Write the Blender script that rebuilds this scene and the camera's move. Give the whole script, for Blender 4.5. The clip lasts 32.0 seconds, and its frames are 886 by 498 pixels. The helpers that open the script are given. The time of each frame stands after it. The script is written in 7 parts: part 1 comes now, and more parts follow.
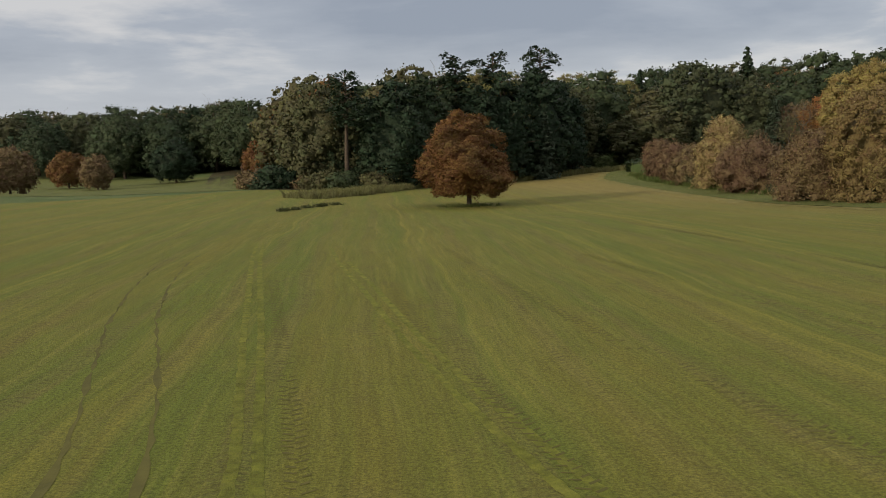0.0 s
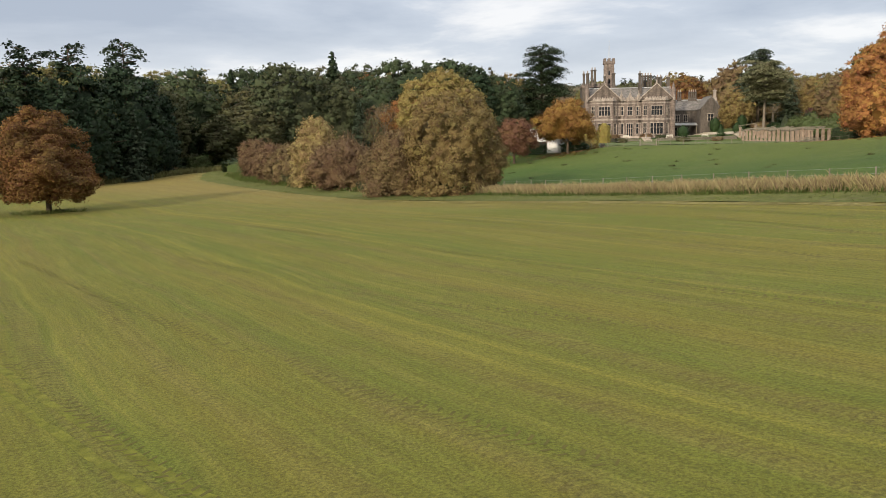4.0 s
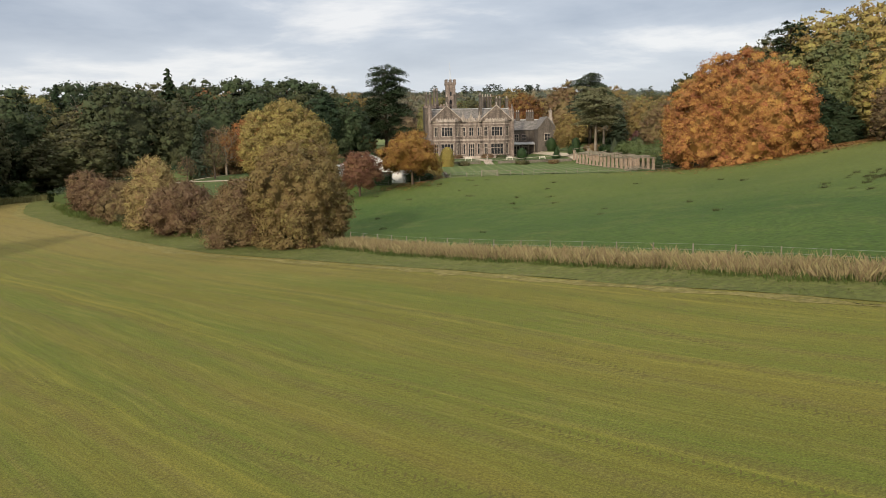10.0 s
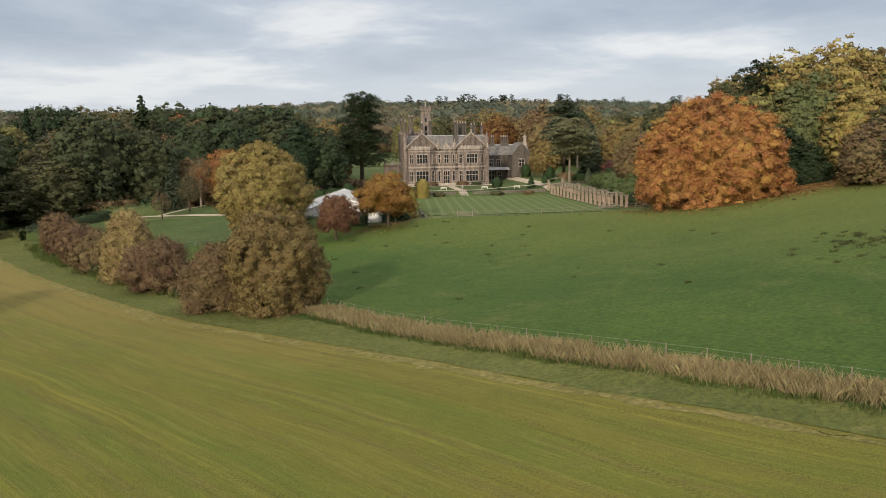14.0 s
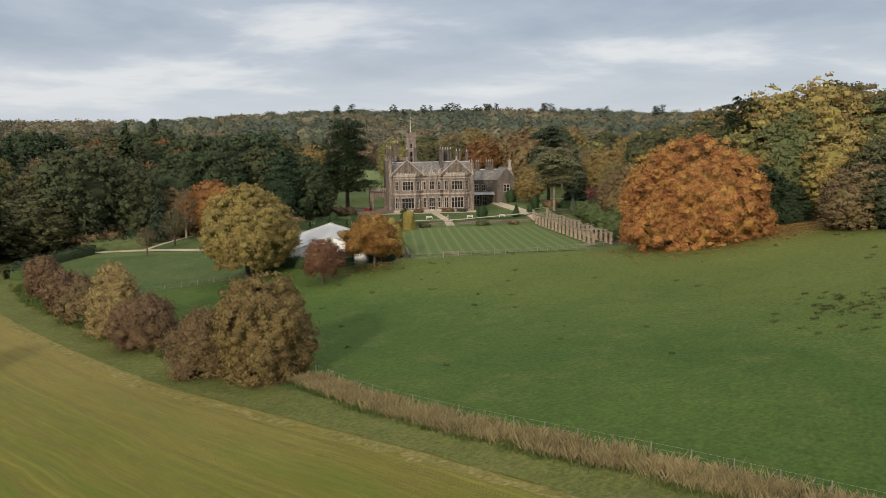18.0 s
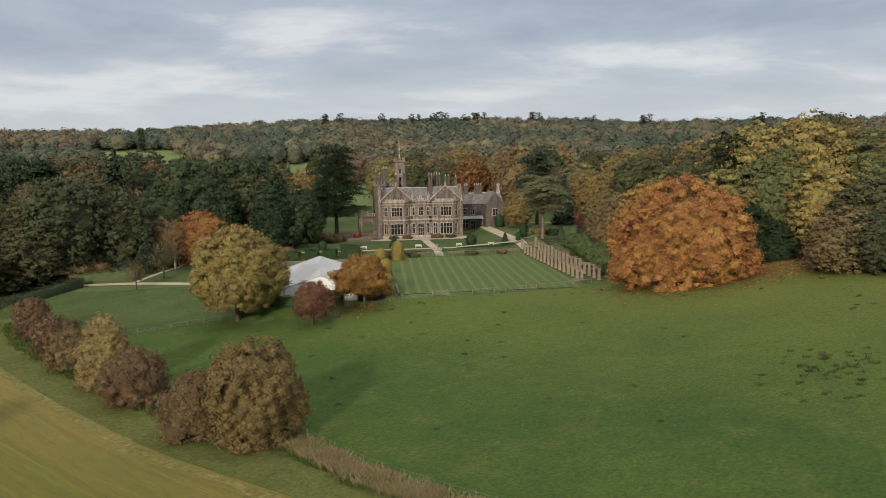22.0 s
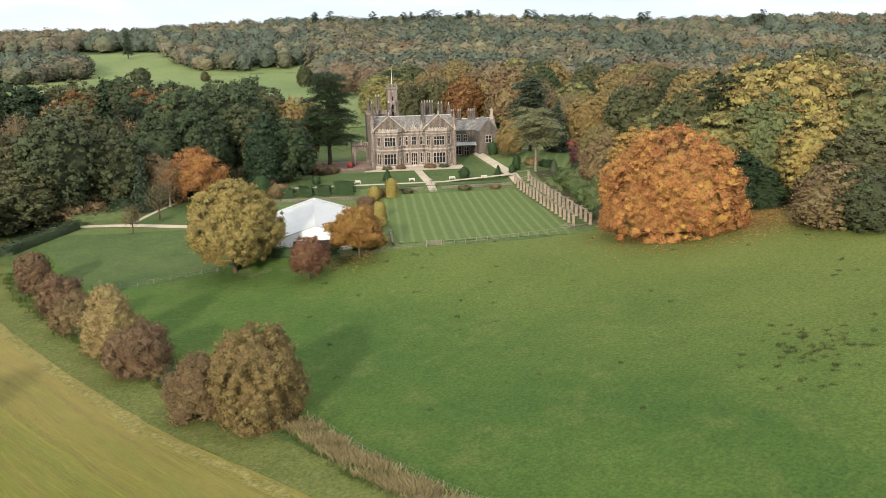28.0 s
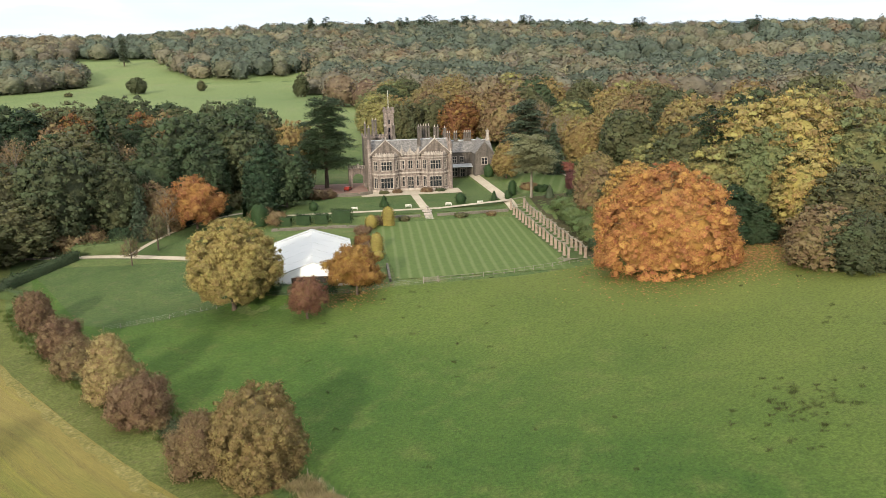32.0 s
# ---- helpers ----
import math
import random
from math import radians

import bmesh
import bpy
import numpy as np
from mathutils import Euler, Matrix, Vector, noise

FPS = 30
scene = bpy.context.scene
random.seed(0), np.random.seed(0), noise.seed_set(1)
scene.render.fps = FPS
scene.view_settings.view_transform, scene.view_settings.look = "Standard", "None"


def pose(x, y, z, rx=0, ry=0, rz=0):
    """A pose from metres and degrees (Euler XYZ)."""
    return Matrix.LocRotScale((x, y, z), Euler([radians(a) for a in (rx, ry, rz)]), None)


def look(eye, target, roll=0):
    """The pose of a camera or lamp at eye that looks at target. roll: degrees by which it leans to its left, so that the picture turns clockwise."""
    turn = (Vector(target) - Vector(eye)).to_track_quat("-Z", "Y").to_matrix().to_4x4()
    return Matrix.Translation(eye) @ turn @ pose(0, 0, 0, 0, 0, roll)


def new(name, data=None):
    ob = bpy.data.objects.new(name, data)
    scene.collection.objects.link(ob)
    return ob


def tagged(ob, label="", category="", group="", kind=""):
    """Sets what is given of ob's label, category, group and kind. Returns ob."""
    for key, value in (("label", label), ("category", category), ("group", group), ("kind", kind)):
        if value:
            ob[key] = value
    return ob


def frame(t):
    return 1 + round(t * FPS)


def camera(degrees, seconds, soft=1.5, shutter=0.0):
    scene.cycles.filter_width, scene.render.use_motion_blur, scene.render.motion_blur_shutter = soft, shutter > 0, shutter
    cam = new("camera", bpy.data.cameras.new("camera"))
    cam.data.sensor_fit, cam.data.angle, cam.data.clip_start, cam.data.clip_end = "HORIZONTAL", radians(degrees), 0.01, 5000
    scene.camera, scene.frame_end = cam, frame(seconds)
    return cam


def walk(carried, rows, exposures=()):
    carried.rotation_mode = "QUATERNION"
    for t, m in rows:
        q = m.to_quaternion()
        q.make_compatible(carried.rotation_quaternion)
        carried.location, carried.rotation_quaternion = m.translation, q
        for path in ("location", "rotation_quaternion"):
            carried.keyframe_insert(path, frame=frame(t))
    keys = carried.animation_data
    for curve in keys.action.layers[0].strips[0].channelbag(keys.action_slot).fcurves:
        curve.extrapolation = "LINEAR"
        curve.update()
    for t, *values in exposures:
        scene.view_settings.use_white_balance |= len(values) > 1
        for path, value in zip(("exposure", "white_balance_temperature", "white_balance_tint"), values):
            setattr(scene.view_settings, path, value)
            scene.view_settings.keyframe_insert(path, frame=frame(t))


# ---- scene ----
cam = camera(56.1, 32.0, soft=0.8)
METRES, EYE, TILT, LEAN, TURN = 48.0, 7.0, -7.1, 0.94, 0.0
ROWS = [
    (0.0, 0.0, 0.0, 0.0, 0.0, 0.0, -0.0),
    (0.5, -0.0008, 0.0009, 0.0009, -3.27, -0.04, 0.37),
    (1.0, -0.001, 0.0014, 0.002, -6.57, -0.09, 0.75),
    (1.5, -0.001, 0.0018, 0.0028, -9.92, -0.15, 1.16),
    (2.0, -0.0006, 0.0021, 0.0029, -13.12, -0.22, 1.53),
    (2.5, 0.0003, 0.0021, 0.0026, -16.52, -0.32, 1.97),
    (3.0, 0.0013, 0.0023, 0.0015, -19.94, -0.43, 2.43),
    (3.5, 0.0015, 0.0026, 0.0003, -23.42, -0.61, 2.89),
    (4.0, 0.0023, 0.0037, -0.0, -26.96, -0.78, 3.3),
    (4.5, 0.0029, 0.0045, -0.0001, -30.54, -1.0, 3.72),
    (6.5, 0.0024, 0.0059, -0.0001, -34.69, -1.32, 4.26),
    (7.0, 0.0024, 0.0051, 0.0053, -35.2, -1.35, 4.31),
    (7.5, 0.0024, 0.0027, 0.0196, -35.6, -1.36, 4.38),
    (8.0, 0.0029, 0.0004, 0.0382, -36.04, -1.34, 4.42),
    (8.5, 0.0037, -0.002, 0.0573, -36.46, -1.32, 4.46),
    (9.0, 0.0045, -0.0042, 0.0769, -36.79, -1.28, 4.49),
    (9.5, 0.0047, -0.0067, 0.0967, -37.13, -1.25, 4.52),
    (10.0, 0.0041, -0.0099, 0.1162, -37.48, -1.28, 4.53),
    (10.5, 0.0041, -0.0129, 0.135, -37.78, -1.24, 4.51),
    (11.0, 0.0043, -0.0154, 0.1534, -38.17, -1.24, 4.54),
    (11.5, 0.0034, -0.0174, 0.1732, -38.22, -1.16, 4.56),
    (12.0, 0.0031, -0.0189, 0.1928, -38.35, -1.1, 4.55),
    (12.5, 0.0018, -0.021, 0.2116, -38.58, -1.07, 4.58),
    (13.0, 0.0004, -0.0228, 0.2305, -38.81, -1.07, 4.62),
    (13.5, -0.0004, -0.0248, 0.249, -38.99, -1.06, 4.64),
    (14.0, -0.0001, -0.0263, 0.2674, -39.23, -1.06, 4.65),
    (14.5, -0.0009, -0.0284, 0.2868, -39.41, -1.05, 4.65),
    (16.5, -0.0004, -0.0338, 0.3648, -40.06, -0.99, 4.73),
    (17.0, -0.0011, -0.0363, 0.3836, -40.19, -0.94, 4.75),
    (17.5, -0.0028, -0.0391, 0.4031, -40.31, -0.9, 4.76),
    (18.0, -0.0044, -0.0422, 0.4229, -40.29, -0.84, 4.78),
    (18.5, -0.0058, -0.0454, 0.4417, -40.49, -0.83, 4.8),
    (19.0, -0.006, -0.0477, 0.4609, -40.57, -0.79, 4.81),
    (19.5, -0.0064, -0.0506, 0.4802, -40.7, -0.77, 4.81),
    (20.0, -0.0068, -0.0531, 0.4993, -40.82, -0.76, 4.79),
    (20.5, -0.007, -0.0532, 0.5166, -40.85, -0.71, 4.8),
    (21.0, -0.0077, -0.0545, 0.5353, -40.87, -0.66, 4.82),
    (21.5, -0.0083, -0.0563, 0.5547, -41.0, -0.64, 4.85),
    (22.0, -0.0092, -0.0597, 0.5742, -41.1, -0.61, 4.88),
    (22.5, -0.0095, -0.0623, 0.5937, -41.09, -0.57, 4.89),
    (23.0, -0.0096, -0.0656, 0.6136, -41.11, -0.52, 4.9),
    (23.5, -0.01, -0.069, 0.6339, -41.1, -0.46, 4.92),
    (24.0, -0.0105, -0.0725, 0.6545, -41.16, -0.46, 4.95),
    (24.5, -0.0105, -0.0759, 0.6745, -41.16, -1.59, 4.95),
    (25.0, -0.0114, -0.0803, 0.6943, -41.21, -4.8, 4.95),
    (25.5, -0.0133, -0.0839, 0.7128, -41.28, -7.88, 5.0),
    (27.5, -0.0149, -0.0983, 0.7952, -41.51, -7.85, 5.15),
    (28.0, -0.0145, -0.1002, 0.8149, -41.55, -7.82, 5.12),
    (28.5, -0.0144, -0.1028, 0.8352, -41.58, -7.83, 5.13),
    (29.0, -0.0147, -0.1053, 0.8562, -41.61, -7.83, 5.15),
    (29.5, -0.0149, -0.108, 0.8773, -41.66, -7.83, 5.17),
    (30.0, -0.015, -0.1109, 0.8978, -41.7, -7.84, 5.18),
    (30.5, -0.0154, -0.1141, 0.9178, -41.75, -7.83, 5.19),
    (31.0, -0.0155, -0.1167, 0.9382, -41.78, -7.81, 5.21),
    (31.5, -0.0159, -0.1195, 0.9584, -41.8, -7.82, 5.21),
    (32.0, -0.016, -0.1221, 0.9785, -41.82, -7.8, 5.21),
]
walk(cam, [(t, pose(0, 0, EYE, TILT, LEAN, TURN) @ pose(METRES * x, METRES * y, METRES * z, 90 + pitch, roll, yaw)) for t, x, y, z, yaw, pitch, roll in ROWS],
     exposures=[(0.0, -0.34, 6600, 9), (1.0, -0.08, 6600, 9), (2.0, 0.21, 6600, 9), (3.0, 0.27, 6600, 9), (4.0, 0.25, 6600, 9), (7.0, 0.19, 6600, 9), (14.0, 0.05, 6550, 8), (17.0, -0.04, 6500, 8), (25.5, -0.18, 6350, 8), (27.5, 0.62, 6200, 6), (32.0, 0.66, 6200, 6)])

# ---- world, sun, light ----
SUN_ELEV, SUN_AZ = 19.0, 238.0      # the sun's height and its compass bearing from +y towards +x
world = bpy.data.worlds.new("sky")
scene.world = world
world.use_nodes = True


def build_sky():
    nt = world.node_tree
    nt.nodes.clear()
    N, K = nt.nodes.new, nt.links.new
    out, bg = N("ShaderNodeOutputWorld"), N("ShaderNodeBackground")
    sky = N("ShaderNodeTexSky")
    sky.sky_type, sky.sun_disc = "NISHITA", False
    sky.sun_elevation, sky.sun_rotation = radians(SUN_ELEV), radians(SUN_AZ)
    sky.air_density, sky.dust_density = 1.0, 2.0
    co, sep = N("ShaderNodeTexCoord"), N("ShaderNodeSeparateXYZ")
    K(co.outputs["Generated"], sep.inputs[0])
    up = N("ShaderNodeMath")
    up.operation, up.inputs[1].default_value = "MAXIMUM", 0.0
    K(sep.outputs["Z"], up.inputs[0])
    low = N("ShaderNodeMath")
    low.operation, low.inputs[1].default_value = "ADD", 0.11
    K(up.outputs[0], low.inputs[0])
    flat = []
    for axis in ("X", "Y"):
        dv = N("ShaderNodeMath")
        dv.operation = "DIVIDE"
        K(sep.outputs[axis], dv.inputs[0])
        K(low.outputs[0], dv.inputs[1])
        flat.append(dv)
    plane = N("ShaderNodeCombineXYZ")
    shift = N("ShaderNodeVectorMath")
    shift.operation, shift.inputs[1].default_value = "ADD", (3.7, 1.9, 0.0)
    K(flat[0].outputs[0], plane.inputs[0])
    K(flat[1].outputs[0], plane.inputs[1])
    K(plane.outputs[0], shift.inputs[0])
    big = N("ShaderNodeTexNoise")
    big.inputs["Scale"].default_value, big.inputs["Detail"].default_value = 0.62, 7.0
    big.inputs["Roughness"].default_value, big.inputs["Distortion"].default_value = 0.56, 0.2
    K(shift.outputs[0], big.inputs["Vector"])
    # thick grey cloud and thin bright cloud
    tone = N("ShaderNodeValToRGB")
    e = tone.color_ramp.elements
    e[0].position, e[0].color = 0.36, (0.42, 0.475, 0.585, 1)
    e[1].position, e[1].color = 0.63, (0.88, 0.88, 0.91, 1)
    mid = tone.color_ramp.elements.new(0.52)
    mid.color = (0.56, 0.61, 0.71, 1)
    K(big.outputs["Fac"], tone.inputs[0])
    scaled = N("ShaderNodeVectorMath")
    scaled.operation, scaled.inputs["Scale"].default_value = "SCALE", CLOUD
    K(tone.outputs[0], scaled.inputs[0])
    # grey and even overhead
    over = N("ShaderNodeMapRange")
    over.inputs["From Min"].default_value, over.inputs["From Max"].default_value = 0.28, 0.6
    K(up.outputs[0], over.inputs["Value"])
    grey = N("ShaderNodeMix")
    grey.data_type = "RGBA"
    grey.inputs[7].default_value = (0.63 * CLOUD, 0.60 * CLOUD, 0.56 * CLOUD, 1)
    K(over.outputs[0], grey.inputs[0])
    K(scaled.outputs[0], grey.inputs[6])
    # pale towards the horizon
    hz = N("ShaderNodeMapRange")
    hz.inputs["From Min"].default_value, hz.inputs["From Max"].default_value = 0.0, 0.13
    hz.inputs["To Min"].default_value, hz.inputs["To Max"].default_value = 0.8, 0.0
    K(up.outputs[0], hz.inputs["Value"])
    pale = N("ShaderNodeMix")
    pale.data_type = "RGBA"
    pale.inputs[7].default_value = (0.86 * CLOUD, 0.89 * CLOUD, 0.94 * CLOUD, 1)
    K(hz.outputs[0], pale.inputs[0])
    K(grey.outputs[2], pale.inputs[6])
    mix = N("ShaderNodeMix")
    mix.data_type = "RGBA"
    mix.inputs[0].default_value = 0.88
    K(sky.outputs[0], mix.inputs[6])
    K(pale.outputs[2], mix.inputs[7])
    K(mix.outputs[2], bg.inputs["Color"])
    high = N("ShaderNodeMapRange")
    high.inputs["From Min"].default_value, high.inputs["From Max"].default_value = 0.30, 0.85
    high.inputs["To Min"].default_value, high.inputs["To Max"].default_value = 0.1, 0.25
    K(up.outputs[0], high.inputs["Value"])
    K(high.outputs[0], bg.inputs["Strength"])
    K(bg.outputs[0], out.inputs[0])


CLOUD = 9.5
build_sky()
sun = new("sun", bpy.data.lights.new("sun", "SUN"))
sun.data.energy, sun.data.angle, sun.data.color = 3.2, radians(4.0), (1.0, 0.86, 0.66)
a = radians(SUN_AZ)
sun_way = Vector((math.sin(a) * math.cos(radians(SUN_ELEV)), math.cos(a) * math.cos(radians(SUN_ELEV)), math.sin(radians(SUN_ELEV))))
sun.matrix_world = look(sun_way * 400, (0, 0, 0))

# ---- materials ----


def material(name, rough=0.9):
    m = bpy.data.materials.new(name)
    m.use_nodes = True
    b = m.node_tree.nodes["Principled BSDF"]
    b.inputs["Roughness"].default_value = rough
    b.inputs["Specular IOR Level"].default_value = 0.25
    return m, m.node_tree, b


def place(nt, scale=(1, 1, 1)):
    g, mp = nt.nodes.new("ShaderNodeNewGeometry"), nt.nodes.new("ShaderNodeMapping")
    mp.inputs["Scale"].default_value = scale
    nt.links.new(g.outputs["Position"], mp.inputs["Vector"])
    return mp.outputs[0]


def own(nt, scale=(1, 1, 1)):
    g, mp = nt.nodes.new("ShaderNodeTexCoord"), nt.nodes.new("ShaderNodeMapping")
    mp.inputs["Scale"].default_value = scale
    nt.links.new(g.outputs["Object"], mp.inputs["Vector"])
    return mp.outputs[0]


def noise_at(nt, vec, scale, detail=4.0, rough=0.55):
    n = nt.nodes.new("ShaderNodeTexNoise")
    n.inputs["Scale"].default_value, n.inputs["Detail"].default_value, n.inputs["Roughness"].default_value = scale, detail, rough
    nt.links.new(vec, n.inputs["Vector"])
    return n.outputs["Fac"]


def ramp(nt, fac, stops):
    r = nt.nodes.new("ShaderNodeValToRGB")
    while len(r.color_ramp.elements) < len(stops):
        r.color_ramp.elements.new(0.5)
    for e, (p, c) in zip(r.color_ramp.elements, stops):
        e.position, e.color = p, (*c, 1)
    nt.links.new(fac, r.inputs[0])
    return r.outputs[0]


def blend(nt, fac, c1, c2, mode="MIX"):
    m = nt.nodes.new("ShaderNodeMix")
    m.data_type, m.blend_type = "RGBA", mode
    for k, v in ((0, fac), (6, c1), (7, c2)):
        if isinstance(v, (int, float)):
            m.inputs[k].default_value = v
        elif isinstance(v, tuple):
            m.inputs[k].default_value = (*v, 1)
        else:
            nt.links.new(v, m.inputs[k])
    return m.outputs[2]


def calc(nt, op, p, q=0.0):
    m = nt.nodes.new("ShaderNodeMath")
    m.operation = op
    for k, v in ((0, p), (1, q)):
        if isinstance(v, (int, float)):
            m.inputs[k].default_value = v
        else:
            nt.links.new(v, m.inputs[k])
    return m.outputs[0]


def relief(nt, b, fac, strength=0.4, depth=0.05):
    k = nt.nodes.new("ShaderNodeBump")
    k.inputs["Strength"].default_value, k.inputs["Distance"].default_value = strength, depth
    nt.links.new(fac, k.inputs["Height"])
    nt.links.new(k.outputs[0], b.inputs["Normal"])


def colour(nt, b, out):
    nt.links.new(out, b.inputs["Base Color"])


def grass_material(name, dark, lit, dry, patch=0.05, bank=None):
    """Turf: broad patches, tufts and fine grain; dry is the colour of the thin, worn places."""
    m, nt, b = material(name, 0.95)
    v = place(nt)
    broad = noise_at(nt, v, patch, 3.0)
    c = ramp(nt, calc(nt, "ADD", calc(nt, "MULTIPLY", broad, 0.6), calc(nt, "MULTIPLY", noise_at(nt, v, 0.45, 4.0, 0.65), 0.4)), [(0.36, dark), (0.62, lit)])
    worn = noise_at(nt, v, patch * 5, 5.0, 0.65)
    k = ramp(nt, worn, [(0.52, (0, 0, 0)), (0.72, (1, 1, 1))])
    if bank:                        # yellower sward up the bank, a sunlit patch painted in
        sep, rise = nt.nodes.new("ShaderNodeSeparateXYZ"), nt.nodes.new("ShaderNodeMapRange")
        nt.links.new(v, sep.inputs[0])
        rise.inputs["From Min"].default_value, rise.inputs["From Max"].default_value, rise.inputs["To Max"].default_value = bank[0], bank[1], 0.8
        nt.links.new(calc(nt, "ADD", sep.outputs["X"], calc(nt, "MULTIPLY", broad, 50.0)), rise.inputs["Value"])
        c = blend(nt, rise.outputs[0], c, bank[2])
    c = blend(nt, calc(nt, "MULTIPLY", k, 0.6), c, dry)
    fine = noise_at(nt, v, 2.2, 6.0, 0.78)
    c = blend(nt, 0.8, c, ramp(nt, fine, [(0.32, (0.22, 0.22, 0.22)), (0.68, (0.80, 0.80, 0.80))]), "OVERLAY")
    colour(nt, b, c)
    relief(nt, b, noise_at(nt, v, 3.0, 6.0, 0.8), 0.8, 0.2)
    return m


def mown_material():
    """The mown hay field: swaths that follow the field's edge, double yellow rows, lugged tyre prints and fine stubble."""
    m, nt, b = material("mown_field_grass", 0.95)
    v = place(nt)
    sep = nt.nodes.new("ShaderNodeSeparateXYZ")
    nt.links.new(v, sep.inputs[0])
    wob = noise_at(nt, v, 0.03, 2.0)
    row = calc(nt, "ADD", calc(nt, "ADD", sep.outputs["X"], calc(nt, "MULTIPLY", sep.outputs["Y"], 0.085)), calc(nt, "MULTIPLY", wob, 4.0))
    rowv = nt.nodes.new("ShaderNodeCombineXYZ")
    nt.links.new(row, rowv.inputs[0])
    nt.links.new(calc(nt, "MULTIPLY", sep.outputs["Y"], 0.035), rowv.inputs[1])
    swath = noise_at(nt, rowv.outputs[0], 0.30, 5.0, 0.6)
    thin = noise_at(nt, rowv.outputs[0], 1.6, 4.0, 0.7)
    broad = noise_at(nt, v, 0.030, 4.0, 0.6)
    c = ramp(nt, broad, [(0.35, (0.118, 0.112, 0.017)), (0.65, (0.145, 0.132, 0.024))])
    green = calc(nt, "ADD", calc(nt, "MULTIPLY", swath, 0.82), calc(nt, "MULTIPLY", noise_at(nt, v, 0.16, 4.0, 0.65), 0.18))
    c = blend(nt, calc(nt, "MULTIPLY", ramp(nt, green, [(0.40, (0, 0, 0)), (0.60, (1, 1, 1))]), 0.75), c, (0.086, 0.114, 0.015))
    c = blend(nt, calc(nt, "MULTIPLY", ramp(nt, thin, [(0.50, (0, 0, 0)), (0.66, (1, 1, 1))]), 0.6), c, (0.158, 0.150, 0.032))
    # drier, strawy stubble towards the hedge line
    dryness = calc(nt, "ADD", calc(nt, "MULTIPLY", calc(nt, "ADD", sep.outputs["X"], calc(nt, "MULTIPLY", sep.outputs["Y"], 0.35)), 0.022), calc(nt, "MULTIPLY", broad, 0.5))
    straw = nt.nodes.new("ShaderNodeMapRange")
    straw.inputs["From Min"].default_value, straw.inputs["From Max"].default_value, straw.inputs["To Max"].default_value = 1.35, 1.95, 0.7
    nt.links.new(dryness, straw.inputs["Value"])
    c = blend(nt, straw.outputs[0], c, (0.205, 0.154, 0.052))
    soil = noise_at(nt, v, 0.45, 6.0, 0.72)
    c = blend(nt, calc(nt, "MULTIPLY", ramp(nt, soil, [(0.54, (0, 0, 0)), (0.72, (1, 1, 1))]), 0.35), c, (0.125, 0.096, 0.036))
    # paired yellow rows where the cut grass lay
    pair = calc(nt, "ABSOLUTE", calc(nt, "SUBTRACT", calc(nt, "ABSOLUTE", calc(nt, "SUBTRACT", calc(nt, "FRACT", calc(nt, "MULTIPLY", row, 0.095)), 0.5)), 0.055))
    left = ramp(nt, noise_at(nt, rowv.outputs[0], 0.5, 4.0, 0.7), [(0.40, (0, 0, 0)), (0.55, (1, 1, 1))])
    c = blend(nt, calc(nt, "MULTIPLY", calc(nt, "MULTIPLY", ramp(nt, pair, [(0.006, (1, 1, 1)), (0.028, (0, 0, 0))]), left), 0.42), c, (0.200, 0.185, 0.030))
    # tyre prints: slanting lugs in narrow lanes along some of the rows
    lane = calc(nt, "ABSOLUTE", calc(nt, "SUBTRACT", calc(nt, "FRACT", calc(nt, "MULTIPLY", row, 0.31)), 0.5))
    used = ramp(nt, noise_at(nt, rowv.outputs[0], 0.33, 3.0), [(0.42, (0, 0, 0)), (0.52, (1, 1, 1))])
    along = calc(nt, "ADD", calc(nt, "MULTIPLY", sep.outputs["Y"], 17.0), calc(nt, "ADD", calc(nt, "MULTIPLY", lane, 26.0), calc(nt, "MULTIPLY", noise_at(nt, v, 1.1, 3.0), 5.0)))
    lug = ramp(nt, calc(nt, "ADD", calc(nt, "MULTIPLY", calc(nt, "SINE", along), 0.5), 0.5), [(0.45, (0, 0, 0)), (0.75, (1, 1, 1))])
    inlane = calc(nt, "MULTIPLY", ramp(nt, lane, [(0.11, (1, 1, 1)), (0.17, (0, 0, 0))]), used)
    torn = ramp(nt, noise_at(nt, v, 0.8, 4.0, 0.7), [(0.38, (0, 0, 0)), (0.55, (1, 1, 1))])
    print_ = calc(nt, "MULTIPLY", calc(nt, "MULTIPLY", inlane, lug), torn)
    c = blend(nt, calc(nt, "MULTIPLY", inlane, 0.22), c, (0.150, 0.118, 0.040))
    # lug marks: soil brown, darkened for the shadow in each dent
    c = blend(nt, calc(nt, "MULTIPLY", print_, 0.35), c, (0.070, 0.058, 0.018))
    lines = noise_at(nt, rowv.outputs[0], 4.5, 3.0, 0.7)
    c = blend(nt, 0.3, c, ramp(nt, lines, [(0.32, (0.30, 0.30, 0.30)), (0.68, (0.72, 0.72, 0.72))]), "OVERLAY")
    fine = noise_at(nt, v, 12.0, 4.0, 0.8)
    c = blend(nt, 0.7, c, ramp(nt, fine, [(0.36, (0.22, 0.22, 0.22)), (0.64, (0.80, 0.80, 0.80))]), "OVERLAY")
    colour(nt, b, c)
    relief(nt, b, calc(nt, "SUBTRACT", noise_at(nt, v, 9.0, 4.0, 0.75), calc(nt, "MULTIPLY", print_, 0.25)), 0.8, 0.10)
    return m


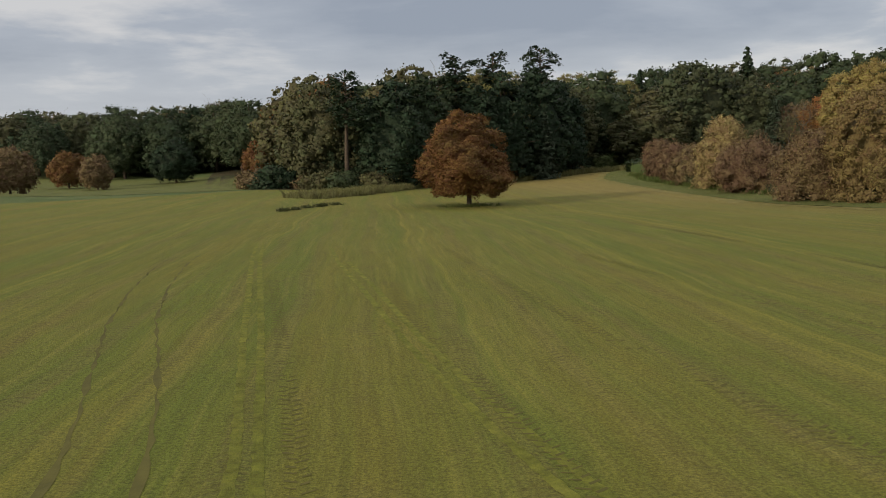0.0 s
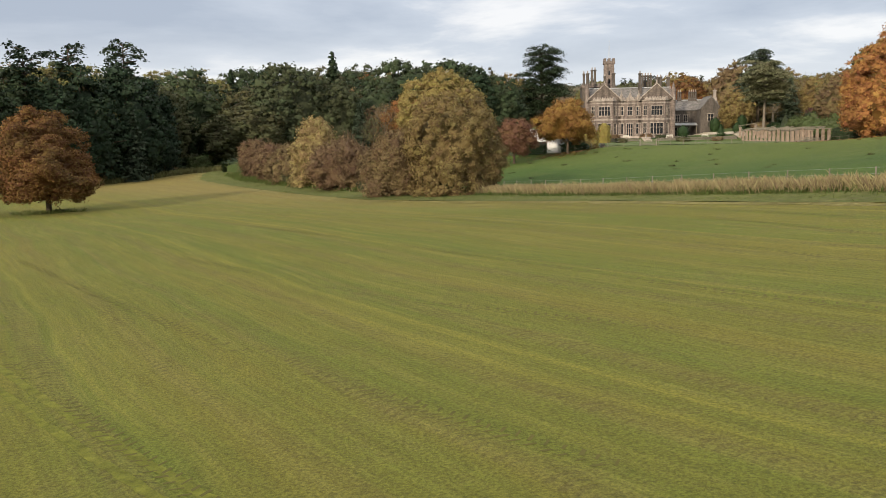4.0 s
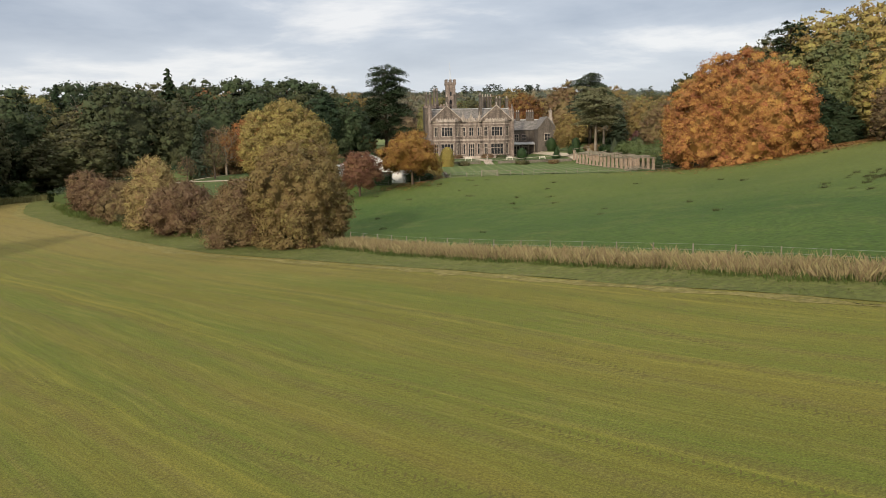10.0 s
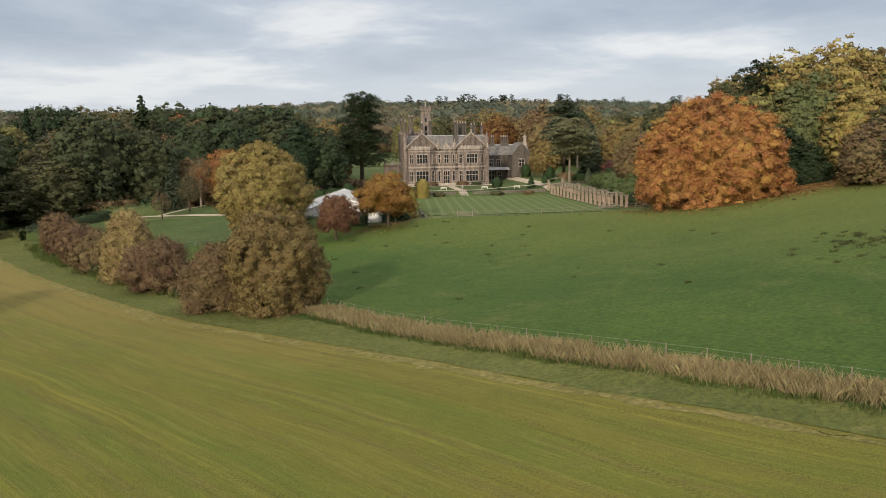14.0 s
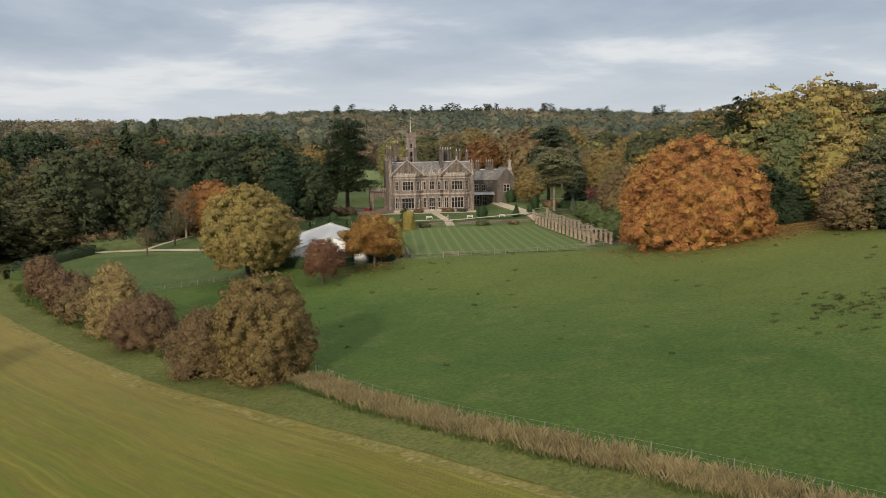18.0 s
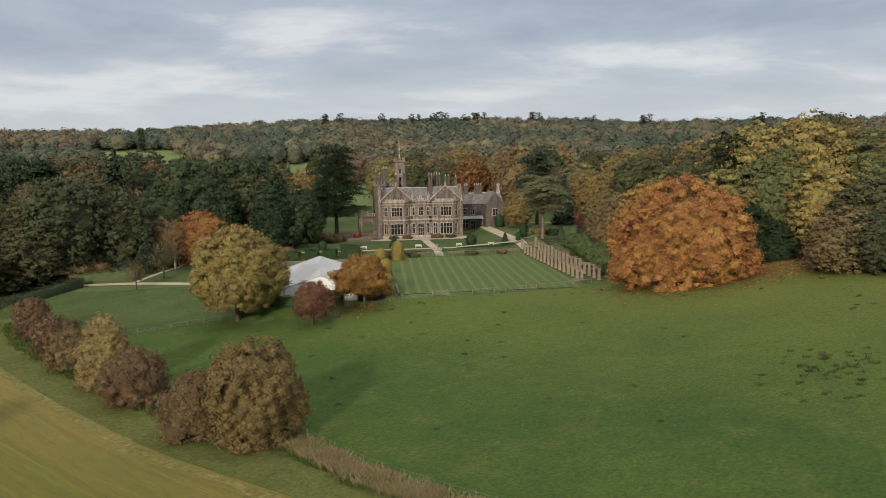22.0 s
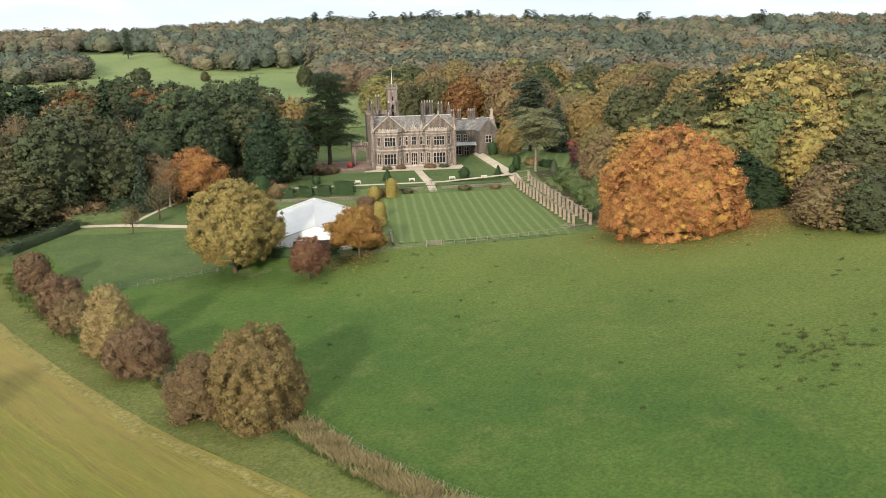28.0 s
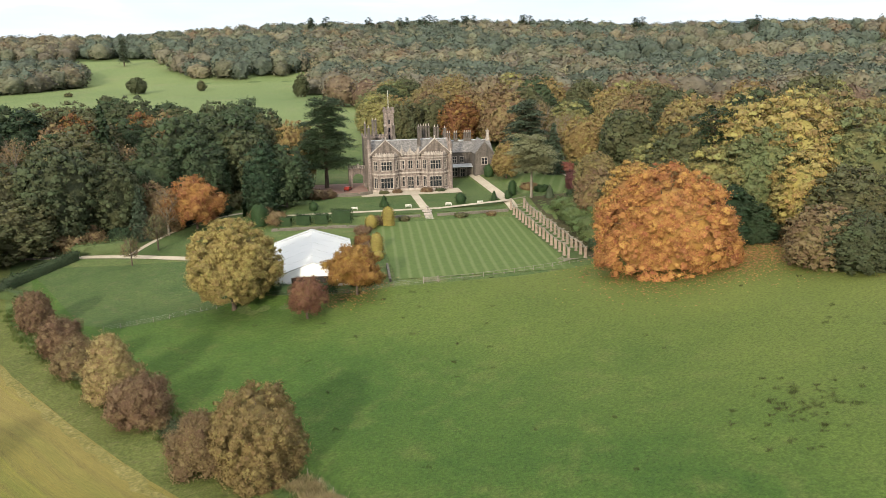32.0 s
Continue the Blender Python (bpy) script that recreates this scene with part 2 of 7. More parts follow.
def striped_lawn_material(name, turn, width):
    m, nt, b = material(name, 0.9)
    v = place(nt)
    rot = nt.nodes.new("ShaderNodeMapping")
    rot.inputs["Rotation"].default_value = (0, 0, radians(turn))
    nt.links.new(v, rot.inputs["Vector"])
    sep = nt.nodes.new("ShaderNodeSeparateXYZ")
    nt.links.new(rot.outputs[0], sep.inputs[0])
    wob = calc(nt, "MULTIPLY", noise_at(nt, v, 0.12, 2.0), 0.5)
    w = calc(nt, "SINE", calc(nt, "MULTIPLY", calc(nt, "ADD", sep.outputs["X"], wob), math.pi / width))
    k = ramp(nt, calc(nt, "ADD", calc(nt, "MULTIPLY", w, 0.5), 0.5), [(0.55, (0, 0, 0)), (1.0, (1, 1, 1))])
    c = blend(nt, calc(nt, "MULTIPLY", k, 0.6), (0.074, 0.108, 0.026), (0.135, 0.160, 0.062))
    c = blend(nt, 0.6, c, ramp(nt, noise_at(nt, v, 0.9, 5.0, 0.7), [(0.3, (0.40, 0.40, 0.40)), (0.7, (0.60, 0.60, 0.60))]), "OVERLAY")
    colour(nt, b, c)
    relief(nt, b, noise_at(nt, v, 6.0, 4.0, 0.7), 0.3, 0.05)
    return m


def leaf_material(name, stops, through_light=0.18, spread=0.45, each_leaf=0.55, fineness=2.4):
    """Leaves: the tree's own hue from a ramp by object, lighter and darker leaves, a little light let through."""
    m, nt, b = material(name, 0.65)
    info, geo = nt.nodes.new("ShaderNodeObjectInfo"), nt.nodes.new("ShaderNodeNewGeometry")
    v = own(nt)
    patch = noise_at(nt, v, 0.22, 2.0)
    f = calc(nt, "ADD", calc(nt, "MULTIPLY", info.outputs["Random"], 1.0 - spread), calc(nt, "MULTIPLY", patch, spread))
    c = ramp(nt, f, stops)
    each = nt.nodes.new("ShaderNodeHueSaturation")
    nt.links.new(c, each.inputs["Color"])
    dapple = calc(nt, "ADD", calc(nt, "MULTIPLY", noise_at(nt, v, 0.5, 3.0, 0.6), 0.55), calc(nt, "MULTIPLY", noise_at(nt, v, fineness, 3.0, 0.7), 0.45))
    relief(nt, b, noise_at(nt, v, fineness, 3.0, 0.7), 0.6, 0.7 / fineness)
    nt.links.new(calc(nt, "ADD", calc(nt, "ADD", calc(nt, "MULTIPLY", geo.outputs["Random Per Island"], each_leaf), calc(nt, "MULTIPLY", dapple, 0.9)), 0.60 - each_leaf * 0.5), each.inputs["Value"])
    nt.links.new(calc(nt, "ADD", calc(nt, "MULTIPLY", geo.outputs["Random Per Island"], 0.05), 0.475), each.inputs["Hue"])
    colour(nt, b, each.outputs[0])
    tr, mx = nt.nodes.new("ShaderNodeBsdfTranslucent"), nt.nodes.new("ShaderNodeMixShader")
    nt.links.new(each.outputs[0], tr.inputs[0])
    mx.inputs[0].default_value = through_light
    nt.links.new(b.outputs[0], mx.inputs[1])
    nt.links.new(tr.outputs[0], mx.inputs[2])
    nt.links.new(mx.outputs[0], nt.nodes["Material Output"].inputs[0])
    return m


def plain_material(name, c1, c2, scale=1.0, rough=0.85, bump=0.3, depth=0.02, metal=0.0):
    m, nt, b = material(name, rough)
    v = own(nt)
    f = noise_at(nt, v, scale, 6.0, 0.65)
    g = noise_at(nt, v, scale * 0.18, 3.0)
    c = ramp(nt, calc(nt, "ADD", calc(nt, "MULTIPLY", f, 0.6), calc(nt, "MULTIPLY", g, 0.4)), [(0.34, c1), (0.66, c2)])
    colour(nt, b, c)
    b.inputs["Metallic"].default_value = metal
    relief(nt, b, f, bump, depth)
    return m


def stone_material(name, c1, c2, c3, course=0.34):
    """Coursed ashlar with weathered blocks and dark streaks."""
    m, nt, b = material(name, 0.9)
    v = own(nt)
    sep = nt.nodes.new("ShaderNodeSeparateXYZ")
    nt.links.new(v, sep.inputs[0])
    uv = nt.nodes.new("ShaderNodeCombineXYZ")
    nt.links.new(calc(nt, "ADD", sep.outputs["X"], sep.outputs["Y"]), uv.inputs[0])
    nt.links.new(sep.outputs["Z"], uv.inputs[1])
    br = nt.nodes.new("ShaderNodeTexBrick")
    br.inputs["Scale"].default_value = 1.0
    br.inputs["Brick Width"].default_value, br.inputs["Row Height"].default_value, br.inputs["Mortar Size"].default_value = course * 2.3, course, 0.012
    br.inputs["Color1"].default_value, br.inputs["Color2"].default_value = (*c1, 1), (*c2, 1)
    br.inputs["Mortar"].default_value = (*[x * 0.7 for x in c1], 1)
    nt.links.new(uv.outputs[0], br.inputs["Vector"])
    streak = nt.nodes.new("ShaderNodeMapping")
    streak.inputs["Scale"].default_value = (1.2, 1.2, 0.18)
    nt.links.new(v, streak.inputs["Vector"])
    f = noise_at(nt, streak.outputs[0], 0.9, 5.0, 0.65)
    c = blend(nt, calc(nt, "MULTIPLY", ramp(nt, f, [(0.42, (0, 0, 0)), (0.68, (1, 1, 1))]), 0.75), br.outputs["Color"], c3)
    g = noise_at(nt, v, 2.2, 5.0, 0.7)
    c = blend(nt, 0.7, c, ramp(nt, g, [(0.3, (0.3, 0.3, 0.3)), (0.7, (0.7, 0.7, 0.7))]), "OVERLAY")
    colour(nt, b, c)
    relief(nt, b, calc(nt, "ADD", g, calc(nt, "MULTIPLY", br.outputs["Fac"], -0.6)), 0.5, 0.03)
    return m


UX, UY = 0.84, -0.543           # the way along the house front; the garden's axis is square to it
HOUSE_TURN = math.degrees(math.atan2(UY, UX))
MOWN = mown_material()
# last entry: upper slope coloured brighter to stand for sun on it
PASTURE = grass_material("pasture_grass", (0.037, 0.075, 0.011), (0.058, 0.098, 0.016), (0.094, 0.112, 0.028), 0.035, (100, 180, (0.128, 0.138, 0.030)))
ROUGH_TURF = grass_material("rough_turf", (0.050, 0.085, 0.022), (0.090, 0.115, 0.035), (0.160, 0.140, 0.060), 0.05)
VERGE = grass_material("verge_grass", (0.074, 0.090, 0.020), (0.108, 0.118, 0.030), (0.16, 0.145, 0.06), 0.12)
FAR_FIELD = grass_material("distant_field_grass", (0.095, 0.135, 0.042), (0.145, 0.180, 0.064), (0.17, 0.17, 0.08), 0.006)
GARDEN = grass_material("garden_turf", (0.042, 0.072, 0.019), (0.064, 0.092, 0.026), (0.09, 0.095, 0.042), 0.08)
FOREST = grass_material("woodland_floor", (0.030, 0.036, 0.014), (0.060, 0.050, 0.022), (0.10, 0.06, 0.025), 0.06)
YELLOW_ROW = grass_material("cut_grass_row", (0.110, 0.122, 0.015), (0.146, 0.150, 0.022), (0.165, 0.152, 0.035), 0.2)
PALE_EDGE = grass_material("bleached_field_edge", (0.130, 0.118, 0.030), (0.190, 0.165, 0.055), (0.30, 0.245, 0.110), 0.25)
LAWN = striped_lawn_material("striped_lawn", -HOUSE_TURN + 4, 1.25)
LAWN_SMALL = striped_lawn_material("small_striped_lawn", -HOUSE_TURN + 20, 1.8)
GRAVEL = plain_material("pale_gravel", (0.30, 0.25, 0.19), (0.46, 0.40, 0.31), 1.2)
RED_GRAVEL = plain_material("red_gravel", (0.20, 0.12, 0.095), (0.30, 0.19, 0.15), 1.0)
SOIL = plain_material("bare_soil", (0.066, 0.062, 0.016), (0.110, 0.102, 0.024), 2.0, 0.95, 0.6, 0.06)
BARK = plain_material("bark", (0.045, 0.034, 0.025), (0.13, 0.10, 0.075), 2.0, 0.95, 0.7, 0.05)
# earth colour of the flat prints, with the dents' shade painted in
PRINT = plain_material("pressed_earth", (0.072, 0.070, 0.016), (0.112, 0.100, 0.026), 3.0, 0.95, 0.5)
# bark colour taken darker to imitate shade among inner stems
TWIGS = plain_material("shaded_twigs", (0.022, 0.018, 0.012), (0.060, 0.050, 0.034), 1.5, 0.95, 0.8, 0.2)
PALE_BARK = plain_material("pale_bark", (0.12, 0.10, 0.08), (0.27, 0.235, 0.19), 2.0, 0.95, 0.7, 0.05)
STONE = stone_material("sandstone_ashlar", (0.275, 0.222, 0.195), (0.175, 0.142, 0.128), (0.050, 0.043, 0.040))
DRESSED = stone_material("dressed_stone", (0.43, 0.375, 0.330), (0.34, 0.295, 0.262), (0.13, 0.11, 0.10), 0.6)
DARK_STONE = stone_material("sooty_sandstone", (0.135, 0.115, 0.100), (0.105, 0.090, 0.080), (0.045, 0.040, 0.037))
SLATE = stone_material("stone_slates", (0.215, 0.200, 0.190), (0.145, 0.135, 0.130), (0.070, 0.065, 0.062), 0.28)
GABLE_STONE = stone_material("weathered_gable_stone", (0.200, 0.162, 0.138), (0.135, 0.110, 0.096), (0.055, 0.046, 0.042))
LEAD = plain_material("lead_sheet", (0.30, 0.31, 0.33), (0.46, 0.47, 0.48), 0.8, 0.5)
GLASS = plain_material("dark_window_glass", (0.012, 0.014, 0.017), (0.03, 0.033, 0.038), 0.6, 0.12, 0.1)
CANVAS = plain_material("white_canvas", (0.76, 0.77, 0.79), (0.84, 0.84, 0.85), 0.25, 0.55, 0.1)
GREY_CANVAS = plain_material("grey_canvas_edge", (0.36, 0.37, 0.38), (0.48, 0.49, 0.50), 0.5, 0.6, 0.1)
# near-black colour standing for the shade inside house and tent
INNER_SHADE = plain_material("shaded_interior", (0.02, 0.018, 0.016), (0.045, 0.04, 0.035), 1.0, 0.9, 0.1)
TIMBER = plain_material("weathered_timber", (0.13, 0.115, 0.09), (0.27, 0.245, 0.20), 3.0, 0.9, 0.5)
PALE_WOOD = plain_material("pale_painted_wood", (0.55, 0.53, 0.47), (0.70, 0.68, 0.62), 3.0, 0.7)
WIRE = plain_material("galvanised_wire", (0.30, 0.30, 0.30), (0.45, 0.45, 0.45), 3.0, 0.45, 0.1, 0.01, 0.8)
RED_PAINT = plain_material("red_car_paint", (0.22, 0.03, 0.022), (0.26, 0.036, 0.026), 0.5, 0.3, 0.05)
RUBBER = plain_material("tyre_rubber", (0.015, 0.015, 0.015), (0.03, 0.03, 0.03), 3.0, 0.9)
# blue of distance haze put straight into the hill colour
HAZE_HILL = plain_material("distant_hills", (0.13, 0.18, 0.235), (0.17, 0.22, 0.275), 0.004, 1.0, 0.0)

LIME = leaf_material("turning_lime_leaves", [(0.2, (0.225, 0.182, 0.064)), (0.5, (0.285, 0.220, 0.078)), (0.8, (0.195, 0.172, 0.066))], spread=0.9)
CEDAR = leaf_material("old_cedar_needles", [(0.1, (0.125, 0.135, 0.070)), (0.9, (0.170, 0.168, 0.085))], 0.1)
GOLDEN_YEW = leaf_material("golden_yew_needles", [(0.1, (0.20, 0.160, 0.045)), (0.9, (0.26, 0.205, 0.055))])
PINK = leaf_material("pinkish_azalea_leaves", [(0.1, (0.22, 0.085, 0.060)), (0.9, (0.30, 0.12, 0.080))])
AMBER = leaf_material("amber_chestnut_leaves", [(0.25, (0.215, 0.110, 0.034)), (0.5, (0.265, 0.150, 0.042)), (0.75, (0.160, 0.090, 0.034))], spread=0.8)
OAK_RUST = leaf_material("rusty_oak_leaves", [(0.2, (0.125, 0.064, 0.024)), (0.5, (0.165, 0.082, 0.028)), (0.8, (0.120, 0.080, 0.030))], spread=0.8)
ORANGE = leaf_material("orange_beech_leaves", [(0.25, (0.340, 0.168, 0.058)), (0.45, (0.395, 0.198, 0.066)), (0.6, (0.315, 0.142, 0.053)), (0.78, (0.300, 0.172, 0.068))], spread=0.8)
ORANGE_GOLD = leaf_material("golden_orange_beech_leaves", [(0.25, (0.310, 0.185, 0.060)), (0.5, (0.350, 0.215, 0.070)), (0.75, (0.280, 0.185, 0.066))], spread=0.8)
MAPLE = leaf_material("orange_maple_leaves", [(0.3, (0.250, 0.110, 0.040)), (0.5, (0.290, 0.140, 0.048)), (0.7, (0.220, 0.090, 0.042))], spread=0.8)
CHERRY = leaf_material("russet_cherry_leaves", [(0.3, (0.145, 0.072, 0.044)), (0.7, (0.175, 0.090, 0.050))], spread=0.8)
DULL_OCHRE = leaf_material("dull_ochre_maple_leaves", [(0.2, (0.165, 0.120, 0.050)), (0.5, (0.190, 0.138, 0.056)), (0.8, (0.135, 0.112, 0.048))], spread=0.8)
PALE_OCHRE = leaf_material("pale_ochre_maple_leaves", [(0.2, (0.250, 0.190, 0.085)), (0.5, (0.280, 0.210, 0.095)), (0.8, (0.215, 0.180, 0.085))], spread=0.8)
OCHRE = leaf_material("ochre_leaves", [(0.2, (0.178, 0.135, 0.054)), (0.5, (0.222, 0.162, 0.062)), (0.8, (0.155, 0.130, 0.056))])
GOLD = leaf_material("golden_leaves", [(0.2, (0.260, 0.205, 0.074)), (0.4, (0.325, 0.230, 0.074)), (0.6, (0.190, 0.180, 0.072)), (0.8, (0.280, 0.215, 0.076))])
YELLOW = leaf_material("yellow_green_leaves", [(0.2, (0.140, 0.150, 0.060)), (0.4, (0.215, 0.192, 0.068)), (0.6, (0.105, 0.125, 0.054)), (0.8, (0.240, 0.198, 0.066))])
OLIVE = leaf_material("olive_leaves", [(0.1, (0.042, 0.055, 0.026)), (0.4, (0.065, 0.074, 0.033)), (0.65, (0.096, 0.090, 0.038)), (0.9, (0.054, 0.067, 0.034))])
GREEN = leaf_material("green_leaves", [(0.1, (0.030, 0.048, 0.022)), (0.5, (0.042, 0.061, 0.027)), (0.9, (0.055, 0.071, 0.031))])
# far woods: leaf hues greyed, with distance haze painted into the colour
HAZY_OLIVE = leaf_material("hanging_wood_olive_leaves", [(0.3, (0.098, 0.104, 0.064)), (0.7, (0.150, 0.148, 0.094))], spread=1.0, each_leaf=0.5, fineness=1.3)
HAZY_GREEN = leaf_material("hanging_wood_green_leaves", [(0.3, (0.068, 0.086, 0.064)), (0.7, (0.090, 0.106, 0.076))], spread=1.0, each_leaf=0.5, fineness=1.3)
HAZY_OCHRE = leaf_material("hanging_wood_ochre_leaves", [(0.3, (0.150, 0.134, 0.086)), (0.7, (0.180, 0.155, 0.096))], spread=1.0, each_leaf=0.5, fineness=1.3)
HAZY_BROWN = leaf_material("hanging_wood_brown_leaves", [(0.3, (0.128, 0.118, 0.084)), (0.7, (0.152, 0.136, 0.094))], spread=1.0, each_leaf=0.5, fineness=1.3)
HAZY_RUST = leaf_material("hanging_wood_rust_leaves", [(0.3, (0.140, 0.106, 0.066)), (0.7, (0.158, 0.118, 0.072))], spread=1.0, each_leaf=0.5, fineness=1.3)
DARK_GREEN = leaf_material("dark_conifer_needles", [(0.1, (0.014, 0.030, 0.014)), (0.5, (0.022, 0.040, 0.018)), (0.9, (0.030, 0.046, 0.018))], 0.1)
BLUE_GREEN = leaf_material("blue_cedar_needles", [(0.1, (0.040, 0.058, 0.034)), (0.9, (0.062, 0.078, 0.044))], 0.1)
BROWN = leaf_material("brown_leaves", [(0.1, (0.140, 0.100, 0.052)), (0.5, (0.175, 0.120, 0.060)), (0.9, (0.148, 0.112, 0.057))])
RED_BROWN = leaf_material("red_brown_leaves", [(0.1, (0.130, 0.086, 0.050)), (0.5, (0.158, 0.102, 0.058)), (0.9, (0.140, 0.096, 0.054))])
PURPLE = leaf_material("purple_leaves", [(0.1, (0.075, 0.030, 0.030)), (0.9, (0.100, 0.040, 0.036))])
YEW = leaf_material("yew_needles", [(0.1, (0.018, 0.040, 0.012)), (0.9, (0.030, 0.055, 0.016))], 0.1)
LAUREL = leaf_material("laurel_leaves", [(0.1, (0.072, 0.104, 0.036)), (0.9, (0.110, 0.138, 0.052))])
STRAW = leaf_material("dry_grass_stems", [(0.1, (0.225, 0.180, 0.090)), (0.5, (0.315, 0.255, 0.140)), (0.9, (0.215, 0.185, 0.085))], 0.3)
RUSH = leaf_material("dark_rushes", [(0.1, (0.035, 0.048, 0.016)), (0.9, (0.07, 0.07, 0.026))], 0.2)
HERB = leaf_material("rough_herbage", [(0.1, (0.060, 0.095, 0.022)), (0.5, (0.100, 0.120, 0.030)), (0.9, (0.16, 0.145, 0.055))], 0.3)
WEED = leaf_material("pale_seeding_weeds", [(0.1, (0.115, 0.125, 0.045)), (0.5, (0.185, 0.175, 0.075)), (0.9, (0.135, 0.140, 0.050))], 0.3)
LITTER_LEAF = leaf_material("fallen_beech_leaves", [(0.1, (0.24, 0.115, 0.038)), (0.5, (0.30, 0.155, 0.055)), (0.9, (0.20, 0.125, 0.05))], 0.1)

# ---- building helpers ----


def garden(s, w):
    """World x, y of a place in the garden: s along the house front, w away from the field."""
    return s * UX - w * UY, s * UY + w * UX


HILLS = [(-120, 330, 80, -5.2), (-60, 120, 60, -0.7), (-90, 230, 70, -4.4), (0, 10, 40, -1.5), (0, 70, 50, -0.7), (5, 130, 50, -1.6), (10, 200, 60, -3.9), (60, 260, 60, -3.5), (42, 120, 35, -0.2), (50, 35, 35, 0.1), (90, 40, 40, 2.3), (45, 165, 40, 0.5), (75, 165, 35, -2.2), (80, 210, 40, 1.6), (90, 100, 45, -0.8), (120, 120, 35, 2.0), (110, 165, 40, 2.5), (135, 65, 40, 0.6), (165, 70, 40, 4.5), (165, 175, 50, -0.9), (175, 110, 40, -3.4), (230, 110, 60, 14.7), (150, 0, 60, 11.5), (60, -60, 80, 4.7), (185, 220, 50, 1.3)]
FAR_D = [0, 100, 200, 300, 400, 500, 800, 950, 1100, 1300, 1500, 1800, 3000, 6000]
FAR_Z = [1, 1, 3, 6, 11, 13, 14, 20, 40, 62, 76, 84, 50, 40]


def step(t):
    t = np.clip(t, 0, 1)
    return t * t * (3 - 2 * t)


def height(x, y):
    """The lie of the land, in metres, for numbers or arrays."""
    x, y = np.asarray(x, float), np.asarray(y, float)
    k = step((np.cos(np.arctan2(x, y) - radians(40)) - 0.3) / 0.6)
    far = np.hypot(x, y)
    z = 1 + k * (np.interp(far, FAR_D, FAR_Z) - 1)
    z = z - (1 - 0.80) * np.maximum(z - 16, 0) * step((np.arctan2(x, y) - radians(42)) / 0.3)
    z = z - (1 - 0.74) * np.maximum(z - 16, 0) * step((radians(33) - np.arctan2(x, y)) / 0.25)
    for hx, hy, r, h in HILLS:
        z = z + h * np.exp(-((x - hx) ** 2 + (y - hy) ** 2) / r ** 2)
    s, w = x * UX + y * UY, -x * UY + y * UX
    # levelled ground: lower lawn, terrace and house platform
    for s0, s1, w0, w1, level, soft in ((17, 58, 174, 234, 5.1, 10.0), (-12, 10, 177, 214, 3.7, 9.0), (-14, 59, 243, 330, 6.2, 8.0), (64, 92, 247, 306, 8.1, 10.0)):
        out = np.hypot(np.maximum(np.maximum(s0 - s, s - s1), 0), np.maximum(np.maximum(w0 - w, w - w1), 0))
        k = 1 - step(out / soft)
        z = z * (1 - k) + level * k
    return z


def ground_z(x, y):
    return float(height(x, y))


def mesh_np(name, verts, quads, mat, smooth=False):
    """A mesh from arrays of corners and four-cornered faces."""
    verts, quads = np.asarray(verts, np.float32), np.asarray(quads, np.int32)
    me = bpy.data.meshes.new(name)
    me.vertices.add(len(verts))
    me.vertices.foreach_set("co", verts.ravel())
    me.loops.add(quads.size)
    me.loops.foreach_set("vertex_index", quads.ravel())
    me.polygons.add(len(quads))
    me.polygons.foreach_set("loop_start", np.arange(0, quads.size, 4, dtype=np.int32))
    if smooth:
        me.polygons.foreach_set("use_smooth", np.ones(len(quads), bool))
    me.materials.append(mat)
    me.update(calc_edges=True)
    me.validate()
    return me


def grid_quads(n, m):
    i = np.arange((n - 1) * (m - 1))
    r, c = i // (m - 1), i % (m - 1)
    k = r * m + c
    return np.stack([k, k + 1, k + m + 1, k + m], 1)


def resample(line, n):
    line = np.asarray(line, float)
    d = np.r_[0, np.cumsum(np.hypot(*np.diff(line, axis=0).T))]
    t = np.linspace(0, d[-1], n)
    return np.stack([np.interp(t, d, line[:, 0]), np.interp(t, d, line[:, 1])], 1)


def smooth_line(pts, n):
    """A rounded line through the points."""
    p = resample(pts, n)
    for _ in range(max(2, n // 12)):
        p[1:-1] = 0.25 * p[:-2] + 0.5 * p[1:-1] + 0.25 * p[2:]
    return p


def loft(name, side_a, side_b, n, m, lift, mat, label="", category="", ragged=0.0, kind="structure", level=None):
    """A sheet laid on the land between two lines, or flat at a level."""
    A, B = smooth_line(side_a, n), smooth_line(side_b, n)
    if ragged:
        rng = np.random.default_rng(len(name))
        for line in (A, B):
            line += np.cumsum(rng.normal(0, ragged, line.shape), 0) * 0.15 + rng.normal(0, ragged, line.shape)
    t = np.linspace(0, 1, m)[None, :, None]
    P = A[:, None] * (1 - t) + B[:, None] * t
    Z = height(P[..., 0], P[..., 1]) + lift if level is None else np.full(P.shape[:2], level)
    V = np.concatenate([P, Z[..., None]], 2).reshape(-1, 3)
    ob = new(name, mesh_np(name, V, grid_quads(n, m), mat, True))
    # faces upward
    me = ob.data
    if me.polygons[0].normal.z < 0:
        me.flip_normals()
    return tagged(ob, label, category, kind=kind)


def path_strip(name, line, width, lift, mat, n=60, **tags):
    p = smooth_line(line, n)
    d = np.gradient(p, axis=0)
    d /= np.hypot(d[:, 0], d[:, 1])[:, None]
    side = np.stack([-d[:, 1], d[:, 0]], 1) * width / 2
    return loft(name, p - side, p + side, n, 4, lift, mat, **tags)


# ---- the land ----
axis = np.r_[-6000, -3500, -2000, -1300, np.arange(-900, -260, 60), np.arange(-240, 420, 3.0), np.arange(432, 900, 24), np.arange(930, 2000, 45), 2400, 3000, 4000, 6000]
GX, GY = np.meshgrid(axis, axis, indexing="ij")
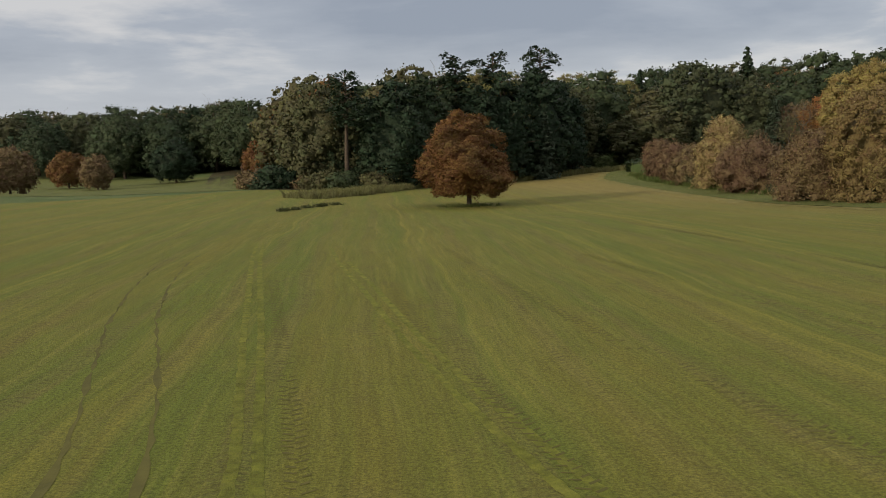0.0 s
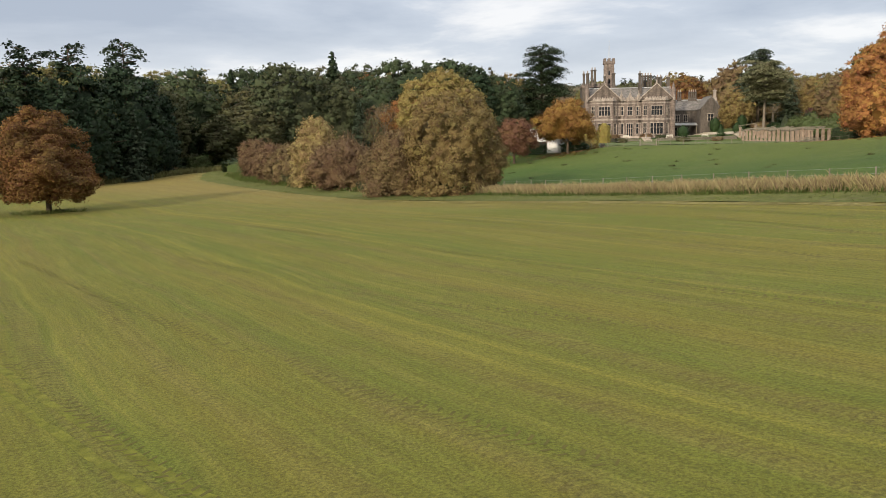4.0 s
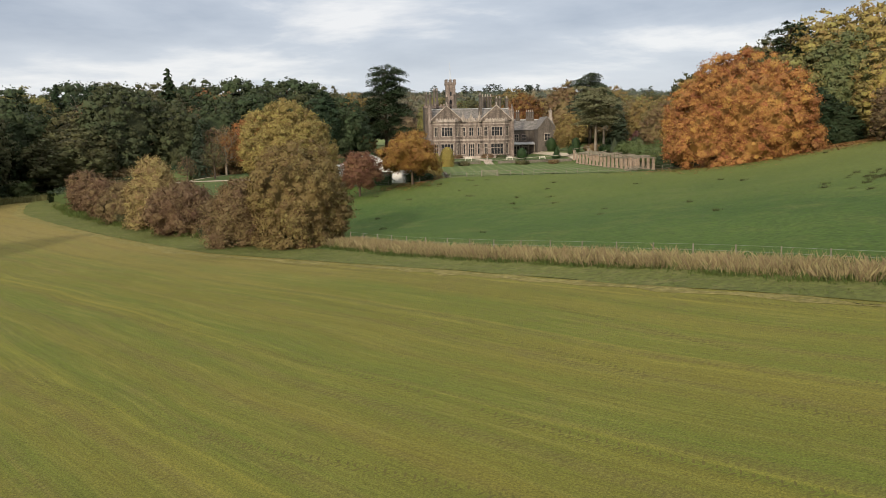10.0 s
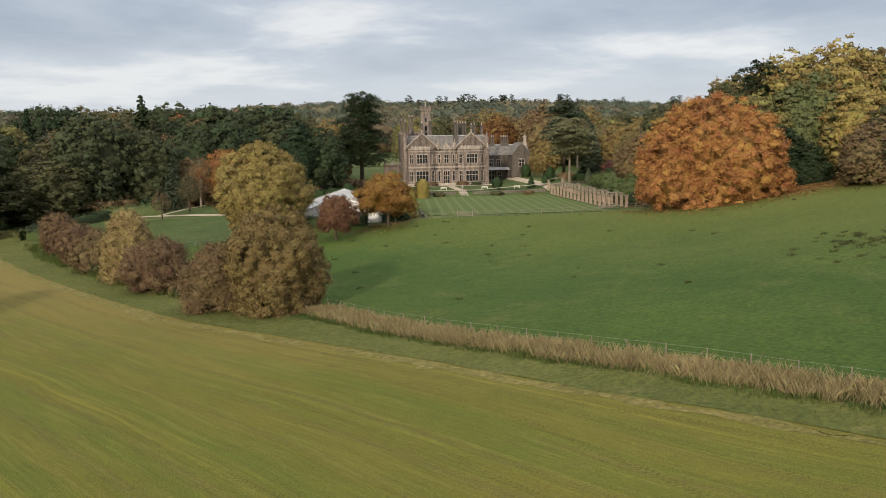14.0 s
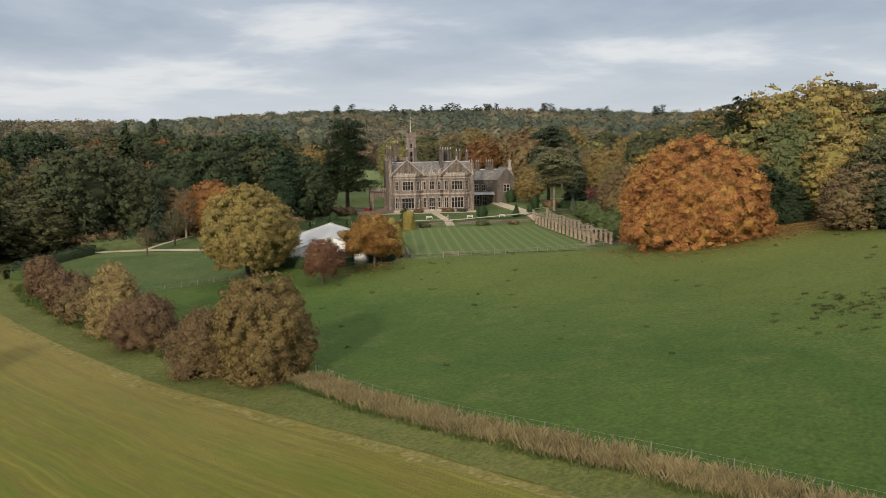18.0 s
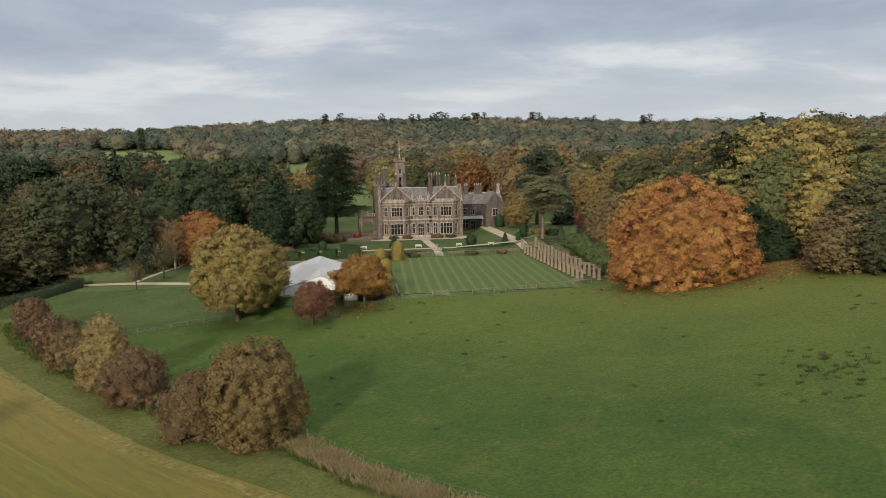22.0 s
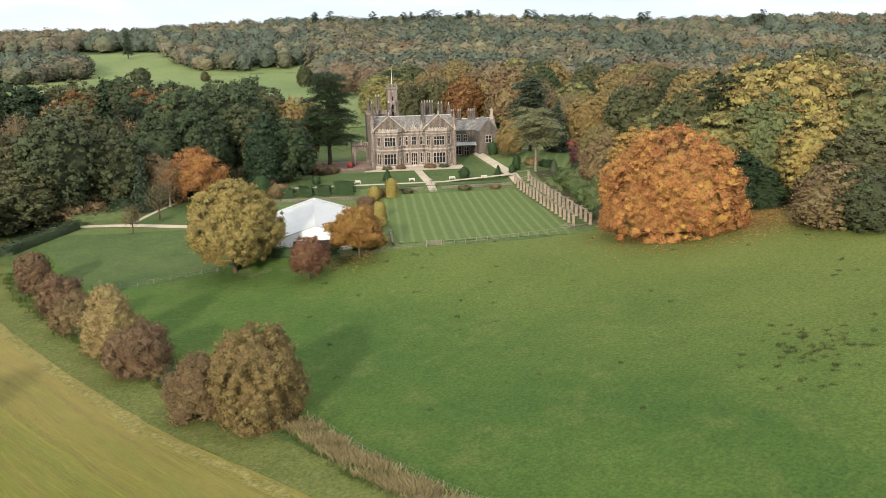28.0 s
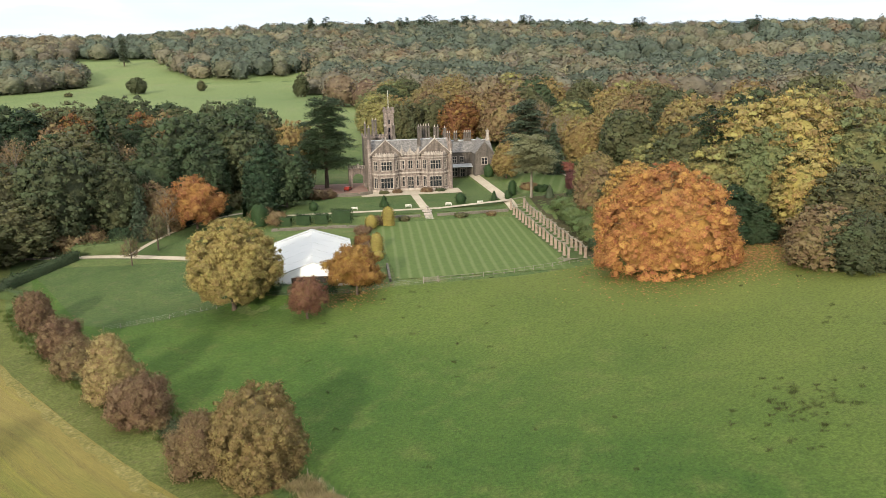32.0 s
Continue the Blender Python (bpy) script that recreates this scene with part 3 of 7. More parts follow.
land = new("ground", mesh_np("ground", np.stack([GX, GY, height(GX, GY)], 2).reshape(-1, 3), grid_quads(len(axis), len(axis)), ROUGH_TURF, True))
if land.data.polygons[0].normal.z < 0:
    land.data.flip_normals()
tagged(land, "rolling ground of rough green turf", "ground", kind="structure")

EDGE = [(48.5, -120), (48.0, 0), (47.1, 19.6), (45.8, 30), (43.8, 41), (43.2, 52), (40.4, 75), (37.4, 93.8), (36.2, 110), (35.2, 130.6), (34.9, 147), (35.2, 162.7), (36, 189), (43, 215), (50, 232)]
FAR_EDGE = [(-160, -120), (-150, 0), (-140, 40), (-120, 75), (-95, 100), (-64, 120), (-51, 147), (-41, 186), (-16, 170), (16, 204), (48, 228)]
loft("mown_field", EDGE, FAR_EDGE, 320, 180, 0.05, MOWN, "mown hay field with yellow-green swaths", "field")
loft("field_edge", [(x - 0.6, y) for x, y in EDGE], [(x + 0.15, y) for x, y in EDGE], 160, 5, 0.07, PALE_EDGE, "bleached strip of cut grass along the field's edge", "field edge", 0.35)
# uncut green verge between field and hedge line
VERGE_IN = [(51.8, -120), (51.3, 0), (51.2, 21), (50.0, 33), (48.8, 45), (47.8, 58), (46.8, 75), (44.5, 100), (42.4, 122), (41.0, 146), (41.5, 170), (44, 195), (51, 216), (57, 236)]
loft("field_verge", [(x - 0.3, y) for x, y in EDGE], VERGE_IN, 120, 8, 0.09, VERGE, "green uncut grass verge along the field", "verge", 0.12)
STRIP_OUT = [(54.6, -120), (54.3, 0), (54.2, 20), (53.0, 35), (51.8, 45), (50.7, 57), (50.4, 72), (51.6, 85.5), (50, 110), (48.5, 140), (49, 172), (52, 200), (58, 222)]
FENCE = [(54.2, -40), (54.0, 0), (54.0, 20), (53.3, 27), (52.8, 35), (51.6, 45), (50.4, 57), (50.0, 70), (51.4, 84.5)]
STRIP_IN = [(51.4, -40), (51.0, 0), (51.0, 21), (50.2, 27), (49.7, 35), (48.4, 45), (47.3, 57), (46.9, 70), (48.2, 84)]
loft("sheep_pasture", STRIP_OUT, [(210, -120), (200, -30), (190, 40), (182, 76), (165, 98), (152, 115), (136, 116), (112, 129), (97, 140), (86, 153), (72, 158), (58, 164), (52, 170)], 110, 70, 0.06, PASTURE, "closely grazed deep green sheep pasture", "pasture")
loft("paddock", [(53, 172), (58, 163.5), (72, 159.5), (89, 154.5), (93, 163)], [(58, 222), (66, 216), (74, 205), (84, 196), (95, 184)], 40, 30, 0.09, GARDEN, "mown green paddock beside the drive", "lawn")
path_strip("drive", [(40, 258), (63, 235), (72, 222), (80, 209), (88.5, 194), (97, 181)], 2.6, 0.12, GRAVEL, label="pale gravel drive past the paddock", category="drive")
path_strip("garden_path", [(80, 212), (88, 219), (98, 227), (108.3, 233), (122, 234), (136, 226)], 1.6, 0.12, GRAVEL, label="narrow gravel path climbing beside the wood", category="path")
loft("wood_lawn", [(81, 210), (88, 199), (97, 187), (104, 192), (116, 214)], [(82, 213), (90, 220), (100, 227.5), (108.5, 232), (121, 233)], 30, 16, 0.08, GARDEN, "green lawn between drive and wood", "lawn")
loft("wood_floor", [(-60, 196), (-20, 176), (16, 205), (48, 252), (62, 240), (86, 224), (106, 236), (124, 240), (150, 250), (165, 268)],
     [(-90, 330), (-20, 300), (20, 320), (50, 350), (70, 370), (90, 380), (120, 380), (140, 380), (170, 370), (190, 340)], 60, 30, 0.05, FOREST, "dark woodland floor under the trees", "woodland floor")
loft("hill_floor", [(152, 118), (160, 102), (172, 92), (166, 70), (176, 40), (190, -20)], [(190, 172), (215, 165), (250, 150), (280, 110), (300, 60), (300, -20)], 40, 30, 0.09, FOREST, "leafy woodland floor on the slope", "woodland floor")
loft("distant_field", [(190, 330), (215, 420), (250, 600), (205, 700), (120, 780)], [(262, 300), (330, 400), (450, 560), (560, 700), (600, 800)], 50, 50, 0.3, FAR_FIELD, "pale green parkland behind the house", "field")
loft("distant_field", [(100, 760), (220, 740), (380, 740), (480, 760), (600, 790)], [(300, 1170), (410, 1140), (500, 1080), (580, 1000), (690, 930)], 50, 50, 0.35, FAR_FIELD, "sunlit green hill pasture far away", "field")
loft("left_meadow", [(-160, 120), (-100, 150), (-62, 150), (-44, 190)], [(-260, 330), (-180, 330), (-110, 300), (-60, 270)], 40, 20, 0.05, VERGE, "green meadow beyond the field's brow", "meadow")

# rows of cut grass and printed tyre lanes
for row in ([(-3.9, 13), (-4.6, 17.3), (-7.3, 29.3), (-12.3, 52.7), (-14, 62)], [(-3.2, 13), (-4.1, 17.2), (-6.6, 29.1), (-11.1, 49.3), (-13.2, 60)], [(3.4, 10.5), (2.1, 15.1), (0.5, 20.8), (-1.5, 28.7), (-4.0, 39.8), (-6.5, 50.0), (-8, 58)], [(3.9, 11), (2.7, 15.3), (1.1, 21), (-0.9, 28.9), (-3.4, 40), (-5.9, 50)]):
    path_strip("grass_row", row, 0.30, 0.058, YELLOW_ROW, 160, label="yellowish row of cut grass left on the field", category="grass row", ragged=0.02)


def tyre_lane(line, seed):
    """Slanting lug prints of a tractor tyre."""
    rng = np.random.default_rng(seed)
    p = smooth_line(line, int(np.hypot(*np.diff(np.asarray(line, float), axis=0).T).sum() / 0.42))
    d = np.gradient(p, axis=0)
    d /= np.hypot(d[:, 0], d[:, 1])[:, None]
    keep = np.sin(np.arange(len(p)) * 0.13 + seed) + rng.normal(0, 0.4, len(p)) > -0.7
    p, d = p[keep], d[keep]
    side = np.stack([-d[:, 1], d[:, 0]], 1)
    V = []
    for lr in (-1, 1):
        c = p + side * lr * 0.15 + d * (0.1 * lr) + rng.normal(0, 0.03, p.shape)
        u, w = (side * lr + d * 0.5) * 0.13 * rng.uniform(0.7, 1.2, (len(p), 1)), d * 0.05 * rng.uniform(0.6, 1.3, (len(p), 1))
        q = np.stack([c - u - w, c + u - w, c + u + w, c - u + w], 1).reshape(-1, 2)
        V.append(np.concatenate([q, (height(q[:, 0], q[:, 1]) + 0.06)[:, None]], 1))
    V = np.concatenate(V)
    tagged(new("tyre_prints", mesh_np("tyre_prints", V, np.arange(len(V)).reshape(-1, 4), PRINT)), "dark tractor tyre prints pressed into the field", "tyre prints", kind="stuff")


for k, lane in enumerate(([(-2.2, 12), (-3.2, 16.9), (-4.5, 22.9), (-6.7, 32.8), (-9, 43)], [(2.9, 14), (1.7, 19.3), (0.1, 26.7), (-1.1, 31.5), (-3, 42)], [(45.0, 8), (44.4, 19), (43.2, 29), (41.1, 40), (40.5, 51), (37.8, 74), (34.8, 93)], [(34.0, 14), (34.9, 20.9), (36.2, 28.9), (37.6, 40.3), (37.0, 60), (34, 90)],
                          [(46.8, 8), (46.2, 19), (45.0, 29), (42.9, 40), (42.3, 51), (39.5, 74), (36.6, 93)], [(17.8, 18), (15.4, 24.9), (13.4, 29.5), (11.5, 36.5), (8.6, 50)], [(24, 12), (22.4, 22), (21.5, 34), (19, 52), (16, 75)], [(9.5, 12), (7.8, 19), (5.5, 28), (3.0, 40), (0, 56)],
                          [(30, 10), (29.8, 22), (30.4, 38), (29, 60)], [(40, 20), (40.4, 40), (38.8, 66), (36, 100)])):
    tyre_lane(lane, k)

# wheel ruts pressed into the mown field
for rut in ([(-7.2, 11), (-8.0, 16.1), (-10.6, 23.9), (-13.3, 32.0), (-15.5, 40.6), (-16.9, 47.3), (-17.6, 53)], [(-5.2, 11), (-6.1, 16.0), (-8.9, 25.1), (-11.7, 33.0), (-13.9, 41.4), (-15.5, 49.0), (-16.2, 55)]):
    path_strip("wheel_rut", rut, 0.16, 0.058, SOIL, label="dark wheel rut worn into the mown grass", category="rut", ragged=0.05)

# ---- trees ----


def tube(points, radii, sides=7):
    p = np.asarray(points, float)
    d = np.gradient(p, axis=0)
    d /= np.linalg.norm(d, axis=1)[:, None]
    ref = np.array([0.31, 0.2, 0.93]) if abs(d[0][2]) < 0.9 else np.array([1.0, 0.1, 0.05])
    a = np.cross(d, ref)
    a /= np.linalg.norm(a, axis=1)[:, None]
    b = np.cross(d, a)
    t = np.linspace(0, 2 * np.pi, sides, endpoint=False)
    V = p[:, None] + np.asarray(radii)[:, None, None] * (np.cos(t)[None, :, None] * a[:, None] + np.sin(t)[None, :, None] * b[:, None])
    Q = []
    for i in range(len(p) - 1):
        for j in range(sides):
            k = (j + 1) % sides
            Q.append((i * sides + j, i * sides + k, (i + 1) * sides + k, (i + 1) * sides + j))
    return V.reshape(-1, 3), np.array(Q)


def joined(pieces):
    """One mesh's arrays out of several: points, quads and, where the pieces have them, normals."""
    sizes = np.cumsum([0] + [len(p[0]) for p in pieces])
    out = [np.concatenate([p[0] for p in pieces]), np.concatenate([p[1] + o for p, o in zip(pieces, sizes)])]
    if len(pieces[0]) == 3:
        out.append(np.concatenate([p[2] for p in pieces]))
    return tuple(out)


def directions(rng, n):
    d = rng.normal(size=(n, 3))
    return d / np.linalg.norm(d, axis=1)[:, None]


class Crown:
    """The outside of a crown from height base to h: widest at a share of its height, drawn in to the foot and to the tip, with an uneven round."""

    def __init__(self, rng, h, base, radius, wide_at=0.36, tip=2.0, foot=0.6, odd=0.09, lean=(0.0, 0.0)):
        self.h, self.base, self.radius, self.wide_at, self.tip, self.foot, self.odd, self.lean = h, base, radius, wide_at, tip, foot, odd, lean
        self.turn = rng.uniform(0, 6.283, 8)

    def points(self, a, t, k=1.0):
        up, down = np.clip((t - self.wide_at) / (1 - self.wide_at), 0, 1), np.clip((self.wide_at - t) / self.wide_at, 0, 1)
        w = self.turn
        r = (1 - up ** self.tip) ** 0.6 * (1 - (1 - self.foot) * down ** 1.7)
        r = r * (1 + self.odd * (np.sin(a + w[0]) + 0.8 * np.sin(2 * a + w[1] + 3 * t) + 0.7 * np.sin(3 * a + 6 * t + w[2]) + 0.6 * np.sin(5 * a - 8 * t + w[3])))
        r = self.radius * (r * k + 0.015)
        rise = self.odd * 0.6 * up * (np.sin(2 * a + w[4]) + np.sin(3 * a + w[5]))
        z = self.base + (self.h - self.base) * (self.wide_at + (t - self.wide_at + rise * (1 - up)) * k)
        sway = np.sin(np.clip(t, 0, 1) * 2.6)
        return np.stack([r * np.cos(a) + self.lean[0] * sway, r * np.sin(a) + self.lean[1] * sway, z], 1)

    def normals(self, a, t):
        e = 0.02
        n = np.cross(self.points(a + 0.1, t) - self.points(a - 0.1, t), self.points(a, np.minimum(t + e, 1.0)) - self.points(a, t - e))
        n /= np.linalg.norm(n, axis=1)[:, None] + 1e-9
        n[t > 0.985] = (0, 0, 1)
        return n

    def area(self):
        return 2 * np.pi * self.radius * 0.72 * (self.h - self.base) + 0.4 * np.pi * self.radius ** 2

    def spread(self, rng, n):
        """Places spread evenly over the outside: bearing and share of the height."""
        k = np.linspace(0, 1, 200)
        share = np.cumsum(0.10 + 0.90 * (1 - np.clip((k - self.wide_at) / (1 - self.wide_at), 0, 1) ** self.tip) ** 0.6)
        t = np.interp((np.arange(n) + rng.uniform(0.1, 0.9, n)) / n, np.r_[0, share[:-1]] / share[-1], k)
        return np.arange(n) * 2.39996 + rng.normal(0, 0.12, n), t

    def boughs(self, rng, size, leaf, cover, flat=0.75, fuzz=0.75, rings=3, sides=7, crowd=2.0, stray=0.2):
        """Rounded boughs of leaves all round the crown: a close inner shell and leaf sprays over each, with gaps between them."""
        R0 = self.radius * size
        a, t = self.spread(rng, max(14, int(crowd * self.area() / (np.pi * R0 * R0))))
        N = self.normals(a, t)
        R = R0 * (0.5 + 0.8 * rng.uniform(0, 1, len(a)) ** 1.4)
        C = self.points(a, t, 1.05 - rng.uniform(0, 0.20, len(a)) ** 1.0) - N * (R * rng.uniform(0.7, 1.05, len(a)))[:, None]
        squash = np.array([1.0, 1.0, flat])
        P, D, shells = [], [], []
        az = np.linspace(0, 2 * np.pi, sides, endpoint=False)
        el = np.radians(np.linspace(4, 122, rings + 1))
        quads = np.array([(i * sides + j, (i + 1) * sides + j, (i + 1) * sides + (j + 1) % sides, i * sides + (j + 1) % sides) for i in range(rings) for j in range(sides)])
        for c, n, r in zip(C, N, R):
            axis = n + np.array([0, 0, 0.45])
            axis /= np.linalg.norm(axis)
            s1 = np.cross(axis, (0.31, 0.9, 0.3))
            s1 /= np.linalg.norm(s1)
            s2 = np.cross(axis, s1)
            u = directions(rng, int(cover * 7.5 * r * r / (leaf * leaf * 0.42)))
            u = u[u @ axis > rng.uniform(-0.62, 0.0, len(u))]
            w = rng.uniform(0, 6.283, 3)
            lump = lambda d: 1 + 0.17 * np.sin(6 * (d @ s1) + w[0]) + 0.17 * np.sin(7 * (d @ s2) + w[1]) + 0.10 * np.sin(11 * d[:, 2] + w[2])
            far = 1.12 - 0.42 * rng.uniform(0, 1, len(u)) + np.where(rng.uniform(0, 1, len(u)) < stray, rng.uniform(0, 0.42, len(u)), 0)
            P.append(c + u * squash * (r * lump(u) * far)[:, None])
            D.append(u * 0.5 + axis * 0.5 + rng.normal(0, 0.35, u.shape))
            g = np.array([axis * math.cos(e) + (s1 * math.cos(b) + s2 * math.sin(b)) * math.sin(e) for e in el for b in az])
            g = g + rng.normal(0, 0.10, g.shape)
            g /= np.linalg.norm(g, axis=1)[:, None]
            shade = g * 0.4 + axis * 0.6
            shells.append((c + g * squash * (r * lump(g) * rng.uniform(0.45, 0.74, len(g)))[:, None], quads, shade / np.linalg.norm(shade, axis=1)[:, None]))
        P, D = np.concatenate(P), np.concatenate(D)
        D /= np.linalg.norm(D, axis=1)[:, None]
        return joined([sprays(P, D, leaf, rng, fuzz, D), *shells])

    def scatter(self, rng, leaf, cover):
        """Sparse leaves through the whole crown of a half-bare tree."""
        n = int(cover * self.area() / (leaf * leaf * 0.4))
        a, t = rng.uniform(0, 6.283, n), rng.uniform(0, 1, n)
        N = self.normals(a, t)
        return sprays(self.points(a, t, rng.uniform(0.45, 1.0, n) ** 0.6), N, leaf, rng, 0.7, N)

    def shell(self, rng, k=0.8, n=22, m=12, rough=0.05):
        """A closed uneven sheet inside the crown."""
        t, a = np.repeat(np.linspace(0.0, 1.0, m) ** 0.9, n), np.tile(np.linspace(0, 2 * np.pi, n, endpoint=False), m)
        a = a + rng.normal(0, 1.2 / n, len(a))
        Q = np.array([(i * n + j, i * n + (j + 1) % n, (i + 1) * n + (j + 1) % n, (i + 1) * n + j) for i in range(m - 1) for j in range(n)])
        return self.points(a, t, k * rng.uniform(1 - rough, 1 + rough, len(a))), Q, self.normals(a, t)


def sprays(P, D, size, rng, fuzz=0.55, shade=None):
    """Leaf sprays at P that face about D; they are shaded as a part of the surface whose normals are in shade."""
    shade = D / np.linalg.norm(D, axis=1)[:, None] if shade is None else shade
    N = D + rng.normal(0, fuzz, D.shape)
    N /= np.linalg.norm(N, axis=1)[:, None]
    N *= np.where((N * shade).sum(1) < 0, -1.0, 1.0)[:, None]
    T = np.cross(N, rng.normal(size=N.shape))
    T /= np.linalg.norm(T, axis=1)[:, None] + 1e-9
    B = np.cross(N, T)
    a = size * rng.uniform(0.5, 1.3, (len(P), 1)) * 0.62
    b = a * rng.uniform(0.55, 0.9, (len(P), 1))
    V = np.stack([P - T * a, P - B * b + N * b * 0.3, P + T * a, P + B * b + N * b * 0.3], 1).reshape(-1, 3)
    S = shade * 0.8 + N * 0.5
    S /= np.linalg.norm(S, axis=1)[:, None]
    return V, np.arange(len(P) * 4).reshape(-1, 4), np.repeat(S, 4, axis=0)


def leafy(name, arrays, mat):
    """A mesh of leaf sprays with the normals given."""
    V, Q, S = arrays
    me = mesh_np(name, V, Q, mat, True)
    me.normals_split_custom_set_from_vertices(S.astype(np.float32))
    return me


def limb(rng, start, end, r0, r1, bend=0.1, n=5):
    s, e = np.asarray(start, float), np.asarray(end, float)
    t = np.linspace(0, 1, n)[:, None]
    p = s * (1 - t) + e * t
    p[1:-1] += rng.normal(0, bend * np.linalg.norm(e - s) * 0.4, (n - 2, 3))
    p[:, 2] += (np.sin(t[:, 0] * np.pi) * 0.06) * np.linalg.norm(e - s)
    return tube(p, np.linspace(r0, r1, n), 6)


def broadleaf_meshes(seed, h, radius, base, leaf, mat, bough=0.22, flat=0.75, cover=0.9, bark=None, bare=0.0, wide_at=0.36, tip=2.0, foot=0.6, odd=0.11, lean=(0.0, 0.0), limbs=18, stray=0.2, crowd=2.0):
    """Trunk, branchwork and crown meshes of a broadleaved tree h metres tall."""
    rng = np.random.default_rng(seed)
    crown = Crown(rng, h, base, radius, wide_at, tip, foot, odd, lean)
    tr = max(0.14, h * 0.022)
    fork = max(0.5, base + (h - base) * 0.25)
    trunk = mesh_np("trunk", *tube([(0, 0, -0.6), (0.02, 0, 0.3), (0.05, 0.03, fork * 0.6), (0, 0.06, fork)], [tr * 1.7, tr * 1.15, tr, tr * 0.85], 8), bark or BARK, True)
    pieces = [limb(rng, (0, 0.06, fork), (lean[0] * 0.6 + rng.normal(0, 0.3), lean[1] * 0.6 + rng.normal(0, 0.3), base + (h - base) * 0.9), tr * 0.8, tr * 0.12, 0.05, 7)]
    for x, y, z in crown.points(*crown.spread(rng, limbs), 0.94):
        z0 = min(max(fork * 0.75, z * 0.55), h * 0.75)
        pieces.append(limb(rng, (0, 0, z0), (x, y, max(z, 0.4)), tr * 0.42, tr * 0.08, 0.08, 5))
        if bare:
            for _ in range(7):
                o = rng.normal(0, radius * 0.26, 3)
                pieces.append(limb(rng, (x * 0.7, y * 0.7, z0 + (z - z0) * 0.75), (x + o[0], y + o[1], z + abs(o[2])), tr * 0.12, 0.02, 0.1, 4))
    branches = mesh_np("branchwork", *joined(pieces), bark or BARK, True)
    leaves = crown.scatter(rng, leaf, cover * (1 - bare)) if bare else joined([crown.boughs(rng, bough, leaf, cover, flat, stray=stray, crowd=crowd), crown.shell(rng, 0.66)])
    return trunk, branches, leafy("crown", leaves, mat)


def conifer_meshes(seed, h, radius, base, leaf, mat, cover=0.75):
    """A spruce or fir: drooping whorls up a straight stem."""
    rng = np.random.default_rng(seed)
    tr = h * 0.018
    pieces = [tube([(0, 0, -0.6), (0, 0, h * 0.5), (0, 0, h * 0.98)], [tr * 1.4, tr * 0.8, 0.03], 7)]
    P, D = [], []
    z = base
    while z < h:
        t = (z - base) / (h - base)
        R = radius * (1 - t) ** 0.8 * rng.uniform(0.8, 1.15) + 0.25
        for a in np.arange(0, 2 * np.pi, 2 * np.pi / max(4, int(8 - 3 * t))) + rng.uniform(0, 6):
            Rb = R * rng.uniform(0.7, 1.15)
            n = max(3, int(cover * 9 * Rb / leaf))
            q = rng.uniform(0.12, 1, n) * Rb
            wide = 0.30 * Rb * (1 - 0.5 * q / Rb)
            off = rng.normal(0, 1, n) * wide
            P.append(np.stack([q * np.cos(a) - off * np.sin(a), q * np.sin(a) + off * np.cos(a), z - 0.22 * q + rng.normal(0, 0.18, n)], 1))
            D.append(np.stack([0.45 * np.cos(a) * np.ones(n), 0.45 * np.sin(a) * np.ones(n), np.ones(n) * 0.8], 1))
            if rng.uniform() < 0.5:
                pieces.append(limb(rng, (0, 0, z), (Rb * 0.8 * math.cos(a), Rb * 0.8 * math.sin(a), z - 0.15 * Rb), tr * 0.25, 0.02, 0.02, 3))
        z += max(0.7, h * 0.035)
    return mesh_np("trunk", *joined(pieces), BARK, True), leafy("crown", sprays(np.concatenate(P), np.concatenate(D), leaf, rng, 0.4), mat)


def plate_meshes(seed, h, radius, base, leaf, mat, plates=26, crown_from=0.35, flat=0.22, top=0.35, lean=0.0, bark=None, shag=0.2):
    """A cedar or old pine: bare bole, long limbs and flat plates of foliage."""
    rng = np.random.default_rng(seed)
    tr = h * 0.017
    pieces = [tube([(0, 0, -0.6), (0.1, 0, h * 0.3), (lean * 0.5, 0.2, h * 0.65), (lean, 0, h * 0.97)], [tr * 1.5, tr, tr * 0.7, 0.06], 8)]
    P, D = [], []
    for i in range(plates):
        t = (i + rng.uniform(0, 1)) / plates
        z = h * (crown_from + (0.98 - crown_from) * t)
        R = radius * (1 - (1 - top) * t) * rng.uniform(0.55, 1.05)
        a = i * 2.4 + rng.uniform(-0.5, 0.5)
        q = R * rng.uniform(0.45, 0.75)
        c = np.array([q * math.cos(a) + lean * t, q * math.sin(a), z])
        pieces.append(limb(rng, (lean * t, 0, z - 0.12 * q - 0.3), c, tr * 0.35, 0.05, 0.05, 4))
        pr = max(1.0, R * 0.55)
        n = int(2.3 * np.pi * pr * pr / (leaf * leaf))
        ang, rad = rng.uniform(0, 6.283, n), pr * np.sqrt(rng.uniform(0, 1, n)) * (0.8 + 0.35 * np.sin(rng.uniform(0, 6.283, n) * 3))
        P.append(np.stack([c[0] + rad * np.cos(ang), c[1] + rad * np.sin(ang), c[2] + flat * (1 - (rad / pr) ** 2) * pr + rng.normal(0, shag, n) - shag * 0.8 * (rad / pr) ** 2], 1))
        D.append(np.stack([0.3 * np.cos(ang), 0.3 * np.sin(ang), np.ones(n)], 1))
    return mesh_np("trunk", *joined(pieces), bark or BARK, True), leafy("crown", sprays(np.concatenate(P), np.concatenate(D), leaf, rng, 0.45), mat)


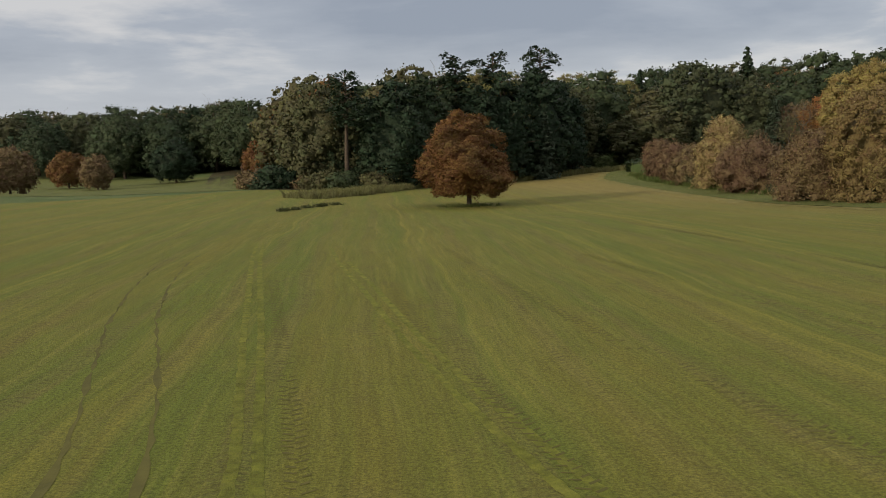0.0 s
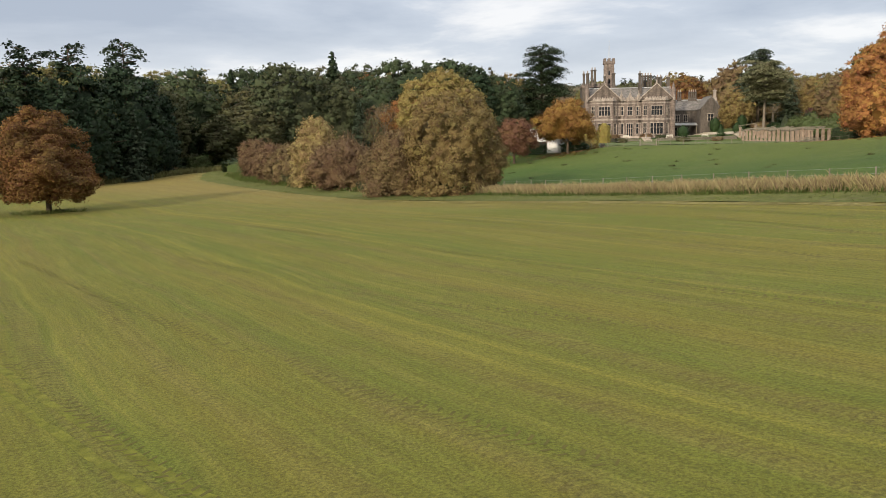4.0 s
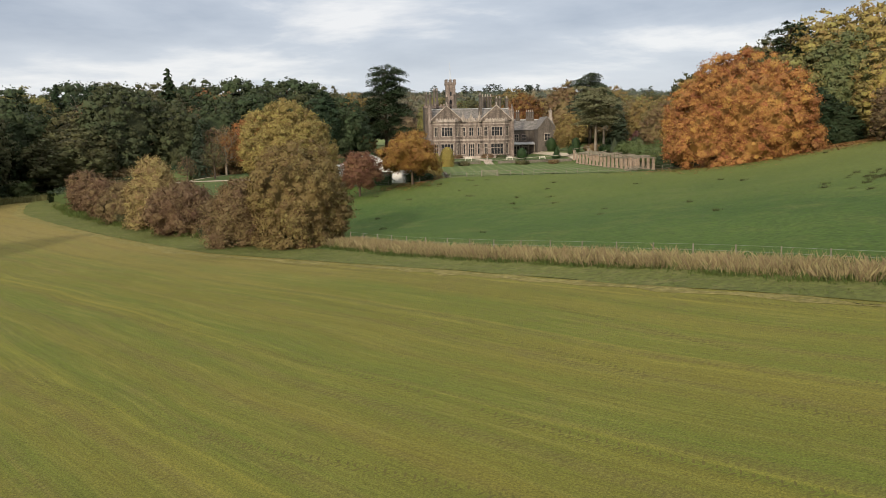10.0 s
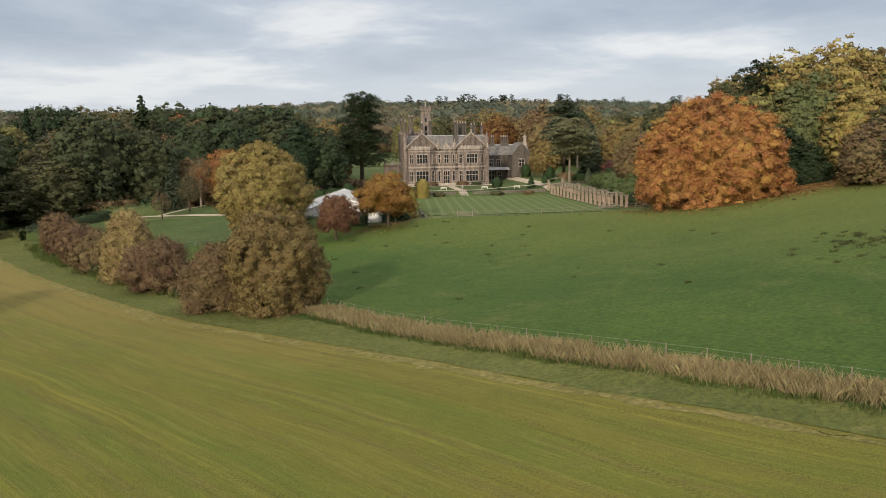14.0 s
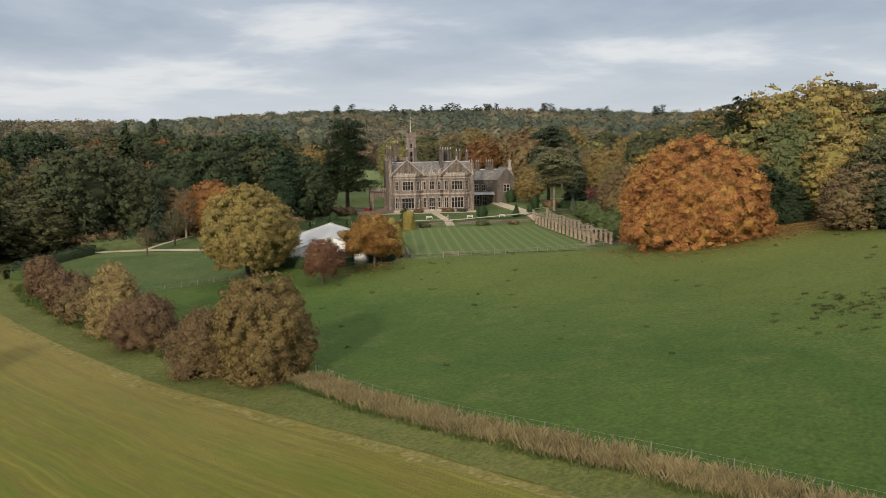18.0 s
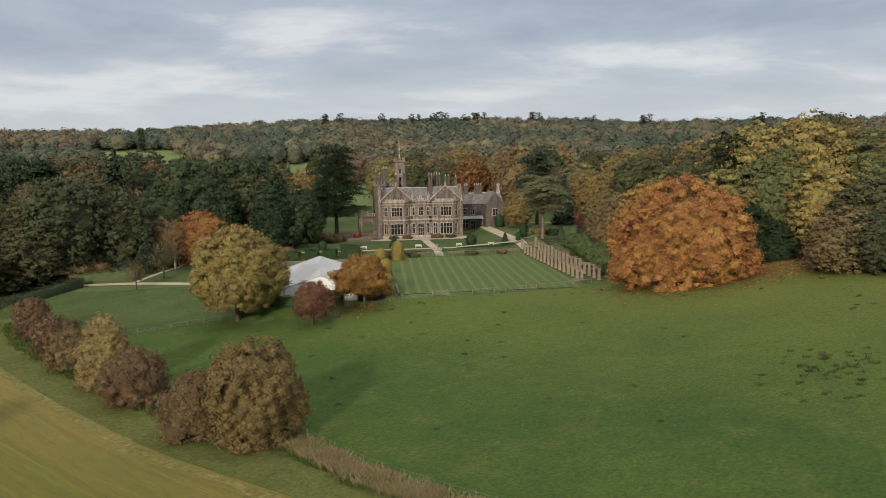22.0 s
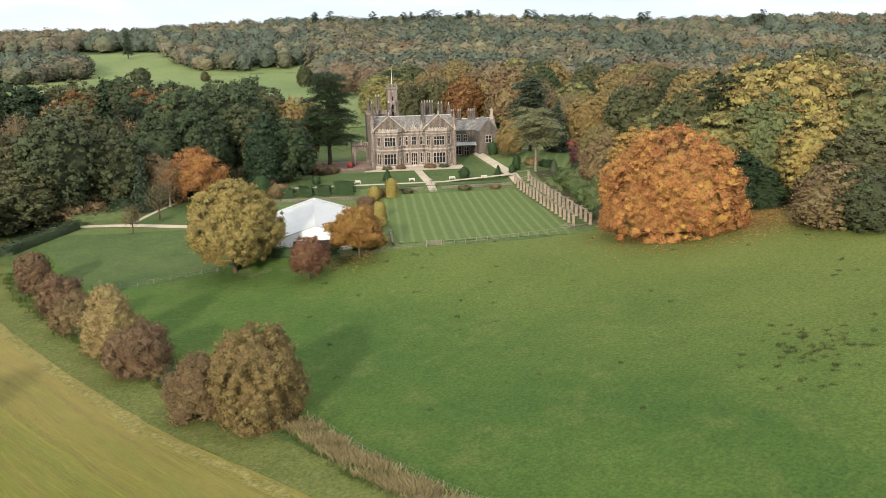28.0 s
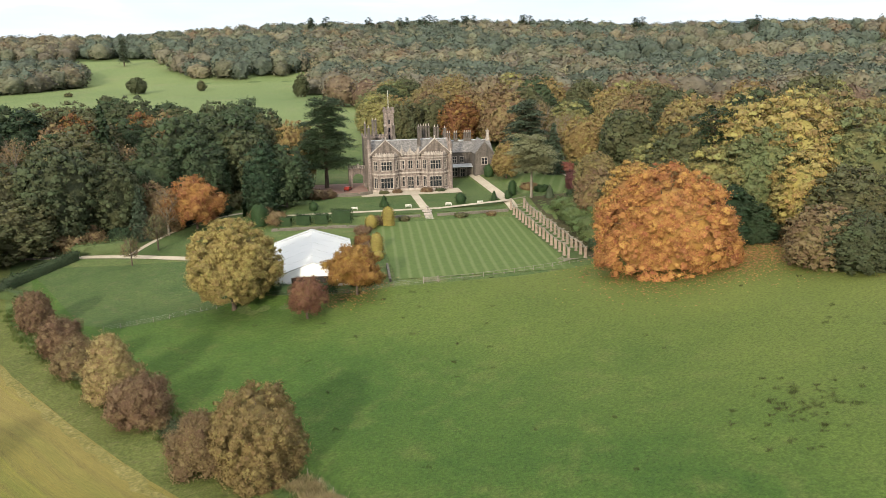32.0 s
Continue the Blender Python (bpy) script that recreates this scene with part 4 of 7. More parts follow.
def grow(kind, meshes, x, y, label, turn=0.0, scale=1.0, group="", sink=0.0, category="tree", z=None, wide=1.0):
    """Plants a tree with the two meshes at x, y."""
    root = new(kind)
    root.matrix_basis = pose(x, y, (ground_z(x, y) if z is None else z) - sink, 0, 0, turn) @ Matrix.Diagonal((scale * wide, scale * wide, scale, 1))
    for me in meshes:
        ob = new(me.name.split(".")[0], me)
        ob.parent = root
        if me.name.startswith("branchwork"):
            tagged(ob, kind="stuff")
    return tagged(root, label, category, group)



# ---- the house ----


def part(name, bm, mat, parent, label="", smooth=False):
    """Links a bmesh as one mesh object under a thing or under a part."""
    me = bpy.data.meshes.new(name)
    bm.to_mesh(me)
    bm.free()
    me.materials.append(mat)
    if smooth:
        for p in me.polygons:
            p.use_smooth = True
    ob = new(name, me)
    ob.parent = parent
    return tagged(ob, label)


def add_box(bm, x0, x1, y0, y1, z0, z1, m=None, bevel=0.0):
    vs = bmesh.ops.create_cube(bm, size=1.0)["verts"]
    t = Matrix.LocRotScale(((x0 + x1) / 2, (y0 + y1) / 2, (z0 + z1) / 2), None, (abs(x1 - x0), abs(y1 - y0), abs(z1 - z0)))
    bmesh.ops.transform(bm, matrix=(m or Matrix()) @ t, verts=vs)
    if bevel:
        es = list({e for v in vs for e in v.link_edges})
        bmesh.ops.bevel(bm, geom=es, offset=bevel, segments=1, affect="EDGES")


def box(name, parent, mat, x0, x1, y0, y1, z0, z1, m=None, bevel=0.0, label=""):
    bm = bmesh.new()
    add_box(bm, x0, x1, y0, y1, z0, z1, m, bevel)
    return part(name, bm, mat, parent, label)


def prism(bm, outline, depth, m=None):
    """A solid from an x, z outline, running depth along y."""
    m = m or Matrix()
    a = [bm.verts.new(m @ Vector((x, 0, z))) for x, z in outline]
    b = [bm.verts.new(m @ Vector((x, depth, z))) for x, z in outline]
    bm.faces.new(a)
    bm.faces.new(b[::-1])
    for i in range(len(a)):
        j = (i + 1) % len(a)
        bm.faces.new((a[j], a[i], b[i], b[j]))
    bmesh.ops.recalc_face_normals(bm, faces=bm.faces)


def pierced(bm, x0, x1, z0, z1, openings, thick, m):
    """A wall in the plane y = 0 of m with rectangular openings through it."""
    xs = sorted({x0, x1, *[v for o in openings for v in o[:2]]})
    zs = sorted({z0, z1, *[v for o in openings for v in o[2:4]]})
    for xa, xb in zip(xs, xs[1:]):
        run = None
        for za, zb in zip(zs, zs[1:]):
            cx, cz = (xa + xb) / 2, (za + zb) / 2
            hole = any(o[0] < cx < o[1] and o[2] < cz < o[3] for o in openings)
            if not hole:
                run = (run[0] if run else za, zb)
            if run and (hole or zb == zs[-1]):
                add_box(bm, xa, xb, 0, thick, run[0], run[1], m)
                run = None
    bmesh.ops.remove_doubles(bm, verts=bm.verts[:], dist=0.002)


def window(parent, m, x0, x1, z0, z1, lights=2, transoms=(0.62,), label=""):
    """A stone mullioned window: surround, mullions and transoms, and a pane behind each light."""
    f, d = 0.13, 0.12
    bm = bmesh.new()
    add_box(bm, x0 - f - 0.06, x1 + f + 0.06, -0.14, d + 0.1, z0 - 0.22, z0, m)
    win = part("window", bm, DRESSED, parent, label or "mullioned window with pale dressed stone surround")
    for xa, xb in ((x0 - f, x0 + 0.05), (x1 - 0.05, x1 + f)):
        box("jamb", win, DRESSED, xa, xb, -0.05, d + 0.1, z0 + 0.003, z1 + f, m)
    box("lintel", win, DRESSED, x0 + 0.053, x1 - 0.053, -0.048, d + 0.1, z1 - 0.05, z1 + f, m)
    box("hood_mould", win, DRESSED, x0 - f - 0.1, x1 + f + 0.1, -0.16, 0.05, z1 + f + 0.003, z1 + f + 0.14, m)
    w = (x1 - x0) / lights
    for i in range(1, lights):
        box("mullion", win, DRESSED, x0 + i * w - 0.07, x0 + i * w + 0.07, 0.0, d + 0.1, z0 + 0.003, z1 - 0.053, m)
    cuts = [z0, *[z0 + t * (z1 - z0) for t in transoms], z1]
    for c in cuts[1:-1]:
        box("transom", win, DRESSED, x0 + 0.053, x1 - 0.053, 0.004, d + 0.096, c - 0.07, c + 0.07, m)
    for i in range(lights):
        for za, zb in zip(cuts, cuts[1:]):
            box("pane", win, GLASS, x0 + i * w + 0.05, x0 + (i + 1) * w - 0.05, d + 0.02, d + 0.05, za + 0.05, zb - 0.05, m)
    return win


def chimney(parent, x, y, z0, z1, w, d, pots, mat=None):
    """A stack with base, shaft(s), cornice and pots."""
    mat = mat or STONE
    bm = bmesh.new()
    add_box(bm, x - w / 2, x + w / 2, y - d / 2, y + d / 2, z0, z0 + (z1 - z0) * 0.35, None, 0.05)
    n = max(1, pots)
    pw = w / n
    for i in range(n):
        cx = x - w / 2 + pw * (i + 0.5)
        add_box(bm, cx - pw * 0.36, cx + pw * 0.36, y - d * 0.36, y + d * 0.36, z0 + (z1 - z0) * 0.33, z1 - 0.5, None, 0.08)
        add_box(bm, cx - pw * 0.48, cx + pw * 0.48, y - d * 0.47, y + d * 0.47, z1 - 0.6, z1 - 0.2, None, 0.05)
    st = part("chimney", bm, mat, parent, "clustered stone chimney stack with pots")
    for i in range(n):
        cx = x - w / 2 + pw * (i + 0.5)
        pb = bmesh.new()
        bmesh.ops.create_cone(pb, cap_ends=True, segments=8, radius1=0.22, radius2=0.17, depth=0.9, matrix=Matrix.Translation((cx, y, z1 + 0.15)))
        part("chimney_pot", pb, DRESSED, st)


def coping(bm, x0, z0, x1, z1, y0, y1, thick=0.28):
    """A sloping gable coping from (x0, z0) to (x1, z1)."""
    n = Vector((-(z1 - z0), 0, x1 - x0)).normalized()
    if n.z < 0:
        n = -n
    outline = [(x0, z0), (x1, z1), (x1 + n.x * thick, z1 + n.z * thick), (x0 + n.x * thick, z0 + n.z * thick)]
    prism(bm, outline, y1 - y0, Matrix.Translation((0, y0, 0)))


def slab(bm, p, thick=0.25):
    """A roof slab over four corners."""
    top = [bm.verts.new(v) for v in p]
    n = (Vector(p[1]) - Vector(p[0])).cross(Vector(p[2]) - Vector(p[0])).normalized()
    if n.z < 0:
        n = -n
    low = [bm.verts.new(Vector(v) - n * thick) for v in p]
    bm.faces.new(top)
    bm.faces.new(low[::-1])
    for i in range(len(p)):
        j = (i + 1) % len(p)
        bm.faces.new((top[j], top[i], low[i], low[j]))
    bmesh.ops.recalc_face_normals(bm, faces=bm.faces)


def build_house():
    hx, hy = garden(33.6, 279.6)
    house = new("country_house")
    house.matrix_basis = pose(hx, hy, 6.2, 0, 0, HOUSE_TURN)
    tagged(house, "large sandstone country house with gables, mullioned windows and tower", "house")
    EAVE, APEX, RIDGE = 12.6, 17.5, 16.7
    T = Matrix.Translation
    # central front wall, set back between the bays
    lower = [(-3.5, -2.1, 1.5, 4.8), (-1.0, 1.0, 0.5, 4.8), (2.1, 3.5, 1.5, 4.8)]
    upper = [(-3.5, -2.1, 7.6, 10.3), (-0.75, 0.75, 7.6, 10.3), (2.1, 3.5, 7.6, 10.3)]
    bm = bmesh.new()
    m = T((0, 2.2, 0))
    pierced(bm, -4.2, 4.2, 0, EAVE, lower + upper, 0.5, m)
    wall = part("front_wall", bm, STONE, house)
    for o in upper:
        window(house, m, *o, 2, (0.55,))
    for o in lower[::2]:
        window(house, m, *o, 2, (0.6,))
    window(house, m, *lower[1], 3, (0.3, 0.65), "tall french window with stone mullions")
    # flanks and back of the main block
    bm = bmesh.new()
    add_box(bm, -14, -13.5, 2.2, 21, 0, EAVE)
    add_box(bm, 13.5, 14, 2.2, 21, 0, EAVE)
    add_box(bm, -14, 14, 20.5, 21, 0, EAVE)
    add_box(bm, -13.2, 13.2, 3.4, 20, 0, 0.4)
    add_box(bm, -13.4, 13.4, 3.3, 20, EAVE - 0.4, EAVE - 0.1)
    part("flank_wall", bm, STONE, house)
    # block behind the glass for floor and rooms, their shade painted dark
    box("interior", house, INNER_SHADE, -13.4, 13.4, 4.2, 20, 0.4, EAVE - 0.5)
    # two canted bays with gables over them
    for side in (-1, 1):
        cx = 8.4 * side
        faces = [(Vector((cx - 2.6, 0, 0)), Vector((cx + 2.6, 0, 0)), [(0.55, 4.65, 1.4, 4.9), (0.8, 4.4, 7.5, 10.4)], 4),
                 (Vector((cx - 4.6, 2.2, 0)), Vector((cx - 2.6, 0, 0)), [(0.7, 2.2, 1.4, 4.9), (0.7, 2.2, 7.5, 10.4)], 2),
                 (Vector((cx + 2.6, 0, 0)), Vector((cx + 4.6, 2.2, 0)), [(0.75, 2.25, 1.4, 4.9), (0.75, 2.25, 7.5, 10.4)], 2)]
        bm = bmesh.new()
        wins = []
        for p, q, holes, n in faces:
            d = (q - p)
            m = T(p) @ Matrix.Rotation(math.atan2(d.y, d.x), 4, "Z")
            pierced(bm, 0, d.length, 0, EAVE, holes, 0.45, m)
            wins += [(m, h, n) for h in holes]
        for xa, xb in ((cx - 5.6, cx - 4.5), (cx + 4.5, cx + 5.6)):
            add_box(bm, xa, xb, 2.2, 2.8, 0, EAVE)
        part("bay", bm, STONE, house, "canted stone bay window of two storeys")
        for m, h, n in wins:
            window(house, m, *h, n, (0.62,))
        # gable
        bm = bmesh.new()
        prism(bm, [(cx - 5.4, EAVE), (cx + 5.4, EAVE), (cx, APEX)], 0.6, T((0, 1.1, 0)))
        g = part("gable", bm, GABLE_STONE, house, "weathered brown stone gable")
        bm = bmesh.new()
        coping(bm, cx - 5.7, EAVE - 0.2, cx, APEX, 0.95, 1.85)
        coping(bm, cx + 5.7, EAVE - 0.2, cx, APEX, 0.95, 1.85)
        add_box(bm, cx - 0.18, cx + 0.18, 1.2, 1.6, APEX, APEX + 1.3, None, 0.08)
        for kx in (cx - 5.6, cx + 5.6):
            add_box(bm, kx - 0.35, kx + 0.35, 0.95, 1.85, EAVE - 0.5, EAVE + 0.5, None, 0.06)
            add_box(bm, kx - 0.16, kx + 0.16, 1.2, 1.6, EAVE + 0.5, EAVE + 1.5, None, 0.1)
        part("gable_coping", bm, DRESSED, house, "pale stone coping with finials")
        bm = bmesh.new()
        # bay roof parapet
        for p, q, _, _ in faces:
            d = q - p
            m = T(p) @ Matrix.Rotation(math.atan2(d.y, d.x), 4, "Z")
            add_box(bm, -0.1, d.length + 0.1, -0.22, 0.3, EAVE - 0.5, EAVE - 0.15, m, 0.06)
            add_box(bm, -0.05, d.length + 0.05, -0.08, 0.3, EAVE - 0.15, EAVE + 0.45, m, 0.04)
            for k in range(int(d.length / 0.8)):
                add_box(bm, k * 0.8 + 0.15, k * 0.8 + 0.6, -0.1, 0.28, EAVE + 0.45, EAVE + 0.8, m, 0.03)
        part("parapet", bm, DRESSED, house, "pierced stone parapet over the bay")
        bm = bmesh.new()
        for s2 in (-1, 1):
            slab(bm, [(cx + 5.5 * s2, 1.7, EAVE), (cx, 1.7, APEX - 0.2), (cx, 14, APEX - 0.2), (cx + 5.5 * s2, 14, EAVE)])
        part("roof", bm, SLATE, house, "stone slate roof slope")
    # string courses, plinth and cornice on the bays and the centre
    line = [(-14, 2.2), (-13, 2.2), (-11.0, 0), (-5.8, 0), (-3.8, 2.2), (3.8, 2.2), (5.8, 0), (11.0, 0), (13, 2.2), (14, 2.2)]
    for (xa, ya), (xb, yb) in zip(line, line[1:]):
        p, q = Vector((xa, ya, 0)), Vector((xb, yb, 0))
        d = q - p
        m = T(p) @ Matrix.Rotation(math.atan2(d.y, d.x), 4, "Z")
        for name, z0, z1, o in (("plinth", 0, 0.8, 0.16), ("string_course", 5.9, 6.45, 0.18), ("cornice", 11.3, 11.6, 0.14)):
            bm = bmesh.new()
            add_box(bm, -0.05, d.length + 0.05, -o, 0.0, z0, z1, m, 0.03)
            part(name, bm, DRESSED, house)
    # corner turrets
    for kx in (-13.9, 13.9):
        bm = bmesh.new()
        bmesh.ops.create_cone(bm, cap_ends=True, segments=8, radius1=0.75, radius2=0.75, depth=15.2, matrix=T((kx, 2.3, 7.6)))
        bmesh.ops.create_cone(bm, cap_ends=True, segments=8, radius1=0.95, radius2=0.85, depth=0.5, matrix=T((kx, 2.3, 15.3)))
        bmesh.ops.create_cone(bm, cap_ends=True, segments=8, radius1=0.75, radius2=0.08, depth=2.6, matrix=T((kx, 2.3, 16.8)))
        part("corner_turret", bm, STONE, house)
    # main roof, ridge along the front
    bm = bmesh.new()
    slab(bm, [(-13.9, 2.3, EAVE), (13.9, 2.3, EAVE), (13.9, 9, RIDGE), (-13.9, 9, RIDGE)])
    slab(bm, [(-13.9, 20.9, EAVE), (13.9, 20.9, EAVE), (13.9, 9, RIDGE), (-13.9, 9, RIDGE)])
    part("roof", bm, SLATE, house, "main stone slate roof")
    bm = bmesh.new()
    add_box(bm, -13.9, 13.9, 8.8, 9.2, RIDGE - 0.05, RIDGE + 0.22, None, 0.05)
    part("ridge", bm, LEAD, house, "pale lead ridge roll")
    for kx in (-14, 14):
        bm = bmesh.new()
        prism(bm, [(2.2, EAVE), (21, EAVE), (9, RIDGE + 0.5)], 0.5, T((kx - 0.25 * (1 if kx > 0 else -1) + 0.25, 0, 0)) @ Matrix.Rotation(radians(90), 4, "Z"))
        part("end_gable", bm, STONE, house)
    # three small shaped gablets over the centre
    for gx in (-2.8, 0, 2.8):
        bm = bmesh.new()
        prism(bm, [(gx - 1.35, EAVE - 0.1), (gx + 1.35, EAVE - 0.1), (gx + 1.2, EAVE + 0.7), (gx + 0.55, EAVE + 1.0), (gx + 0.35, EAVE + 1.7), (gx, EAVE + 2.3), (gx - 0.35, EAVE + 1.7), (gx - 0.55, EAVE + 1.0), (gx - 1.2, EAVE + 0.7)], 0.45, T((0, 2.05, 0)))
        add_box(bm, gx - 0.1, gx + 0.1, 2.15, 2.4, EAVE + 2.2, EAVE + 3.0)
        part("gablet", bm, DRESSED, house, "small ogee-shaped stone gablet")
    bm = bmesh.new()
    add_box(bm, -4, 4, 1.95, 2.4, EAVE - 0.35, EAVE, None, 0.05)
    part("cornice", bm, DRESSED, house)
    # tall block at the left back with parapet
    bm = bmesh.new()
    add_box(bm, -15, -6.5, 12, 22, 0, 17.6)
    part("rear_block", bm, DARK_STONE, house, "tall dark stone rear block")
    bm = bmesh.new()
    for k in range(8):
        add_box(bm, -15.1 + k * 1.1, -14.5 + k * 1.1, 11.8, 12.3, 18.0, 18.7, None, 0.04)
    add_box(bm, -15.2, -6.4, 11.8, 12.3, 17.4, 18.0, None, 0.05)
    add_box(bm, -15.2, -14.8, 12.31, 22, 17.4, 18.2, None, 0.05)
    part("parapet", bm, STONE, house)
    # tower with battlements and flagpole
    tx, ty, tw = -5.4, 18.6, 1.65
    bm = bmesh.new()
    add_box(bm, tx - tw, tx + tw, ty - tw, ty + tw, 0, 25.6)
    for k, z in enumerate((15.5, 18.2, 21.0, 23.6)):
        add_box(bm, tx - tw - 0.12, tx + tw + 0.12, ty - tw - 0.12, ty + tw + 0.12, z, z + 0.3)
    tower = part("tower", bm, STONE, house, "slender square stone stair tower")
    for z in (16.3, 18.9, 21.7):
        box("slit_window", tower, GLASS, tx - 0.28, tx + 0.28, ty - tw - 0.06, ty - tw + 0.1, z, z + 1.4)
    bm = bmesh.new()
    add_box(bm, tx - tw - 0.3, tx + tw + 0.3, ty - tw - 0.3, ty + tw + 0.3, 25.5, 26.4, None, 0.08)
    for ix in (-1, 0, 1):
        for iy in (-1, 0, 1):
            if ix or iy:
                add_box(bm, tx + ix * 1.45 - 0.4, tx + ix * 1.45 + 0.4, ty + iy * 1.45 - 0.4, ty + iy * 1.45 + 0.4, 26.4, 27.4, None, 0.06)
    part("battlements", bm, STONE, tower)
    bm = bmesh.new()
    bmesh.ops.create_cone(bm, cap_ends=True, segments=8, radius1=0.11, radius2=0.05, depth=7.0, matrix=T((tx, ty, 30.0)))
    part("flagpole", bm, PALE_WOOD, tower, "pale flagpole")
    chimney(house, -13.6, 5.0, 12.4, 21.8, 1.3, 1.3, 1, DARK_STONE)
    chimney(house, -11.0, 14.0, 17.2, 23.6, 2.0, 1.4, 2, DARK_STONE)
    chimney(house, -14.2, 14.5, 17.2, 22.4, 1.0, 1.0, 1, DARK_STONE)
    chimney(house, -7.2, 13.4, 17.2, 21.4, 1.0, 1.0, 1, DARK_STONE)
    chimney(house, -4.6, 9.6, 16.0, 22.0, 1.2, 1.2, 1, DARK_STONE)
    chimney(house, 3.6, 6.2, 14.5, 21.5, 1.2, 1.3, 1, DARK_STONE)
    chimney(house, 6.6, 12.0, 15.0, 21.2, 3.6, 1.4, 4, DARK_STONE)
    chimney(house, 10.8, 13.0, 15.0, 20.6, 2.2, 1.4, 2, DARK_STONE)
    chimney(house, 13.4, 10.0, 12.4, 20.4, 1.2, 2.0, 1, DARK_STONE)
    # service wing, lower and set back, with a dark verandah
    wing = new("service_wing")
    wx, wy = garden(33.6, 279.6)
    wing.matrix_basis = pose(wx, wy, 6.2, 0, 0, HOUSE_TURN)
    tagged(wing, "lower stone service wing with grey roof and dark verandah", "house wing")
    holes = [(16.0, 17.4, 5.6, 7.8), (18.8, 20.2, 5.6, 7.8), (21.6, 23.0, 5.6, 7.8), (15.6, 17.6, 0.6, 3.6), (18.6, 20.6, 0.6, 3.6), (21.6, 23.4, 0.3, 3.2)]
    bm = bmesh.new()
    m = T((0, 26, 0))
    pierced(bm, 14.0, 26.2, 0, 9.6, holes, 0.5, m)
    add_box(bm, 14.0, 34, 38, 38.5, 0, 9.6)
    add_box(bm, 14, 14.5, 21, 38, 0, 9.6)
    part("front_wall", bm, DARK_STONE, wing)
    for h in holes:
        window(wing, m, *h, 2, (0.55,))
    # solid dark block, the wing rooms' shade put into its colour
    box("interior", wing, INNER_SHADE, 14.6, 29, 27.2, 37.5, 0.1, 9.3)
    bm = bmesh.new()
    slab(bm, [(13.8, 25.6, 9.5), (34.2, 25.6, 9.5), (34.2, 32, 13.2), (13.8, 32, 13.2)])
    slab(bm, [(13.8, 38.8, 9.5), (34.2, 38.8, 9.5), (34.2, 32, 13.2), (13.8, 32, 13.2)])
    part("roof", bm, SLATE, wing, "grey slate roof with pale lead ridge")
    box("ridge", wing, LEAD, 13.8, 34.2, 31.8, 32.2, 13.15, 13.45, None, 0.05)
    bm = bmesh.new()
    pierced(bm, 26.0, 33.0, 0, 9.8, [(28.5, 30.5, 5.6, 8.0)], 0.5, T((0, 19, 0)))
    prism(bm, [(26.0, 9.8), (33.0, 9.8), (29.5, 14.0)], 0.5, T((0, 19, 0)))
    add_box(bm, 26.0, 26.5, 19.4, 27, 0, 9.8)
    add_box(bm, 32.5, 33, 19.4, 27, 0, 9.8)
    part("cross_wing", bm, DARK_STONE, wing, "gabled cross wing of dark stone")
    window(wing, T((0, 19, 0)), 28.5, 30.5, 5.6, 8.0, 2, (0.5,))
    bm = bmesh.new()
    for s2 in (-1, 1):
        slab(bm, [(29.5 + 3.8 * s2, 18.8, 9.6), (29.5, 18.8, 14.2), (29.5, 32, 14.2), (29.5 + 3.8 * s2, 32, 9.6)])
    part("roof", bm, SLATE, wing)
    bm = bmesh.new()
    slab(bm, [(14.2, 23.0, 4.3), (25.9, 23.0, 4.3), (25.9, 26.2, 5.2), (14.2, 26.2, 5.2)], 0.15)
    vr = part("verandah_roof", bm, LEAD, wing, "sloping verandah roof")
    for k in range(6):
        box("post", wing, TIMBER, 14.5 + k * 2.2, 14.68 + k * 2.2, 23.1, 23.28, 0, 4.3)
    for x0, n in ((16.6, 4), (20.0, 2), (24.6, 4)):
        chimney(wing, x0 + 1, 32, 12.8, 16.4, 0.75 * n, 1.1, n, DARK_STONE)
    chimney(wing, 33.4, 32, 12.8, 16.8, 1.4, 1.2, 1, DRESSED)
    # loggia at the west end
    log = new("entrance_loggia")
    log.matrix_basis = pose(wx, wy, 6.2, 0, 0, HOUSE_TURN)
    tagged(log, "arched stone entrance loggia with balustrade", "loggia")
    bm = bmesh.new()
    for x0, x1 in ((-20.6, -19.4), (-15.4, -14.2)):
        add_box(bm, x0, x1, 12.6, 13.6, 0, 6.6, None, 0.05)
        add_box(bm, x0, x1, 17.8, 18.8, 0, 6.6, None, 0.05)
    pts = [(-19.4, 6.6), (-19.4, 2.6)] + [(-17.4 - 2.0 * math.cos(t), 3.0 + 2.0 * math.sin(t)) for t in np.linspace(0, math.pi, 11)] + [(-15.4, 2.6), (-15.4, 6.6)]
    prism(bm, pts, 0.7, T((0, 12.75, 0)))
    add_box(bm, -20.8, -14.2, 12.4, 19.0, 6.5, 6.9, None, 0.05)
    part("arch", bm, STONE, log)
    bm = bmesh.new()
    add_box(bm, -20.7, -14.2, 12.5, 12.8, 7.7, 7.95, None, 0.03)
    for k in range(9):
        add_box(bm, -20.5 + k * 0.75, -20.25 + k * 0.75, 12.55, 12.75, 6.9, 7.7)
    for kx in (-20.4, -17.4, -14.6):
        add_box(bm, kx - 0.35, kx + 0.35, 12.35, 13.05, 6.9, 8.6, None, 0.08)
    part("balustrade", bm, DRESSED, log)


build_house()

